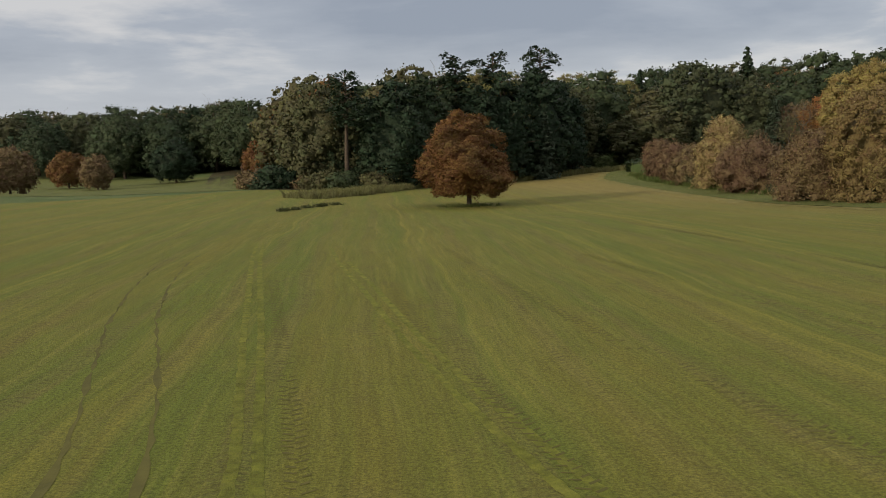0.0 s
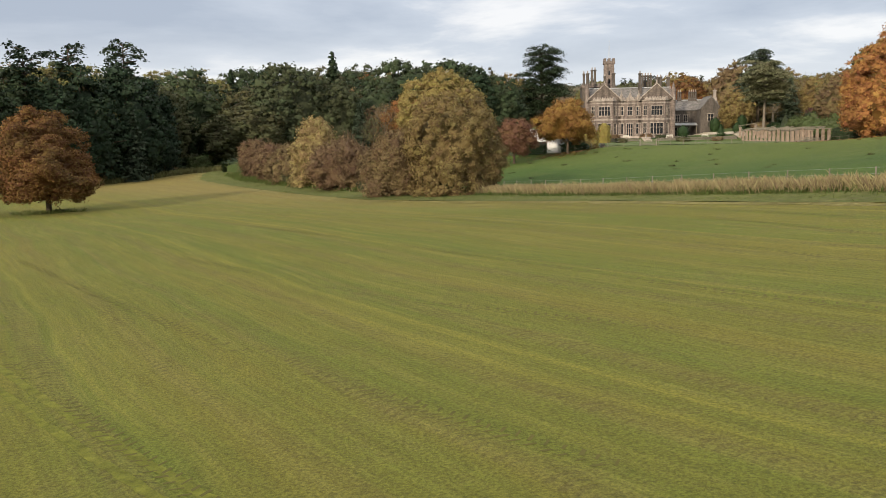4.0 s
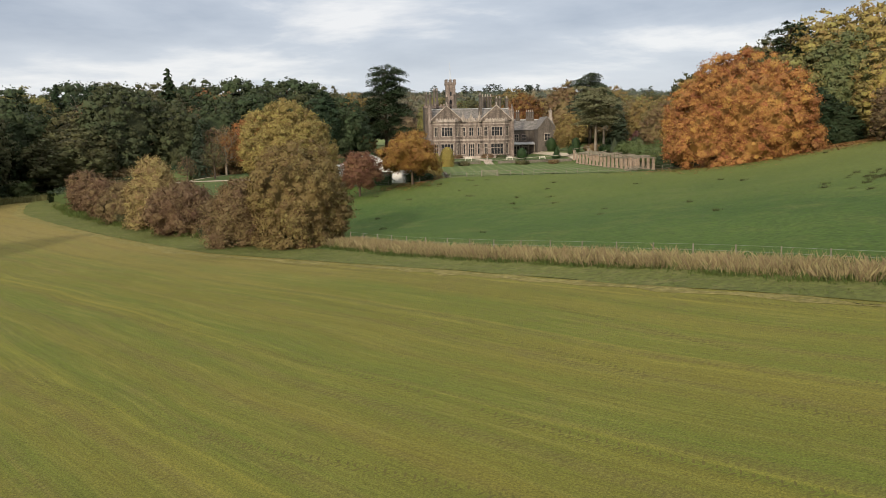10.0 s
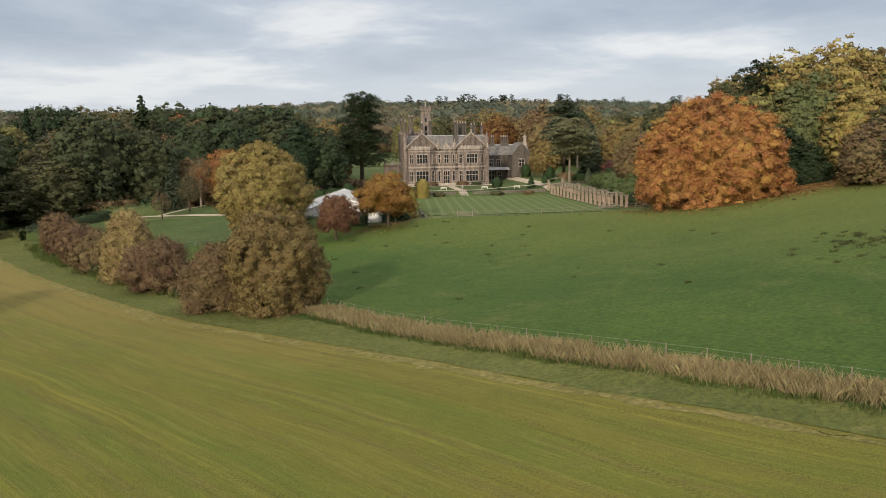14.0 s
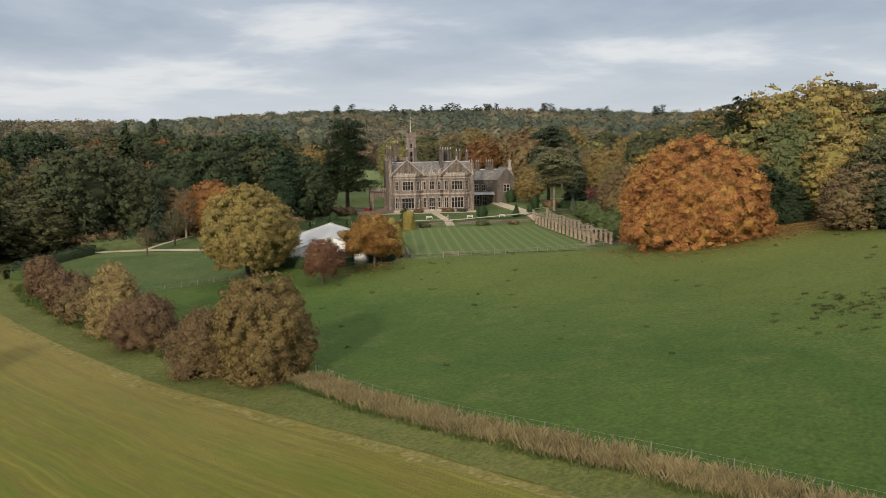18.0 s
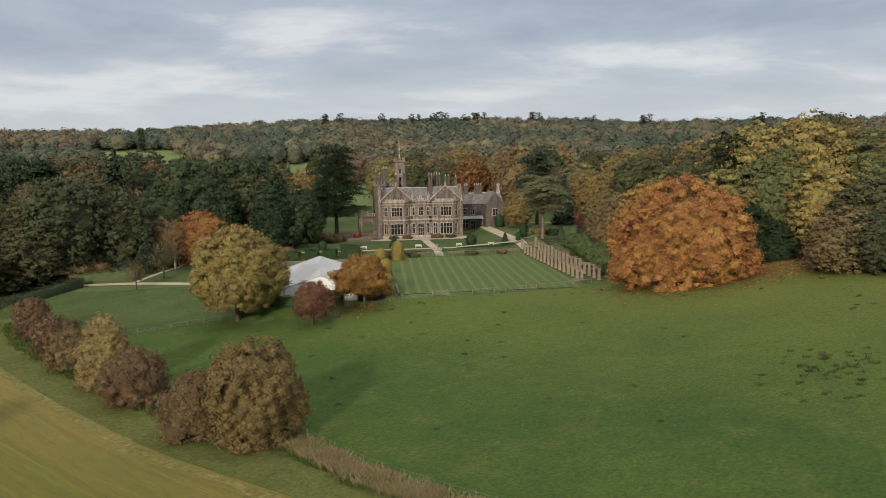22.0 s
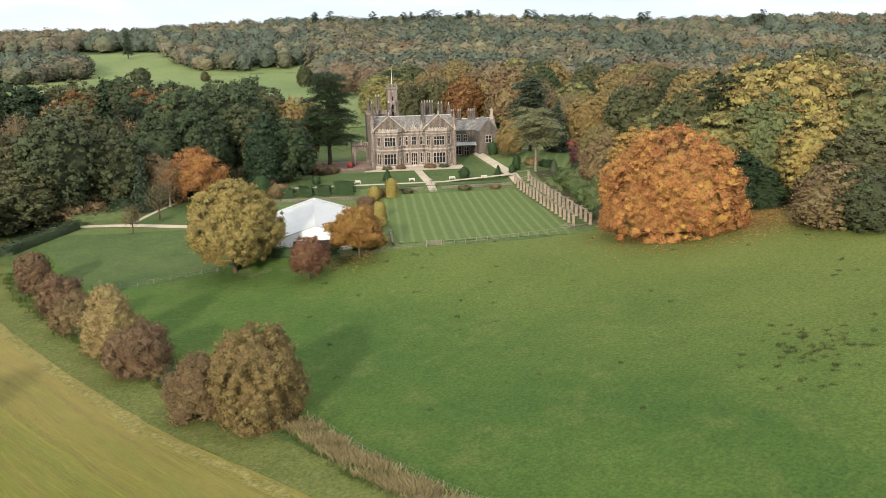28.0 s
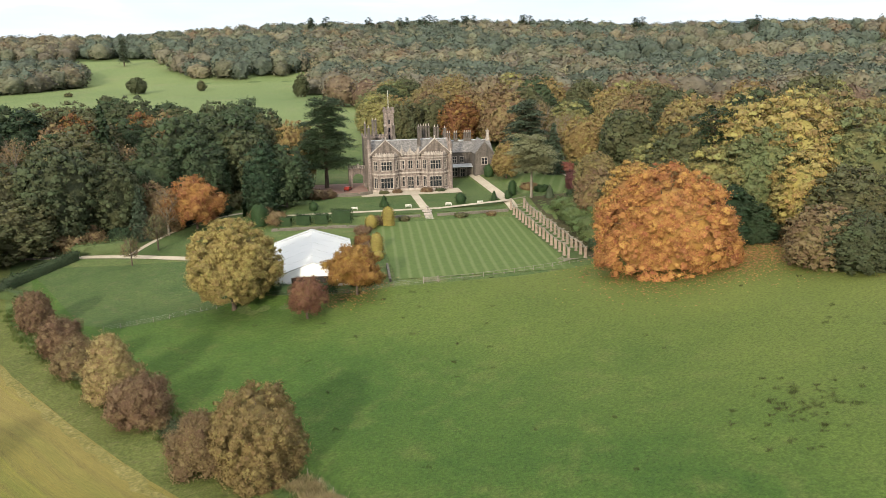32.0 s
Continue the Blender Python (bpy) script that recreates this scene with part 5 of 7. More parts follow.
# ---- trees that stand alone ----
RND = np.random.default_rng(7)
grow("oak_tree", broadleaf_meshes(11, 13.6, 6.7, 1.1, 0.19, OAK_RUST, 0.14, 0.6, 0.75, wide_at=0.28, tip=1.4, foot=0.55, odd=0.12, lean=(-1.2, 0.0)), 3.4, 112.8, "lone rust-brown oak with a low skirt, standing in the mown field")
grow("lime_tree", broadleaf_meshes(12, 20.0, 9.7, 2.4, 0.24, LIME, 0.11, 0.75, 0.7, wide_at=0.36, tip=1.75, foot=0.66, odd=0.08, limbs=26), 78.4, 153.8, "broad yellow-green lime tree beside the paddock fence")
grow("field_maple", broadleaf_meshes(77, 13.0, 6.0, -0.6, 0.17, DULL_OCHRE, 0.14, 0.8, 0.7, wide_at=0.46, tip=2.6, foot=0.8, odd=0.10), 47.8, 89.7, "dense ochre field maple in the hedge line")
grow("hawthorn_bush", broadleaf_meshes(14, 9.0, 4.2, -0.4, 0.17, BROWN, 0.26, 0.9, 0.7, wide_at=0.42, foot=0.7, stray=0.35), 43.3, 96.7, "pinkish-brown hawthorn bush in the hedge line", category="bush")
grow("hawthorn_bush", broadleaf_meshes(15, 8.0, 4.9, -0.5, 0.18, RED_BROWN, 0.26, 0.9, 0.7, wide_at=0.42, foot=0.7, stray=0.35), 43.7, 118.2, "twiggy red-brown hawthorn bush", category="bush")
grow("field_maple", broadleaf_meshes(16, 11.6, 4.6, -0.3, 0.20, PALE_OCHRE, 0.24, 0.8, 0.7, wide_at=0.38, tip=1.6, foot=0.8), 43.6, 129.6, "pale gold field maple in the hedge line")
grow("hawthorn_bush", broadleaf_meshes(17, 7.2, 3.6, -0.5, 0.20, BROWN, 0.28, 0.9, 0.7, wide_at=0.42, foot=0.7, stray=0.35), 43.4, 144.6, "dull brown hawthorn bush in the hedge line", category="bush")
grow("hawthorn_bush", broadleaf_meshes(18, 7.8, 4.4, -0.5, 0.20, RED_BROWN, 0.26, 0.9, 0.7, wide_at=0.42, foot=0.7, stray=0.35), 44.6, 158.2, "dark reddish twiggy hawthorn bush", category="bush")
grow("hawthorn_bush", broadleaf_meshes(19, 8.8, 3.5, -0.4, 0.22, RED_BROWN, 0.28, 0.9, 0.7, wide_at=0.42, foot=0.7, stray=0.35), 45.6, 176.7, "russet hawthorn bush by the paddock corner", category="bush")
grow("cherry_tree", broadleaf_meshes(20, 9.4, 4.0, 1.4, 0.20, CHERRY, 0.26, 0.75, 0.6, wide_at=0.36, stray=0.3, crowd=1.5), 84.9, 135.9, "russet cherry tree in front of the marquee")
grow("chestnut_tree", broadleaf_meshes(21, 11.4, 6.0, 2.2, 0.22, AMBER, 0.21, 0.75, 0.7, wide_at=0.36, crowd=1.7, odd=0.15), 98.6, 137.7, "amber horse chestnut beside the marquee")
grow("beech_tree", broadleaf_meshes(57, 22.6, 13.9, -1.4, 0.26, ORANGE, 0.085, 0.85, 0.66, wide_at=0.32, tip=2.2, foot=0.86, odd=0.10, limbs=40), 152.2, 97.1, "huge glowing orange beech tree with a low wide crown")
grow("beech_tree", broadleaf_meshes(23, 21.5, 7.8, 0.6, 0.34, ORANGE_GOLD, 0.14, 0.6, 0.7, wide_at=0.34), 165.8, 117.2, "orange-ochre beech behind the great beech")
grow("cedar_tree", plate_meshes(24, 19.5, 8.6, 4, 0.34, CEDAR, 44, 0.42, 0.12, 0.8, 0.8, PALE_BARK), 190.3, 171.2, "spreading old cedar with flat grey-green layers")
grow("cedar_tree", plate_meshes(31, 27.0, 10.0, 4, 0.5, BLUE_GREEN, 56, 0.30, 0.16, 0.6), 226.0, 206.0, "dark layered cedar behind the service wing")
cx, cy = 164.2, 244.5
grow("cedar_tree", plate_meshes(25, 32.0, 11.0, 4, 0.42, DARK_GREEN, 58, 0.22, 0.16, 0.66, shag=0.4), cx, cy, "tall dark cedar beside the house")
grow("maple_tree", broadleaf_meshes(26, 13.6, 5.4, 1.0, 0.34, OCHRE, cover=0.6), 212.5, 203.0, "ochre maple by the service wing")
grow("maple_tree", broadleaf_meshes(27, 16.4, 8.2, 1.8, 0.30, MAPLE, 0.21, 0.7, 0.6, odd=0.14, crowd=1.6, stray=0.3), 105.0, 224.6, "orange maple at the wood's edge")
grow("young_tree", broadleaf_meshes(28, 7.5, 2.4, 2.0, 0.30, BROWN, bare=0.75), 76.3, 202.0, "thin young tree, almost bare, in the paddock")
grow("young_tree", broadleaf_meshes(29, 10.0, 3.4, 3.0, 0.34, OLIVE, bare=0.6), 86.5, 209.5, "thin half-bare birch beside the path")
for i, (x, y, h, r, mat, text) in enumerate((
        (-99, 190, 11.5, 5.6, BROWN, "rounded brown parkland tree in the meadow"), (-112, 249, 12.0, 4.6, OAK_RUST, "rusty parkland tree in the meadow"),
        (-98, 236, 10.5, 4.0, BROWN, "small brown parkland tree"), (-84, 262, 14.5, 5.8, DARK_GREEN, "dark evergreen parkland oak"),
        (-55, 250, 12.0, 4.8, OAK_RUST, "rust-tinged tree standing in the meadow"), (-38, 232, 11.5, 5.4, OCHRE, "ochre and green thicket tree"), (-32, 226, 8.0, 4.4, OLIVE, "low olive thicket tree"))):
    grow("parkland_tree", broadleaf_meshes(40 + i, h, r * 1.15, 0.4, 0.36, mat, cover=0.5), x, y, text)

# ---- woods: a stock of trees, planted by the stretch ----
STOCK = {}
for i, (key, h, r, base, mat) in enumerate((
        ("green", 22, 9.4, 2.0, GREEN), ("green", 24, 10.6, 2.2, GREEN), ("olive", 22, 9.2, 2.0, OLIVE), ("olive", 25, 10.4, 2.2, OLIVE), ("olive", 19, 8.6, 1.5, OLIVE),
        ("ochre", 21, 8.8, 2.0, OCHRE), ("brown", 21, 8.8, 2.0, BROWN), ("rust", 20, 8.6, 2.0, OAK_RUST), ("yellow", 22, 9.4, 1.0, YELLOW), ("gold", 24, 10.4, 1.0, GOLD), ("yellow", 26, 11.2, 1.5, YELLOW))):
    tiers = key in ("yellow", "gold")
    STOCK.setdefault(key, []).append(("broadleaf_tree", h, broadleaf_meshes(100 + i, h, r, base, 0.42 if tiers else 0.52, mat, 0.15 if tiers else 0.16, 0.6 if tiers else 0.75, 0.30, wide_at=(0.30, 0.42, 0.36)[i % 3], tip=(2.2, 1.7, 2.6)[i % 3], foot=0.75, odd=(0.08, 0.12, 0.10)[i % 3], limbs=14)))
STOCK["bare"] = [("bare_tree", 21, broadleaf_meshes(130, 21, 6.4, 4.0, 0.4, BROWN, cover=1.3, bark=PALE_BARK, bare=0.72))]
STOCK["fir"] = [("fir_tree", 30, conifer_meshes(131, 30, 5.0, 2.0, 0.75, DARK_GREEN)), ("fir_tree", 24, conifer_meshes(132, 24, 4.6, 1.5, 0.75, DARK_GREEN))]
STOCK["dark"] = [("evergreen_tree", 24, broadleaf_meshes(140, 24, 7.2, 0.6, 0.52, DARK_GREEN, 0.24, 0.6, 0.45, wide_at=0.3, tip=1.7, foot=0.8)), ("evergreen_tree", 26, broadleaf_meshes(141, 26, 8.1, 1.0, 0.52, DARK_GREEN, 0.24, 0.6, 0.45, wide_at=0.3, tip=1.7, foot=0.8))]
STOCK["pine"] = [("pine_tree", 25, plate_meshes(133, 25, 5.0, 4, 0.5, DARK_GREEN, 24, 0.55, 0.4, 0.75, 0.6)), ("pine_tree", 26, plate_meshes(134, 26, 5.6, 4, 0.5, DARK_GREEN, 26, 0.52, 0.4, 0.7))]
STOCK["bluefir"] = [("fir_tree", 19, conifer_meshes(135, 19, 4.6, 0.6, 0.65, BLUE_GREEN))]
WORDS = {"green": "tall green-leaved woodland tree", "olive": "olive-green woodland tree turning brown", "ochre": "ochre autumn woodland tree", "brown": "dull brown autumn woodland tree",
         "rust": "rust-orange tree in the wood", "yellow": "yellow-green tree in the wood", "gold": "pale gold woodland tree", "bare": "half-bare grey-stemmed woodland tree",
         "fir": "dark narrow fir in the wood", "dark": "dense dark evergreen tree in the wood", "pine": "dark pine with clumped crown", "bluefir": "blue-grey fir at the wood's edge"}


def plant(key, x, y, h, group, wide=1.0, sink=0.3):
    kind, h0, meshes = STOCK[key][int(RND.integers(len(STOCK[key])))]
    grow(kind, meshes, x, y, WORDS[key], float(RND.uniform(0, 360)), 1.04 * h / h0, group, sink, wide=wide)


def wood(group, side_a, side_b, gap, mix, h0, h1, tries=1500, keep_off=()):
    """Fills the ground between two lines with trees at least gap apart."""
    A, B = resample(side_a, 80), resample(side_b, 80)
    keys, odds = zip(*mix)
    odds = np.array(odds, float) / sum(odds)
    done = list(keep_off)
    for _ in range(tries):
        u, v = RND.uniform(0, 79), RND.uniform(0, 1)
        i = int(u)
        p = A[i] * (1 - v) + B[i] * v + RND.uniform(-1, 1, 2)
        if all((p[0] - q[0]) ** 2 + (p[1] - q[1]) ** 2 > gap * gap for q in done):
            done.append((p[0], p[1]))
            plant(keys[int(RND.choice(len(keys), p=odds))], float(p[0]), float(p[1]), float(RND.uniform(h0, h1)), group)
    return done


MIX = [("green", 6), ("olive", 7), ("ochre", 0.9), ("rust", 0.5), ("yellow", 1.3), ("bare", 1.2), ("fir", 0.5)]
# named trees along the edge of the great wood
for key, x, y, h in (("fir", 101, 280.5, 33), ("pine", -21, 182, 25), ("dark", -11, 186, 25), ("dark", -5, 192, 26), ("dark", -17, 193, 21), ("pine", 3, 204, 30), ("pine", 13, 212, 31), ("dark", 14, 206, 27), ("dark", 23, 214, 28), ("dark", 8, 200, 24), ("pine", 26, 224, 33), ("dark", 31, 224, 25),
                     ("bluefir", 25, 206, 16), ("bluefir", 89, 226, 15), ("bare", 96, 224, 14), ("dark", 3, 206, 25), ("green", -24, 196, 17)):
    plant(key, x, y, h, "trees of the great wood")
GREAT = (("olive", 89, 276, 27, 11.9), ("green", 137, 265, 29, 12.0), ("green", 165, 300, 28, 9.1), ("yellow", 121, 277, 20, 6.4), ("green", 119, 251, 24, 7.6), ("bare", 105, 272, 21, 6.7), ("rust", 127, 312, 25, 8.5), ("olive", 140, 303, 26, 7.3), ("rust", 107, 326, 25, 6.6), ("brown", 96, 313, 24, 5.4), ("bare", 80, 305, 22, 6.7), ("dark", 90, 328, 29, 11.2), ("rust", 73, 279, 15, 5.6), ("olive", 60, 236, 17, 8.4), ("dark", 127, 223, 22, 7.0), ("ochre", 161, 258, 24, 5.9), ("brown", 99, 240, 14, 4.3), ("green", 135, 224, 20, 6.2), ("olive", 97, 271, 23, 5.3), ("olive", 155, 268, 26, 7.1), ("olive", 157, 312, 27, 6.4), ("brown", 130, 297, 26, 5.9), ("green", 83, 285, 16, 5.5), ("green", 86, 254, 15, 5.6))
for key, x, y, h, r in GREAT:
    plant(key, x, y, h, "trees of the great wood", max(0.8, min(1.7, r * 3.15 / h)))
wood("trees of the great wood", [(-28, 196), (0, 205), (30, 232), (48, 258), (62, 248), (84, 232), (104, 240), (124, 246), (146, 258)], [(-50, 290), (0, 300), (30, 320), (56, 340), (80, 345), (100, 340), (124, 340), (150, 330), (176, 300)], 12.0, MIX, 21, 30, keep_off=[g[1:3] for g in GREAT])
wood("trees of the far tree line", [(-260, 300), (-200, 320), (-140, 315), (-90, 300), (-50, 285)], [(-300, 420), (-220, 420), (-150, 400), (-80, 380), (-30, 350)], 12, [("olive", 5), ("bare", 3), ("green", 6), ("dark", 2)], 20, 27, 500)
wood("trees on the hill", [(206, 132), (212, 116), (214, 98), (210, 76), (204, 56), (200, 36)], [(228, 150), (246, 130), (262, 104), (266, 70), (262, 40), (256, 10)], 12.5, [("yellow", 4), ("gold", 2.0), ("olive", 4), ("green", 2), ("ochre", 1.5), ("pine", 0.6)], 21, 26, 600)
wood("trees behind the house", [(232, 310), (250, 290), (266, 258), (262, 226), (250, 194), (228, 156)], [(330, 420), (350, 380), (380, 320), (380, 270), (330, 200), (262, 150)], 16.0, [("ochre", 5), ("brown", 3), ("rust", 0.8), ("olive", 5), ("yellow", 2.5), ("green", 2), ("bare", 1)], 18, 27, 900)
HILL = (("olive", 190, 115, 27), ("pine", 187, 108, 30), ("gold", 195, 105, 31), ("gold", 197, 93, 32), ("yellow", 214, 91, 25), ("yellow", 201, 77, 28), ("yellow", 191, 124, 22), ("yellow", 185, 94, 26), ("dark", 172, 94, 17), ("dark", 173, 88, 12), ("gold", 184, 82, 21), ("olive", 181, 71, 19), ("olive", 182, 127, 19), ("yellow", 179, 102, 23), ("brown", 159, 67, 15), ("olive", 159, 60, 14))
for key, x, y, h in HILL:
    plant(key, x, y, h * 0.91, "trees on the hill", 1.0 if h > 20 else 1.3, 0.3 if h > 20 else 2.0)
for key, x, y, h, w in (("brown", 181, 138, 14, 1.1), ("ochre", 196, 150, 14, 1.0), ("bluefir", 232, 198, 18, 1.1)):
    plant(key, x, y, h, "trees on the hill", w)


def far_wood(name, label, mat, regions, gap, seed, share):
    """Distant woodland of one hue as one sheet of small crowns; share: the part of the places that it takes."""
    rng = np.random.default_rng(seed)
    shapes = [[], [], []]
    for far, (leaf, cover, n, m) in enumerate(((1.0, 0.36, 12, 7), (1.4, 0.34, 10, 6), (1.9, 0.30, 9, 5))):
        for _ in range(6):
            crown = Crown(rng, 20.0, 1.0, 8.2, rng.uniform(0.3, 0.45), rng.uniform(1.6, 2.6), 0.7, 0.13)
            a, t = crown.spread(rng, int(cover * crown.area() / (leaf * leaf * 0.4)))
            N = crown.normals(a, t)
            shapes[far].append(joined([sprays(crown.points(a, t, rng.uniform(0.9, 1.10, len(a))), N, leaf, rng, 0.8, N + rng.normal(0, 0.35, N.shape)), crown.shell(rng, 0.88, n, m, 0.15)]))
    pieces = []
    for (ra, rb, amount) in regions:
        A, B = resample(ra, 60), resample(rb, 60)
        place_rng = np.random.default_rng(99)
        n = int(amount)
        u, v, pick = place_rng.uniform(0, 59, n), place_rng.uniform(0, 1, n), place_rng.uniform(0, 1, n)
        i = u.astype(int)
        q = A[i] * (1 - v[:, None]) + B[i] * v[:, None] + place_rng.uniform(-5, 5, (n, 2))
        pick = (pick * 0.5 + 0.5 * (0.5 + 0.5 * np.sin(q[:, 0] * 0.021 + 1.3 * np.sin(q[:, 1] * 0.017)))) * 0.999
        # farther trees lean to the bluish greens, haze imitated by hue
        pick = pick - 0.5 * step((np.hypot(q[:, 0], q[:, 1]) - 420) / 260)
        order = np.argsort(np.argsort(pick)) / max(1, n)
        q = q[(order >= share[0]) & (order < share[1])]
        z = height(q[:, 0], q[:, 1])
        for (x, y), g in zip(q, z):
            V, Q, S = shapes[(math.hypot(x, y) > 430) + (math.hypot(x, y) > 760)][int(rng.integers(6))]
            a, k, w = rng.uniform(0, 6.283), rng.uniform(0.75, 1.25), rng.uniform(1.1, 1.8)
            c, s = math.cos(a) * w, math.sin(a) * w
            pieces.append((np.stack([x + V[:, 0] * c - V[:, 1] * s, y + V[:, 0] * s + V[:, 1] * c, g + V[:, 2] * k], 1), Q, np.stack([S[:, 0] * math.cos(a) - S[:, 1] * math.sin(a), S[:, 0] * math.sin(a) + S[:, 1] * math.cos(a), S[:, 2]], 1)))
    ob = new(name, leafy(name, joined(pieces), mat))
    tagged(ob, label, "woodland", kind="stuff")


FAR = [([(300, 330), (336, 440), (340, 475), (395, 588), (425, 665), (545, 790), (700, 930)], [(900, 150), (900, 300), (980, 520), (960, 760), (930, 900), (900, 1050)], 1150),
       ([(420, 905), (470, 850), (530, 830), (600, 850)], [(470, 1040), (560, 1010), (650, 960), (700, 930)], 180),
       ([(160, 1190), (300, 1180), (410, 1150), (500, 1090), (590, 1010), (700, 940)], [(120, 1600), (300, 1620), (500, 1560), (700, 1440), (850, 1330), (1000, 1200)], 750),
       ([(60, 760), (140, 800), (215, 850), (305, 905)], [(80, 1060), (170, 1060), (260, 1040), (345, 985)], 170),
       ([(300, 60), (330, 120), (360, 180), (400, 240)], [(900, -100), (950, 0), (1000, 150), (980, 260)], 560),
       ([(900, 150), (900, 300), (980, 520), (960, 760), (930, 900), (900, 1050)], [(1600, 0), (1650, 400), (1500, 800), (1350, 1050), (1200, 1250), (1050, 1400)], 650),
       ([(-40, 360), (10, 375), (60, 390), (100, 400)], [(-80, 620), (-10, 620), (50, 600), (90, 520)], 150)]
# leaf colours here carry painted haze
far_wood("distant_green_wood", "green trees of the distant hanging wood", HAZY_OLIVE, FAR, 14, 1, (0.44, 0.68))
far_wood("distant_dark_wood", "dark green trees of the distant wood", HAZY_GREEN, FAR, 14, 2, (0.0, 0.44))
far_wood("distant_ochre_wood", "ochre trees of the distant wood", HAZY_OCHRE, FAR, 14, 3, (0.68, 0.80))
far_wood("distant_brown_wood", "brown trees of the distant wood", HAZY_BROWN, FAR, 14, 4, (0.80, 0.96))
far_wood("distant_rust_wood", "rust-coloured trees of the distant wood", HAZY_RUST, FAR, 14, 5, (0.96, 1.0))

# ---- the garden ----


def garden_sheet(name, s0, s1, w0, w1, lift, mat, n=24, m=24, **tags):
    return loft(name, [garden(s0, w0), garden(s0, w1)], [garden(s1, w0), garden(s1, w1)], n, m, lift, mat, **tags)


garden_sheet("lower_lawn", 17, 57.6, 174, 234.5, 0.08, LAWN, label="mown lower lawn with pale and dark stripes", category="lawn")
garden_sheet("terrace_lawn", -9, 57.5, 241.5, 245.8, 0.06, GARDEN, label="narrow grass terrace above the wall", category="lawn")
garden_sheet("west_lawn", -6, 31.9, 248.4, 272, 0.06, GARDEN, label="green terrace lawn before the house", category="lawn")
garden_sheet("east_lawn", 35.3, 57.5, 248.4, 300, 0.06, GARDEN, label="green terrace lawn beside the house", category="lawn")
garden_sheet("terrace_path", -8, 61, 245.9, 248.2, 0.10, GRAVEL, 40, 4, label="pale gravel cross path on the terrace", category="path")
garden_sheet("axial_path", 32.3, 34.9, 248.3, 274, 0.11, GRAVEL, 20, 4, label="gravel path to the garden door", category="path")
garden_sheet("side_path", 58.2, 61.0, 240, 305, 0.12, GRAVEL, 40, 4, label="gravel path beside the service wing", category="path")
garden_sheet("house_terrace", 16, 50, 272.5, 281.9, 0.13, GRAVEL, 20, 8, label="gravel terrace at the foot of the house", category="terrace")
garden_sheet("forecourt", -2, 19, 278, 302, 0.10, RED_GRAVEL, 20, 20, label="reddish gravel forecourt by the loggia", category="forecourt")
loft("croquet_lawn", [garden(66, 254), garden(65, 272), garden(65.5, 288), garden(74, 305)], [garden(78, 254), garden(84, 266), garden(89, 284), garden(86, 305)], 20, 20, 0.12, LAWN_SMALL, "striped upper lawn beyond the cedar", "lawn")

path_strip("upper_path", [garden(66, 300), garden(76, 306), garden(86, 303), garden(91, 288), garden(88, 268)], 1.3, 0.13, GRAVEL, label="pale gravel path round the upper lawn", category="path")


def rough_wall(name, line, high, thick, mat, label, block=0.55):
    """A low wall of separate stones in courses."""
    pts = resample(line, max(2, int(np.hypot(*np.diff(np.asarray(line, float), axis=0).T).sum() / block)))
    root = new(name)
    x0, y0 = pts[0]
    z0 = ground_z(x0, y0)
    root.matrix_basis = pose(x0, y0, z0)
    rng = np.random.default_rng(int(x0 * 7 + y0))
    for row in range(max(1, int(high / 0.42))):
        bm = bmesh.new()
        for (xa, ya), (xb, yb) in zip(pts, pts[1:]):
            if rng.uniform() < 0.05 and row:
                continue
            a = math.atan2(yb - ya, xb - xa)
            cx, cy = (xa + xb) / 2 - x0, (ya + yb) / 2 - y0
            g = ground_z((xa + xb) / 2, (ya + yb) / 2) - z0
            m = Matrix.Translation((cx, cy, g + row * 0.42 - 0.1)) @ Matrix.Rotation(a + rng.normal(0, 0.05), 4, "Z")
            L, h, t = block * rng.uniform(0.85, 1.0), 0.42 * rng.uniform(0.85, 1.05), thick * rng.uniform(0.85, 1.1)
            add_box(bm, -L / 2, L / 2, -t / 2, t / 2, 0, h, m, 0.04)
        tagged(part("stone_course", bm, mat, root), kind="stuff")
    return tagged(root, label, "wall")


WALL_STONE = plain_material("garden_wall_stone", (0.085, 0.075, 0.06), (0.21, 0.185, 0.155), 2.0, 0.95, 0.6)
rough_wall("terrace_wall", [garden(19, 238.6), garden(31, 238.6)], 0.9, 0.5, WALL_STONE, "low weathered stone terrace wall with plants")
rough_wall("terrace_wall", [garden(36, 238.6), garden(57.6, 238.6)], 0.9, 0.5, WALL_STONE, "low weathered stone terrace wall with plants")
rough_wall("forecourt_wall", [garden(3, 276), garden(12, 275), garden(17, 275.6), garden(20, 278)], 1.3, 0.5, WALL_STONE, "curved low stone wall round the forecourt")
rough_wall("lawn_wall", [garden(15.6, 173.5), garden(16.2, 188)], 0.9, 0.5, WALL_STONE, "short broken stone wall beside the lawn")
rough_wall("rockery_wall", [garden(-12, 233.0), garden(-4, 232.0), garden(8, 231.5), garden(13, 229)], 1.0, 0.9, WALL_STONE, "rubble wall behind the marquee")


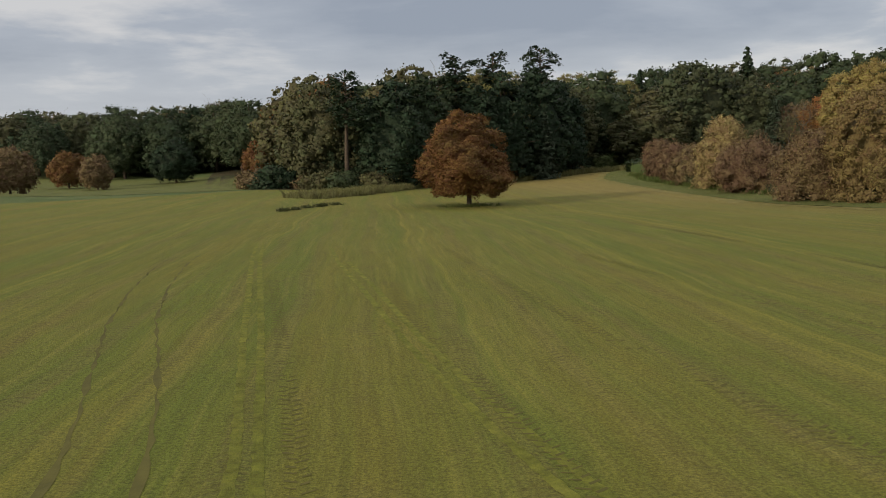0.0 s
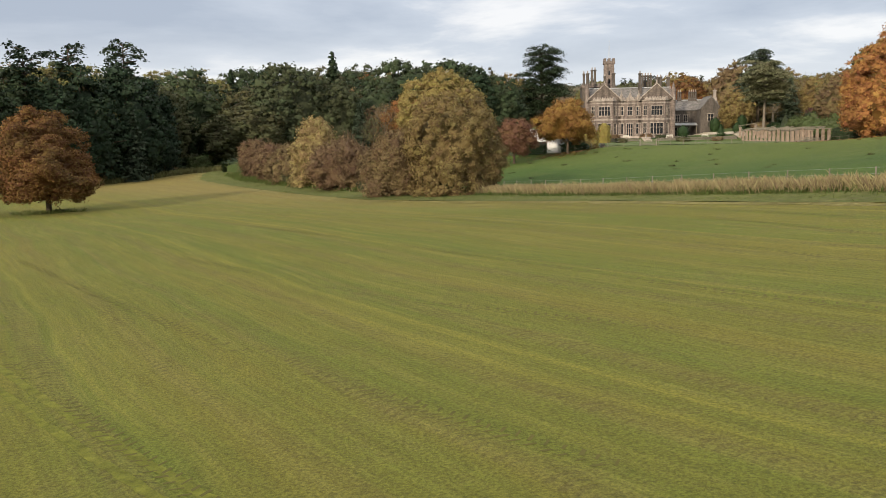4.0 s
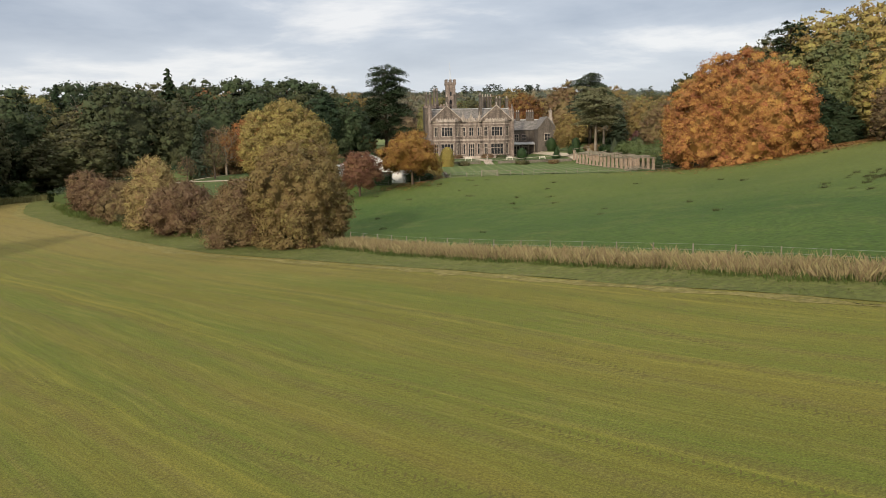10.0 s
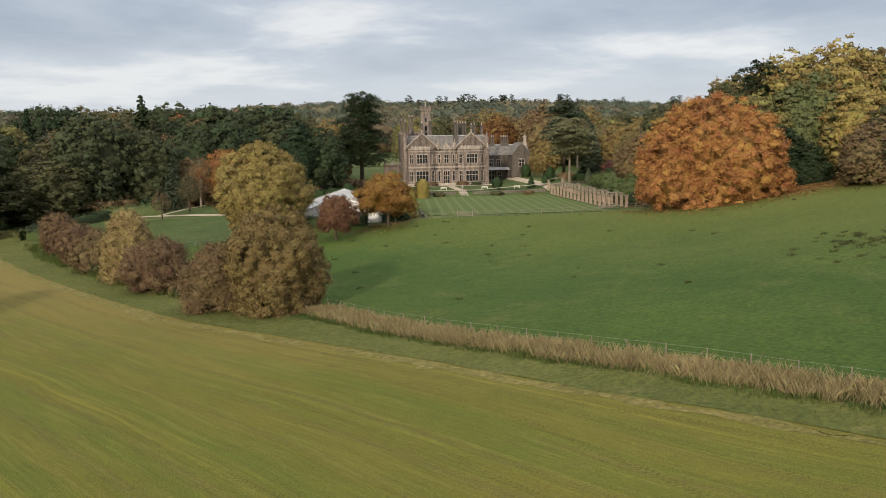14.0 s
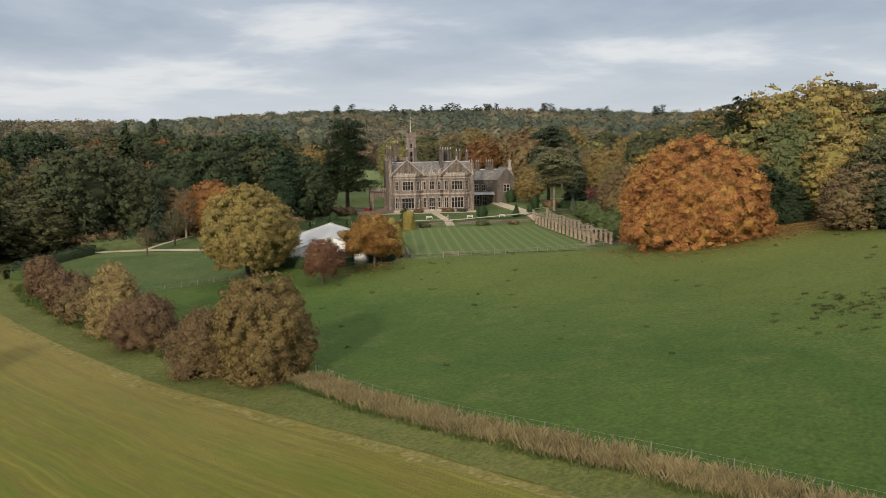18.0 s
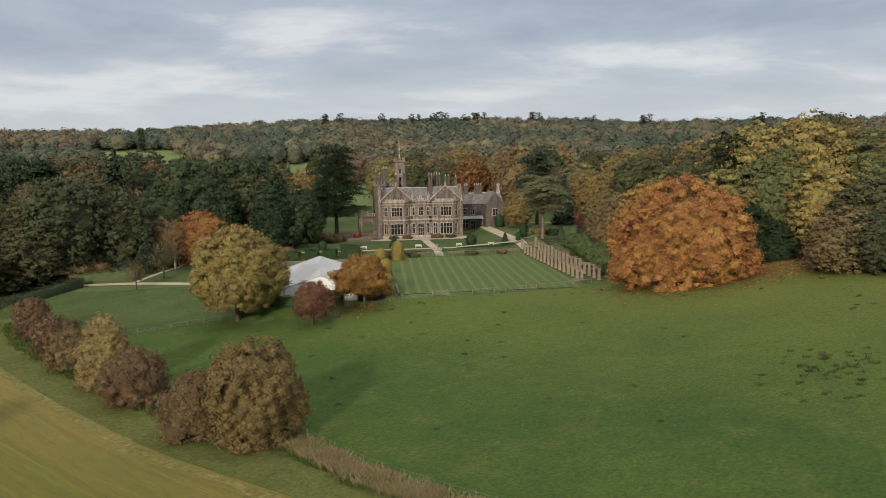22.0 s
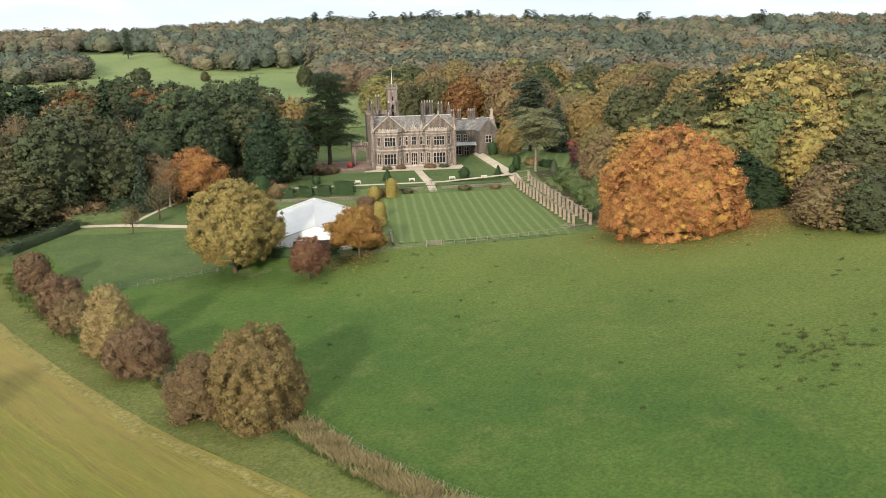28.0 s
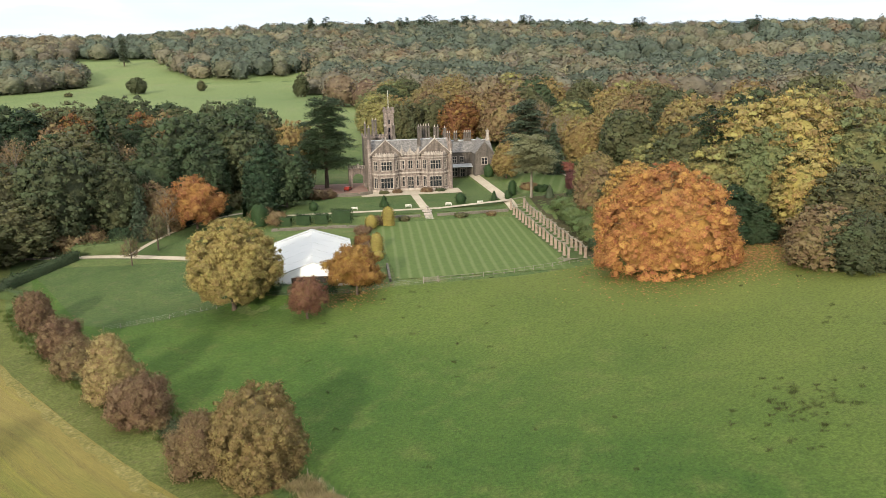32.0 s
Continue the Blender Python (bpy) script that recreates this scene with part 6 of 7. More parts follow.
def shaped_bush(name, s, w, h, r, mat, label, shape="cone", seed=1, category="topiary", leaf=0.3, xy=None):
    """A clipped bush: close leaf sprays over a solid dark core."""
    rng = np.random.default_rng(seed)
    x, y = xy or garden(s, w)
    root = new(name)
    root.matrix_basis = pose(x, y, ground_z(x, y), 0, 0, float(rng.uniform(0, 360)))
    n = int(5.5 * r * h / (leaf * leaf))
    t, a = rng.uniform(0, 1, n), rng.uniform(0, 6.283, n)
    prof = {"cone": lambda t: np.clip(1.0 - t, 0.03, 1) ** 0.75 * np.clip(0.72 + t * 2.2, 0, 1), "round": lambda t: np.sqrt(np.clip(1 - (2 * t * 0.93 - 0.80) ** 2, 0.02, 1)),
            "column": lambda t: np.clip(1 - t ** 4, 0.02, 1) ** 0.5 * (0.85 + 0.15 * t)}[shape]
    lump = 1 + 0.10 * np.sin(3 * a + 5 * t) + 0.07 * np.sin(7 * a - 9 * t)
    R = r * prof(t) * lump
    P = np.stack([R * np.cos(a), R * np.sin(a), t * h], 1)
    D = np.stack([np.cos(a), np.sin(a), 0.25 + 0.8 * t], 1)
    new("foliage", leafy("foliage", sprays(P, D, leaf, rng, 0.5), mat)).parent = root
    tt = np.linspace(0, 0.97, 9)
    V, Q = tube([(0, 0, v * h - 0.1) for v in tt], r * prof(tt) * 0.86, 10)
    new("stem_core", mesh_np("stem_core", V, Q, mat, True)).parent = root
    return tagged(root, label, category)


for s, w, h, r, shape, mat, text in (
        (0, 252.8, 2.9, 1.5, "round", YEW, "rounded clipped yew on the terrace lawn"), (21.7, 253.7, 3.6, 1.7, "cone", YEW, "cone-shaped clipped yew on the terrace lawn"),
        (45.6, 252.6, 3.6, 1.8, "round", YEW, "domed clipped yew on the terrace lawn"), (56.0, 251.2, 3.6, 1.5, "cone", YEW, "pointed clipped yew beside the path"),
        (60.2, 250.0, 2.8, 1.2, "round", YEW, "small clipped yew across the path"), (62.6, 254.0, 4.6, 1.6, "column", YEW, "dark columnar yew by the upper lawn"),
        (63.4, 292.6, 4.6, 2.2, "round", YEW, "large rounded yew near the service wing"), (72, 244.5, 4.2, 1.7, "cone", BLUE_GREEN, "small conical fir by the upper lawn"),
        (86.9, 297.0, 5.5, 1.9, "column", YEW, "tall dark yew behind the upper lawn"), (15.7, 228.4, 3.9, 1.9, "round", GOLDEN_YEW, "clipped golden yew at the lawn's edge"),
        (15.2, 203.0, 4.8, 1.9, "column", GOLDEN_YEW, "tall clipped golden yew beside the lawn"), (14.8, 195.2, 2.2, 1.6, "round", GOLDEN_YEW, "low clipped golden yew"),
        (20.8, 231.2, 5.4, 2.2, "column", GOLDEN_YEW, "big yellow-green clipped holly"), (48.5, 298.5, 2.6, 1.3, "round", YEW, "small yew under the service wing"),
        (-15.5, 239.5, 6.2, 3.2, "column", YEW, "stout dark green drum of yew")):
    shaped_bush("topiary", s, w, h, r, mat, text, shape, int(s * 3 + w))
for s, w, h, r, mat, text in (
        (13.0, 222, 2.6, 2.2, RED_BROWN, "red-leaved shrub in the border"), (12.4, 214, 3.2, 2.4, OAK_RUST, "rust-leaved shrub in the border"), (13.0, 207, 2.6, 2.0, RED_BROWN, "red-leaved shrub in the border"),
        (17.5, 232.5, 3.0, 2.4, RED_BROWN, "brownish red shrub by the steps"), (12.6, 199.5, 2.0, 1.7, BROWN, "brown shrub in the border"),
        (-4, 275, 4.2, 3.4, OLIVE, "green shrub beside the forecourt"), (1.5, 273.4, 3.8, 3.2, RED_BROWN, "red shrub beside the forecourt"), (5.4, 274.4, 3.2, 2.4, RED_BROWN, "red shrub beside the forecourt"),
        (-11, 240, 3.8, 3.6, BROWN, "russet shrub at the hedge end"), (-15, 247, 3.6, 3.2, BROWN, "russet shrub at the hedge end"), (-17, 255, 3.0, 2.8, OLIVE, "green shrub at the lawn's end"),
        (71, 206, 4.4, 4.6, LAUREL, "domed laurel thicket beside the pergola"), (71, 216, 4.6, 5.0, LAUREL, "domed laurel thicket beside the pergola"), (70, 196.5, 4.2, 4.0, LAUREL, "domed laurel thicket beside the pergola"),
        (75, 222, 4.8, 5.2, LAUREL, "pale green laurel mound"), (77, 211, 5.2, 5.0, LAUREL, "domed laurel thicket under the trees"), (72, 228, 4.2, 4.4, LAUREL, "pale green laurel mound"), (79, 231, 4.6, 4.6, GREEN, "dark laurel mound under the trees"),
        (68, 188, 3.6, 2.8, GREEN, "dark laurel at the pergola's end"), (84.5, 259, 7.0, 3.2, PURPLE, "dark purple smoke bush"), (86.5, 250.6, 6.2, 2.6, GOLD, "yellow shrub by the purple bush"), (92.5, 294, 4.6, 3.4, PINK, "pinkish red azalea by the upper lawn"),
        (70, 261, 3.0, 2.6, BROWN, "brown shrub at the cedar's foot"), (73, 257, 2.6, 2.4, YEW, "dark shrub at the cedar's foot"), (26, 236.6, 1.5, 1.6, OLIVE, "low plants spilling over the wall"), (43, 236.9, 1.4, 1.8, OLIVE, "low plants spilling over the wall"), (52, 236.9, 1.3, 1.6, BROWN, "low plants spilling over the wall"),
        (12, 180.0, 3.2, 2.8, GOLD, "yellow-leaved shrub near the marquee"), (9.6, 176.0, 3.0, 2.6, YEW, "dark evergreen shrub beside the marquee"), (28.6, 277.4, 1.6, 1.6, RED_BROWN, "low rose bushes by the house"), (38.4, 277.4, 1.8, 1.9, RED_BROWN, "low rose bushes by the house"), (24, 277.6, 1.3, 1.6, OLIVE, "low plants under the bay"), (43, 277.6, 1.3, 1.6, OLIVE, "low plants under the bay")):
    x, y = garden(s, w)
    rng = np.random.default_rng(int(s * 11 + w))
    root = new("shrub")
    root.matrix_basis = pose(x, y, ground_z(x, y), 0, 0, float(rng.uniform(0, 360)))
    dome = Crown(rng, h, -0.3, r * 1.1, 0.4, 2.0, 0.85)
    new("foliage", leafy("foliage", joined([dome.boughs(rng, 0.3, 0.24, 0.5, rings=3, sides=7), dome.shell(rng, 0.7, 16, 8)]), mat)).parent = root
    new("stem", mesh_np("stem", *joined([limb(rng, (0, 0, -0.2), q, 0.09, 0.03, 0.1, 4) for q in dome.points(*dome.spread(rng, 10), 0.8)]), TWIGS, True)).parent = root
    tagged(root, text, "shrub")


def hedge(name, line, width, high, mat, label, leaf=0.32, seed=3, ragged=0.12):
    """A clipped hedge: a solid core and leaf sprays over its sides and top."""
    rng = np.random.default_rng(seed)
    n = max(6, int(np.hypot(*np.diff(np.asarray(line, float), axis=0).T).sum() / 1.2))
    p = smooth_line(line, n)
    d = np.gradient(p, axis=0)
    d /= np.hypot(d[:, 0], d[:, 1])[:, None]
    side = np.stack([-d[:, 1], d[:, 0]], 1)
    z = height(p[:, 0], p[:, 1])
    root = new(name)
    root.matrix_basis = pose(p[0][0], p[0][1], z[0])
    o = np.array([p[0][0], p[0][1], z[0]])
    prof = [(-0.46, -0.2), (-0.46, 0.85), (-0.3, 0.93), (0.3, 0.93), (0.46, 0.85), (0.46, -0.2)]
    V = np.array([[*(p[i] + side[i] * u * width), z[i] + v * high] for i in range(n) for u, v in prof]) - o
    new("core", mesh_np("core", V, grid_quads(n, 6), mat, True)).parent = root
    total = n * 1.2
    k = int(1.35 * total * (2 * high + width) / (leaf * leaf))
    i = rng.integers(0, n, k)
    f = rng.uniform(-0.5, 0.5, k)
    which = rng.uniform(0, 2 * high + width, k)
    u = np.where(which < high, -0.5, np.where(which < 2 * high, 0.5, rng.uniform(-0.5, 0.5, k)))
    v = np.where(which < 2 * high, rng.uniform(0, 1, k), 1.0)
    P = np.concatenate([p[i] + d[i] * (f * total / n)[:, None] + side[i] * (u * width)[:, None], (z[i] + v * high)[:, None]], 1) - o + rng.normal(0, ragged, (k, 3))
    D = np.concatenate([side[i] * np.where(v < 1, np.sign(u), 0)[:, None], np.where(v < 1, 0.3, 1.0)[:, None]], 1)
    new("foliage", leafy("foliage", sprays(P, D, leaf, rng, 0.5), mat)).parent = root
    return tagged(root, label, "hedge")


for s0, s1, h in ((-10.5, -6.6, 2.5), (-4.8, -1.2, 2.6), (0.4, 3.8, 2.6), (5.4, 10.4, 3.6)):
    hedge("yew_hedge_block", [garden(s0, 238.5), garden(s1, 237.5)], 2.4, h, YEW, "clipped dark yew block in a castellated row", seed=int(s0 + 20))
hedge("yew_hedge", [(122, 226), (134, 232.5), (146, 239), (157, 245.5)], 3.0, 4.2, YEW, "long tall clipped dark yew hedge", seed=5)
hedge("laurel_hedge", [(46, 205), (50.5, 212.5), (60, 217), (69.5, 222.5)], 2.6, 2.4, GREEN, "low dark hedge round the paddock", seed=6, ragged=0.3)
hedge("laurel_hedge", [(71, 228), (77, 222), (83, 217.5)], 3.0, 2.6, LAUREL, "pale green laurel hedge below the wood", seed=7, ragged=0.4)
hedge("beech_hedge", [(48.5, 190), (49.5, 200), (47, 206)], 2.0, 2.0, LAUREL, "low green hedge at the paddock corner", seed=8, ragged=0.3)
hedge("dark_hedge", [garden(-11.5, 176), garden(-7, 174.4), garden(-2, 173.8), garden(3.5, 173.2)], 1.8, 1.9, YEW, "low dark hedge in front of the marquee", seed=9, ragged=0.25)
hedge("lawn_hedge", [garden(-6, 272), garden(-14, 268), garden(-20, 262)], 3.0, 2.6, GREEN, "dark hedge beside the west lawn", seed=10, ragged=0.3)

# marquee
def build_marquee():
    x, y = garden(-0.8, 177.0)
    z = ground_z(x, y)
    tent = new("marquee")
    tent.matrix_basis = pose(x, y, z - 0.1, 0, 0, HOUSE_TURN)
    tagged(tent, "large white frame marquee with a pitched canvas roof", "marquee")
    W, L, E, R = 9.6, 34.0, 2.5, 5.6
    for side, name in ((-1, "roof_panel"), (1, "roof_panel")):
        for k in range(5):
            y0, y1 = k * L / 5, (k + 1) * L / 5
            bm = bmesh.new()
            n = 6
            rows = []
            for i in range(n + 1):
                t = i / n
                sag = -0.10 * math.sin(math.pi * t)
                rows.append([bm.verts.new((side * W * (1 - t), yy, E + (R - E) * t + sag + dip)) for yy, dip in ((y0 + 0.02, 0), ((y0 + y1) / 2, -0.05), (y1 - 0.02, 0))])
            for a, b in zip(rows, rows[1:]):
                for j in range(2):
                    bm.faces.new((a[j], a[j + 1], b[j + 1], b[j]))
            bmesh.ops.solidify(bm, geom=bm.faces[:], thickness=0.04)
            part(name, bm, CANVAS, tent, smooth=False)
    for y0, lab in ((0.0, "front_gable"), (L - 0.06, "rear_gable")):
        bm = bmesh.new()
        prism(bm, [(-W, E), (W, E), (0, R - 0.05)], 0.06, Matrix.Translation((0, y0, 0)))
        part(lab, bm, CANVAS, tent)
        bm = bmesh.new()
        for side in (-1, 1):
            m = Matrix.Translation((0, y0 - 0.12 if y0 == 0 else y0 - 0.6, 0))
            n = Vector((-(R - E), 0, -W * side)).normalized()
            prism(bm, [(side * (W + 0.1), E - 0.05), (0, R), (0, R + 0.16), (side * (W + 0.1), E + 0.12)], 0.14 if y0 == 0 else 1.6, m)
        part("edge_trim", bm, GREY_CANVAS, tent, "grey canvas edging of the gable")
    for side in (-1, 1):
        for k in range(5):
            y0, y1 = k * L / 5, (k + 1) * L / 5
            box("wall_panel", tent, CANVAS, side * W - 0.03, side * W + 0.03, y0 + 0.1, y1 - 0.1, 0, E)
        for k in range(6):
            box("post", tent, PALE_WOOD, side * W - 0.08, side * W + 0.08, k * L / 5 - 0.08, k * L / 5 + 0.08, 0, E, None, 0.02)
    for k in range(4):
        x0 = -W + k * W / 2
        # the two middle panels are dark sheets for shade in the open front
        box("wall_panel", tent, INNER_SHADE if k in (1, 2) else CANVAS, x0 + 0.08, x0 + W / 2 - 0.08, 0, 0.06, 0, E)


build_marquee()


def build_bench(s, w):
    x, y = garden(s, w)
    b = new("garden_bench")
    b.matrix_basis = pose(x, y, ground_z(x, y) + 0.05, 0, 0, HOUSE_TURN)
    for k in range(4):
        box("seat_slat", b, PALE_WOOD, -0.9, 0.9, -0.28 + k * 0.14, -0.17 + k * 0.14, 0.42, 0.46)
    for k in range(3):
        box("back_slat", b, PALE_WOOD, -0.9, 0.9, 0.27, 0.31, 0.56 + k * 0.15, 0.66 + k * 0.15)
    for px in (-0.86, 0.86):
        box("front_leg", b, PALE_WOOD, px - 0.04, px + 0.04, -0.28, -0.2, 0, 0.62)
        box("back_leg", b, PALE_WOOD, px - 0.04, px + 0.04, 0.26, 0.33, 0, 0.98)
        box("armrest", b, PALE_WOOD, px - 0.05, px + 0.05, -0.3, 0.3, 0.62, 0.67)
    return tagged(b, "pale wooden garden bench on the terrace lawn", "bench", "terrace benches")


for s in (12.3, 28.9, 41.4, 51.4):
    build_bench(s, 250.4)


def turned(bm, profile, segments=12):
    """A turned shape from rows of radius and height."""
    rings = []
    for r, z in profile:
        rings.append([bm.verts.new((r * math.cos(t), r * math.sin(t), z)) for t in np.linspace(0, 2 * math.pi, segments, endpoint=False)])
    for a, b in zip(rings, rings[1:]):
        for i in range(segments):
            j = (i + 1) % segments
            bm.faces.new((a[i], a[j], b[j], b[i]))
    bm.faces.new(rings[0][::-1])
    bm.faces.new(rings[-1])


fx, fy = garden(33.6, 243.0)
urn = new("stone_fountain")
urn.matrix_basis = pose(fx, fy, ground_z(fx, fy))
bm = bmesh.new()
turned(bm, [(1.5, 0), (1.5, 0.35), (1.35, 0.45), (1.25, 0.45), (1.2, 0.25)], 16)
part("basin", bm, DRESSED, urn)
bm = bmesh.new()
turned(bm, [(0.4, 0.2), (0.22, 0.5), (0.2, 1.1), (0.5, 1.3), (0.62, 1.5), (0.5, 1.5), (0.15, 1.4), (0.12, 1.8), (0.02, 2.0)])
part("pedestal", bm, DRESSED, urn)
tagged(urn, "small round pale stone fountain on the terrace", "fountain")

# steps between lawn and terrace
st = new("garden_steps")
sx, sy = garden(33.5, 236.6)
st.matrix_basis = pose(sx, sy, 5.15, 0, 0, HOUSE_TURN)
for k in range(6):
    box("step", st, DRESSED, -1.2, 1.2, k * 0.8, k * 0.8 + 0.82, -0.3, 0.16 + k * 0.17, None, 0.02)
tagged(st, "pale stone garden steps up the bank", "steps")


def build_pergola():
    root = new("pergola")
    x, y = garden(58.5, 182.4)
    root.matrix_basis = pose(x, y, 0, 0, 0, HOUSE_TURN)
    tagged(root, "long rustic pergola with two rows of pinkish stone pillars", "pergola")
    rng = random.Random(4)
    n, pitch, tops = 17, 3.55, {}
    for row, px in ((0, 0.0), (1, 4.1)):
        for k in range(n):
            gx, gy = garden(58.5 + px, 182.4 + k * pitch)
            g = ground_z(gx, gy)
            h = 2.85 + rng.uniform(-0.12, 0.12)
            # one stacked shaft of rough blocks on a base, under a cap
            prof = [(0.36, -0.3), (0.36, 0.3), (0.27, 0.32)]
            z = 0.32
            while z < h - 0.5:
                d = rng.uniform(0.23, 0.29)
                prof += [(d, z + 0.02), (d, z + 0.38), (0.225, z + 0.40)]
                z += 0.40
            prof += [(0.36, z + 0.04), (0.36, z + 0.2)]
            bm = bmesh.new()
            rings = [[bm.verts.new((px + r * sx, k * pitch + r * sy, g + zz)) for sx, sy in ((-1, -1), (1, -1), (1, 1), (-1, 1))] for r, zz in prof]
            for a, b in zip(rings, rings[1:]):
                for i in range(4):
                    bm.faces.new((a[i], a[(i + 1) % 4], b[(i + 1) % 4], b[i]))
            bm.faces.new(rings[0][::-1])
            bm.faces.new(rings[-1])
            tops[row, k] = g + z + 0.2
            part("pillar", bm, PILLAR_STONE, root)
    for row, px in ((0, 0.0), (1, 4.1)):
        for k in range(n - 1):
            bm = bmesh.new()
            a, b = Vector((px, k * pitch - 0.2, tops[row, k] + 0.08)), Vector((px, (k + 1) * pitch + 0.2, tops[row, k + 1] + 0.08))
            d = b - a
            m = Matrix.Translation(a) @ Matrix.Rotation(math.atan2(d.z, d.y), 4, "X")
            add_box(bm, -0.09, 0.09, 0, d.length, -0.08, 0.1, m, 0.02)
            part("beam", bm, TIMBER, root)
    for k in range(n):
        bm = bmesh.new()
        z0, z1 = tops[0, k] + 0.2, tops[1, k] + 0.2
        m = Matrix.Translation((-0.5, k * pitch, z0 + 0.06)) @ Matrix.Rotation(-math.atan2(z1 - z0, 4.1), 4, "Y")
        add_box(bm, 0, 5.1, -0.08, 0.08, -0.06, 0.1, m, 0.02)
        part("cross_beam", bm, TIMBER, root)


PILLAR_STONE = plain_material("pinkish_pillar_stone", (0.20, 0.145, 0.115), (0.38, 0.295, 0.235), 2.5, 0.9, 0.5)
build_pergola()
garden_sheet("pergola_walk", 57.9, 63.2, 181.5, 240, 0.07, GARDEN, 40, 4, label="grassy walk under the pergola", category="path")
# fallen branches at the pergola's end
pile = new("brushwood_pile")
px, py = garden(57.4, 180.6)
pile.matrix_basis = pose(px, py, ground_z(px, py), 0, 0, HOUSE_TURN)
for k in range(9):
    rng = np.random.default_rng(k)
    bmv = limb(rng, (rng.uniform(-2.5, 0), rng.uniform(-2, 2), 0.05), (rng.uniform(0, 2.5), rng.uniform(-1.5, 2), rng.uniform(0.2, 1.2)), 0.09, 0.04, 0.05, 4)
    new("branch", mesh_np("branch", *bmv, TIMBER, True)).parent = pile
tagged(pile, "pile of pale cut branches by the pergola", "brushwood")

# parked car by the loggia
def build_car():
    x, y = garden(12.2, 287.0)
    c = new("parked_car")
    c.matrix_basis = pose(x, y, ground_z(x, y) + 0.1, 0, 0, HOUSE_TURN + 70)
    bm = bmesh.new()
    prism(bm, [(-2.0, 0.35), (2.0, 0.35), (2.05, 0.75), (1.9, 0.9), (1.0, 0.98), (0.4, 1.45), (-1.1, 1.47), (-1.8, 1.0), (-2.05, 0.9)], 1.7, Matrix.Translation((0, -0.85, 0)))
    bmesh.ops.bevel(bm, geom=bm.edges[:], offset=0.06, segments=2, affect="EDGES")
    part("body", bm, RED_PAINT, c, "dark red bodywork")
    box("side_window", c, GLASS, -1.2, 0.45, -0.87, 0.87, 1.02, 1.36)
    bm = bmesh.new()
    slab(bm, [(0.5, -0.7, 1.42), (0.5, 0.7, 1.42), (1.02, 0.72, 1.0), (1.02, -0.72, 1.0)], 0.05)
    part("windscreen", bm, GLASS, c)
    for wx in (-1.25, 1.25):
        for wy in (-0.8, 0.8):
            bm = bmesh.new()
            bmesh.ops.create_cone(bm, cap_ends=True, segments=16, radius1=0.32, radius2=0.32, depth=0.2, matrix=Matrix.Translation((wx, wy, 0.32)) @ Matrix.Rotation(radians(90), 4, "X"))
            w = part("tyre", bm, RUBBER, c)
            bm = bmesh.new()
            bmesh.ops.create_cone(bm, cap_ends=True, segments=12, radius1=0.19, radius2=0.19, depth=0.22, matrix=Matrix.Translation((wx, wy, 0.32)) @ Matrix.Rotation(radians(90), 4, "X"))
            part("rim", bm, WIRE, w)
    tagged(c, "small dark red car parked on the forecourt", "car")


build_car()

# ---- fences, rough grass and small growth ----


def wire_fence(name, line, gap, high, label, wires=3, rails=False):
    """Posts with wires, or with rails, along a line over the land."""
    p = np.asarray(line, float)
    n = max(2, int(np.hypot(*np.diff(p, axis=0).T).sum() / gap) + 1)
    p = resample(p, n)
    root = new(name)
    root.matrix_basis = pose(p[0][0], p[0][1], 0)
    rng = random.Random(n)
    tops = []
    for x, y in p:
        g = ground_z(x, y)
        bm = bmesh.new()
        bmesh.ops.create_cone(bm, cap_ends=True, segments=7, radius1=0.055, radius2=0.05, depth=high + 0.4,
                              matrix=Matrix.Translation((x - p[0][0], y - p[0][1], g + high / 2 - 0.2)) @ Matrix.Rotation(rng.gauss(0, 0.04), 4, "X") @ Matrix.Rotation(rng.gauss(0, 0.04), 4, "Y"))
        part("post", bm, TIMBER, root)
        tops.append(Vector((x - p[0][0], y - p[0][1], g)))
    for k in range(wires):
        z = high * (0.35 + 0.6 * k / max(1, wires - 1))
        V, Q = tube([(v.x, v.y, v.z + z) for v in tops], [0.028 if rails else 0.006] * len(tops), 4)
        new("rail" if rails else "wire", mesh_np("wire", V, Q, TIMBER if rails else WIRE)).parent = root
    return tagged(root, label, "fence")


wire_fence("pasture_fence", FENCE, 3.3, 1.4, "wire stock fence on weathered wooden posts")
wire_fence("paddock_fence", [(55, 164.6), (71.2, 159.8), (84, 155), (90, 147), (98, 139.6), (105, 134.5), (111, 130.5)], 3.2, 1.15, "wire fence between paddock and pasture")
wire_fence("lawn_fence", [garden(26, 170.8), garden(33.2, 171.4), garden(44, 173.6), garden(54, 176.6), garden(62, 180.0), garden(66.5, 182)], 2.4, 1.05, "low wooden rail fence below the lawn", 2, True)
wire_fence("slope_fence", [garden(66.5, 182), (159, 108), (168, 100), (176, 92)], 3.0, 1.15, "post and wire fence climbing to the wood", 3)
gx, gy = garden(24.0, 170.7)
gate = new("field_gate")
gate.matrix_basis = pose(gx, gy, ground_z(gx, gy), 0, 0, HOUSE_TURN)
for px in (-1.6, 1.6):
    box("gate_post", gate, TIMBER, px - 0.1, px + 0.1, -0.25, -0.05, -0.2, 1.35, None, 0.02)
for k in range(5):
    box("bar", gate, TIMBER, -1.5, 1.5, -0.19, -0.13, 0.2 + k * 0.22, 0.28 + k * 0.22)
tagged(gate, "five-barred wooden gate in the lawn fence", "gate")


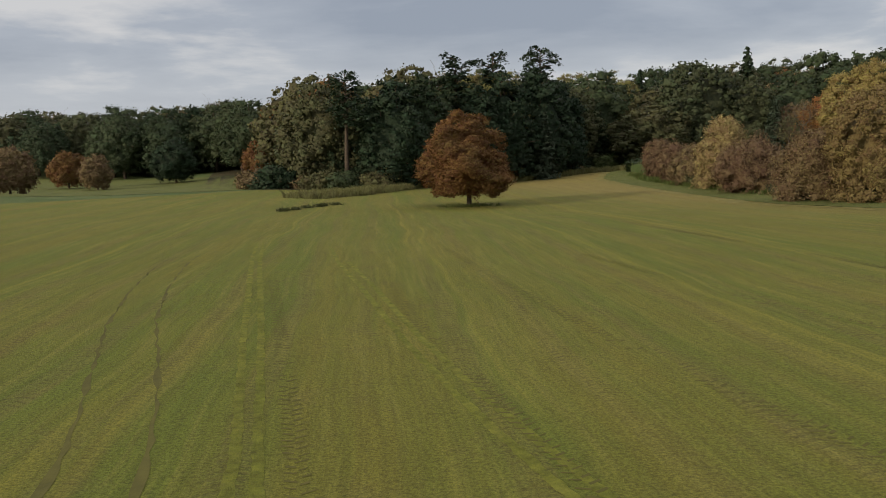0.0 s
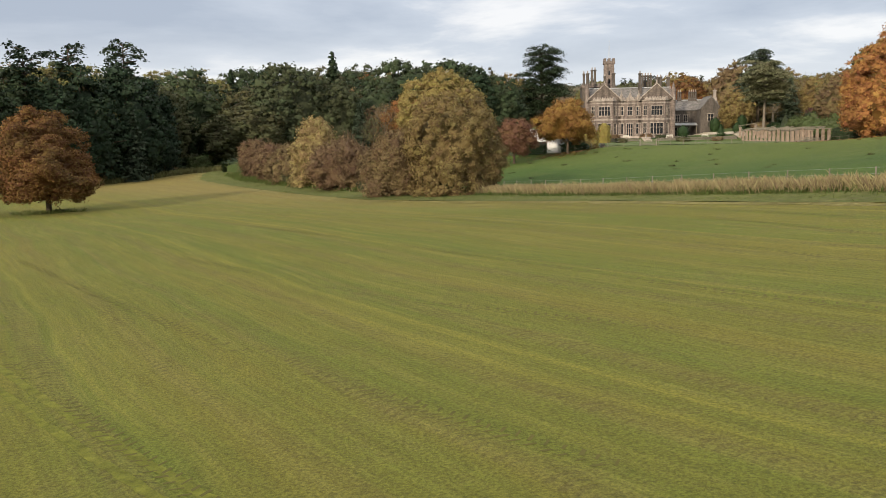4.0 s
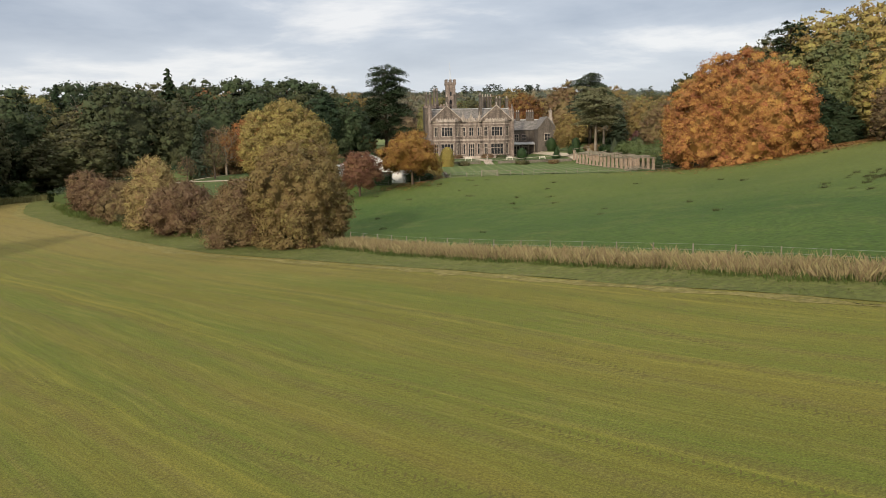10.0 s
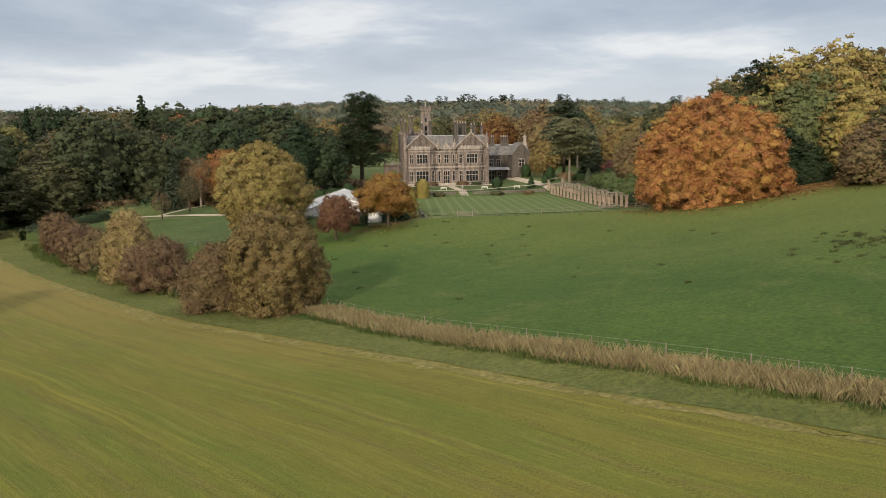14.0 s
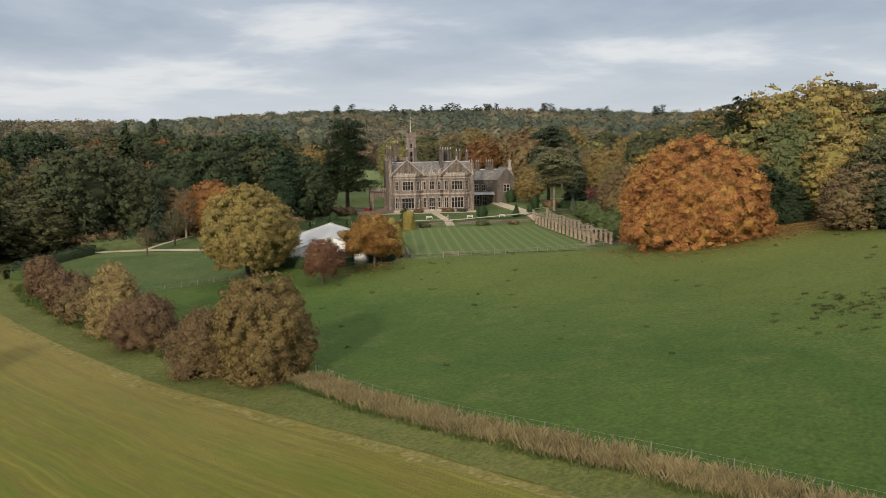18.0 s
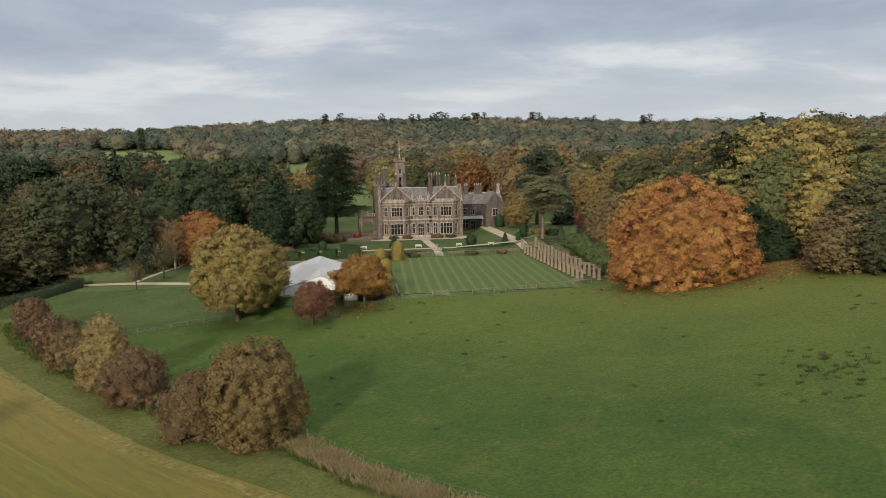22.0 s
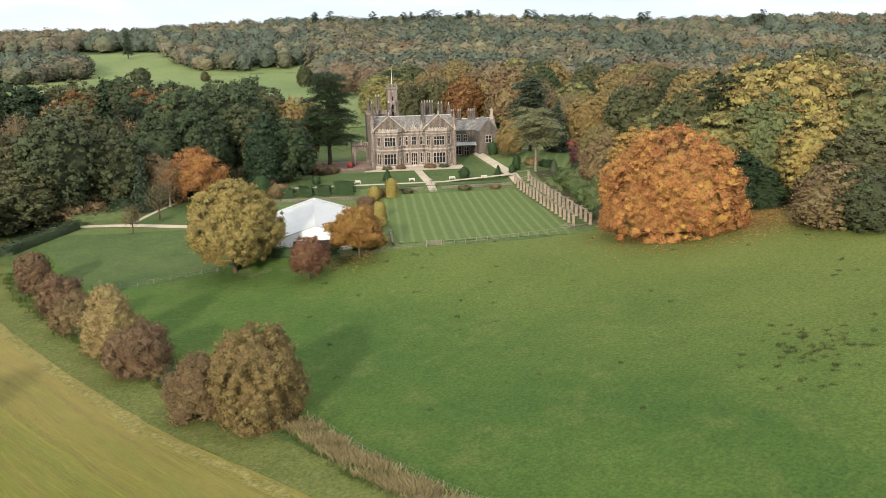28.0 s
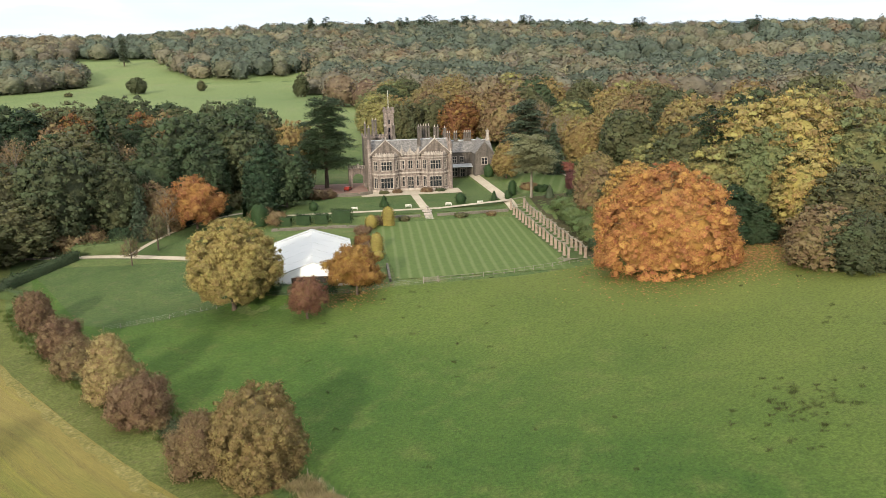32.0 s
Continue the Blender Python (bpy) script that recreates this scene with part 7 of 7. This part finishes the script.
def tufts(name, xy, spread, blades, high, width, mat, label, category, seed, lean=0.35):
    """Clumps of upright stems on the land, as one growth."""
    rng = np.random.default_rng(seed)
    n = len(xy)
    c = np.repeat(np.asarray(xy, float), blades, 0) + rng.normal(0, spread, (n * blades, 2))
    z = height(c[:, 0], c[:, 1])
    h = high * np.repeat(rng.uniform(0.6, 1.2, n), blades) * rng.uniform(0.6, 1.1, n * blades)
    a = rng.uniform(0, 6.283, n * blades)
    t = rng.normal(0, lean, (n * blades, 2)) * h[:, None]
    w = width * rng.uniform(0.6, 1.3, n * blades)
    dx, dy = np.cos(a) * w, np.sin(a) * w
    V = np.stack([np.stack([c[:, 0] - dx, c[:, 1] - dy, z - 0.05], 1), np.stack([c[:, 0] + dx, c[:, 1] + dy, z - 0.05], 1),
                  np.stack([c[:, 0] + dx * 0.7 + t[:, 0], c[:, 1] + dy * 0.7 + t[:, 1], z + h], 1), np.stack([c[:, 0] - dx * 0.1 + t[:, 0] * 0.6, c[:, 1] - dy * 0.1 + t[:, 1] * 0.6, z + h * 0.7], 1)], 1).reshape(-1, 3)
    ob = new(name, mesh_np(name, V, np.arange(len(c) * 4).reshape(-1, 4), mat))
    return tagged(ob, label, category, kind="stuff")


def between(side_a, side_b, n, seed):
    rng = np.random.default_rng(seed)
    A, B = resample(side_a, 200), resample(side_b, 200)
    i, v = rng.integers(0, 200, n), rng.uniform(0, 1, (n, 1))
    q = A[i] * (1 - v) + B[i] * v + rng.normal(0, 0.15, (n, 2))
    return q[rng.uniform(0, 1, n) < 0.55 + 0.45 * np.sin(q[:, 1] * 0.9 + 2 * np.sin(q[:, 1] * 0.23) + q[:, 0] * 1.7)]


tufts("dry_grass", between(STRIP_IN, FENCE, 7600, 1), 0.3, 15, 1.0, 0.017, STRAW, "strip of tall dry straw-coloured grass along the fence", "tall grass", 2)
tufts("herbage", between([(x - 0.9, y) for x, y in STRIP_IN], [(x + 1.0, y) for x, y in STRIP_IN], 3600, 3), 0.3, 9, 0.42, 0.04, HERB, "green rough herbage beside the dry grass", "rough grass", 4)
tufts("hedge_bottom", between([(45.5, 86), (42, 110), (40, 140), (40.5, 172), (43, 195)], [(52.5, 88), (49.5, 112), (48.5, 142), (50.5, 176), (51, 195)], 2600, 5), 0.3, 9, 0.8, 0.06, HERB, "rough growth under the hedge bushes", "rough grass", 6)
tufts("hedge_bottom_straw", between([(45, 88), (42.5, 105), (41.5, 135), (42, 150)], [(47, 88), (45, 105), (44, 135), (44.5, 150)], 500, 15), 0.25, 8, 0.6, 0.04, STRAW, "dry pale grass along the hedge foot", "tall grass", 16)
tufts("field_margin", between([(-21, 136), (-14, 152), (-5, 186), (18, 201), (38, 217), (47, 213)], [(-27, 142), (-19, 160), (-9, 194), (15, 209), (35, 225), (49, 221)], 5200, 7), 0.4, 10, 1.35, 0.06, WEED, "tall pale weeds along the field's far edge", "rough grass", 8)
tufts("ditch_rushes", between([(-21, 104), (-19, 113), (-16, 120)], [(-20, 104.5), (-17.6, 113), (-15, 120.5)], 160, 9), 0.25, 12, 0.55, 0.05, RUSH, "dark rushes in a hollow of the field", "rushes", 10)
spots = np.random.default_rng(12).normal((101, 44), (5.5, 3.6), (70, 2))
tufts("rush_tufts", np.concatenate([spots, between([(60, -20), (62, 40), (58, 90), (60, 150)], [(185, 0), (160, 60), (150, 100), (115, 132)], 130, 13)]), 0.28, 26, 0.36, 0.05, RUSH, "dark rush tufts scattered over the pasture", "rushes", 14, 0.6)
tufts("oak_foot_grass", np.random.default_rng(20).normal((3.4, 112.4), (1.6, 0.8), (90, 2)), 0.2, 9, 0.5, 0.05, HERB, "rough grass left round the oak's trunk", "rough grass", 21)

tufts("dry_grass_green", between(STRIP_IN, FENCE, 2400, 23), 0.3, 10, 0.7, 0.03, HERB, "green stems among the dry grass strip", "rough grass", 24)
# fallen leaves under the beech and the maples


def fallen(name, centre, spread, n, label, mat, seed):
    rng = np.random.default_rng(seed)
    q = rng.normal(centre, spread, (n, 2))
    z = height(q[:, 0], q[:, 1])
    P = np.stack([q[:, 0], q[:, 1], z + 0.13], 1)
    V, Q, _ = sprays(P, np.tile((0, 0, 1.0), (n, 1)), 0.36, rng, 0.12)
    tagged(new(name, mesh_np(name, V, Q, mat)), label, "fallen leaves", kind="stuff")


fallen("fallen_leaves", (163, 84), (9, 9), 5200, "drift of orange-brown fallen leaves on the slope", LITTER_LEAF, 51)
fallen("fallen_leaves", (151, 95), (9, 8), 4200, "drift of orange fallen leaves under the beech", LITTER_LEAF, 52)
fallen("fallen_leaves", (98, 138), (4, 3), 500, "scatter of brown fallen leaves by the fence", LITTER_LEAF, 53)

tufts("verge_tufts", between([(x + 0.2, y) for x, y in EDGE[1:]], VERGE_IN[1:], 7000, 56), 0.3, 5, 0.16, 0.05, HERB, "short tussocky grass of the uncut verge", "rough grass", 57, 0.8)

# brambles and undergrowth along the wood's edge
BRUSH = [broadleaf_meshes(300 + i, 5.0, 4.4, -0.6, 0.36, m, 0.30, 0.8, 0.45, foot=0.9) for i, m in enumerate((GREEN, OLIVE, BROWN, DARK_GREEN))]
rng = np.random.default_rng(31)
edge = np.concatenate([resample([(-44, 194), (-16, 180), (12, 206), (30, 226), (47, 252), (56, 258)], 26), resample([(62, 244), (74, 236), (88, 228), (100, 234), (112, 240), (128, 242), (150, 254)], 26)])
for k, (x, y) in enumerate(edge):
    m = BRUSH[int(rng.integers(4))]
    grow("undergrowth_bush", m, x + float(rng.normal(0, 1.2)), y + float(rng.normal(0, 1.2)), "dark tangled undergrowth bush at the wood's edge", float(rng.uniform(0, 360)), float(rng.uniform(0.6, 1.25)), "undergrowth of the wood", category="bush", wide=1.15)
for x, y, s in ((52, 250, 1.2), (58, 238, 0.9), (46, 236, 1.0)):
    grow("laurel_bush", broadleaf_meshes(int(x), 4.2, 3.2, -0.4, 0.3, LAUREL, 0.3, cover=0.5), x, y, "round green laurel bush at the field corner", 0, s, category="bush")
for k, (x, y) in enumerate(resample([(46, 92), (44, 104), (44, 124), (45, 136), (46, 150), (47, 166)], 14)):
    grow("bramble_bush", BRUSH[2 if k % 3 else 1], float(x + rng.normal(0.6, 0.8)), float(y), "low brown bramble bush in the hedge line", float(rng.uniform(0, 360)), float(rng.uniform(0.4, 0.62)), "brambles of the hedge line", category="bush")

# trees in the far park
for x, y, h, r in ((321, 786, 17, 9.5), (377, 770, 11, 4.6), (262, 800, 4.5, 4.0), (396, 622, 20, 6.5), (246, 668, 9, 6.0)):
    grow("park_tree", broadleaf_meshes(int(x), h, r, 0.6, 0.8, OLIVE, cover=0.5), x, y, "lone green tree in the distant park")
grow("park_cedar", plate_meshes(61, 34, 9.0, 4, 1.0, BLUE_GREEN, 50, 0.15, 0.25, 0.6, shag=0.8), 417, 1056, "dark cedar at the top of the distant park")
# tall pines on the skyline
rng = np.random.default_rng(41)
FAR_PINE = [plate_meshes(150 + i, 25, 5.0, 4, 1.1, DARK_GREEN, 18, 0.5, 0.4, 0.75) for i in range(2)]
for k in range(40):
    a, d = radians((34, 37, 40, 41.5, 43, 44, 48, 51, 55, 62)[k // 4] + float(rng.normal(0, 0.45))), float(rng.uniform(1380, 1480))
    x, y = d * math.sin(a), d * math.cos(a)
    grow("skyline_pine", FAR_PINE[k % 2], x, y, "dark pine standing over the skyline wood", float(rng.uniform(0, 360)), float(rng.uniform(0.95, 1.35)), "pines on the skyline", wide=1.3)

# hills at the edge of sight, blue haze painted into their colour
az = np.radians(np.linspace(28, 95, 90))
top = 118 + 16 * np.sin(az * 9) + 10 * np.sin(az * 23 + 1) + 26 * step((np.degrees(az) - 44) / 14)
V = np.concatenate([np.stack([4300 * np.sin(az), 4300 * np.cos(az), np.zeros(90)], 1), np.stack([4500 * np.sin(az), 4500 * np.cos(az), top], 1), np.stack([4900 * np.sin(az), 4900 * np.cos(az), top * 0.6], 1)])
tagged(new("backdrop_hills", mesh_np("backdrop_hills", V, grid_quads(3, 90), HAZE_HILL, True)), "hills on the horizon with blue haze in their colour", "hills", kind="structure")
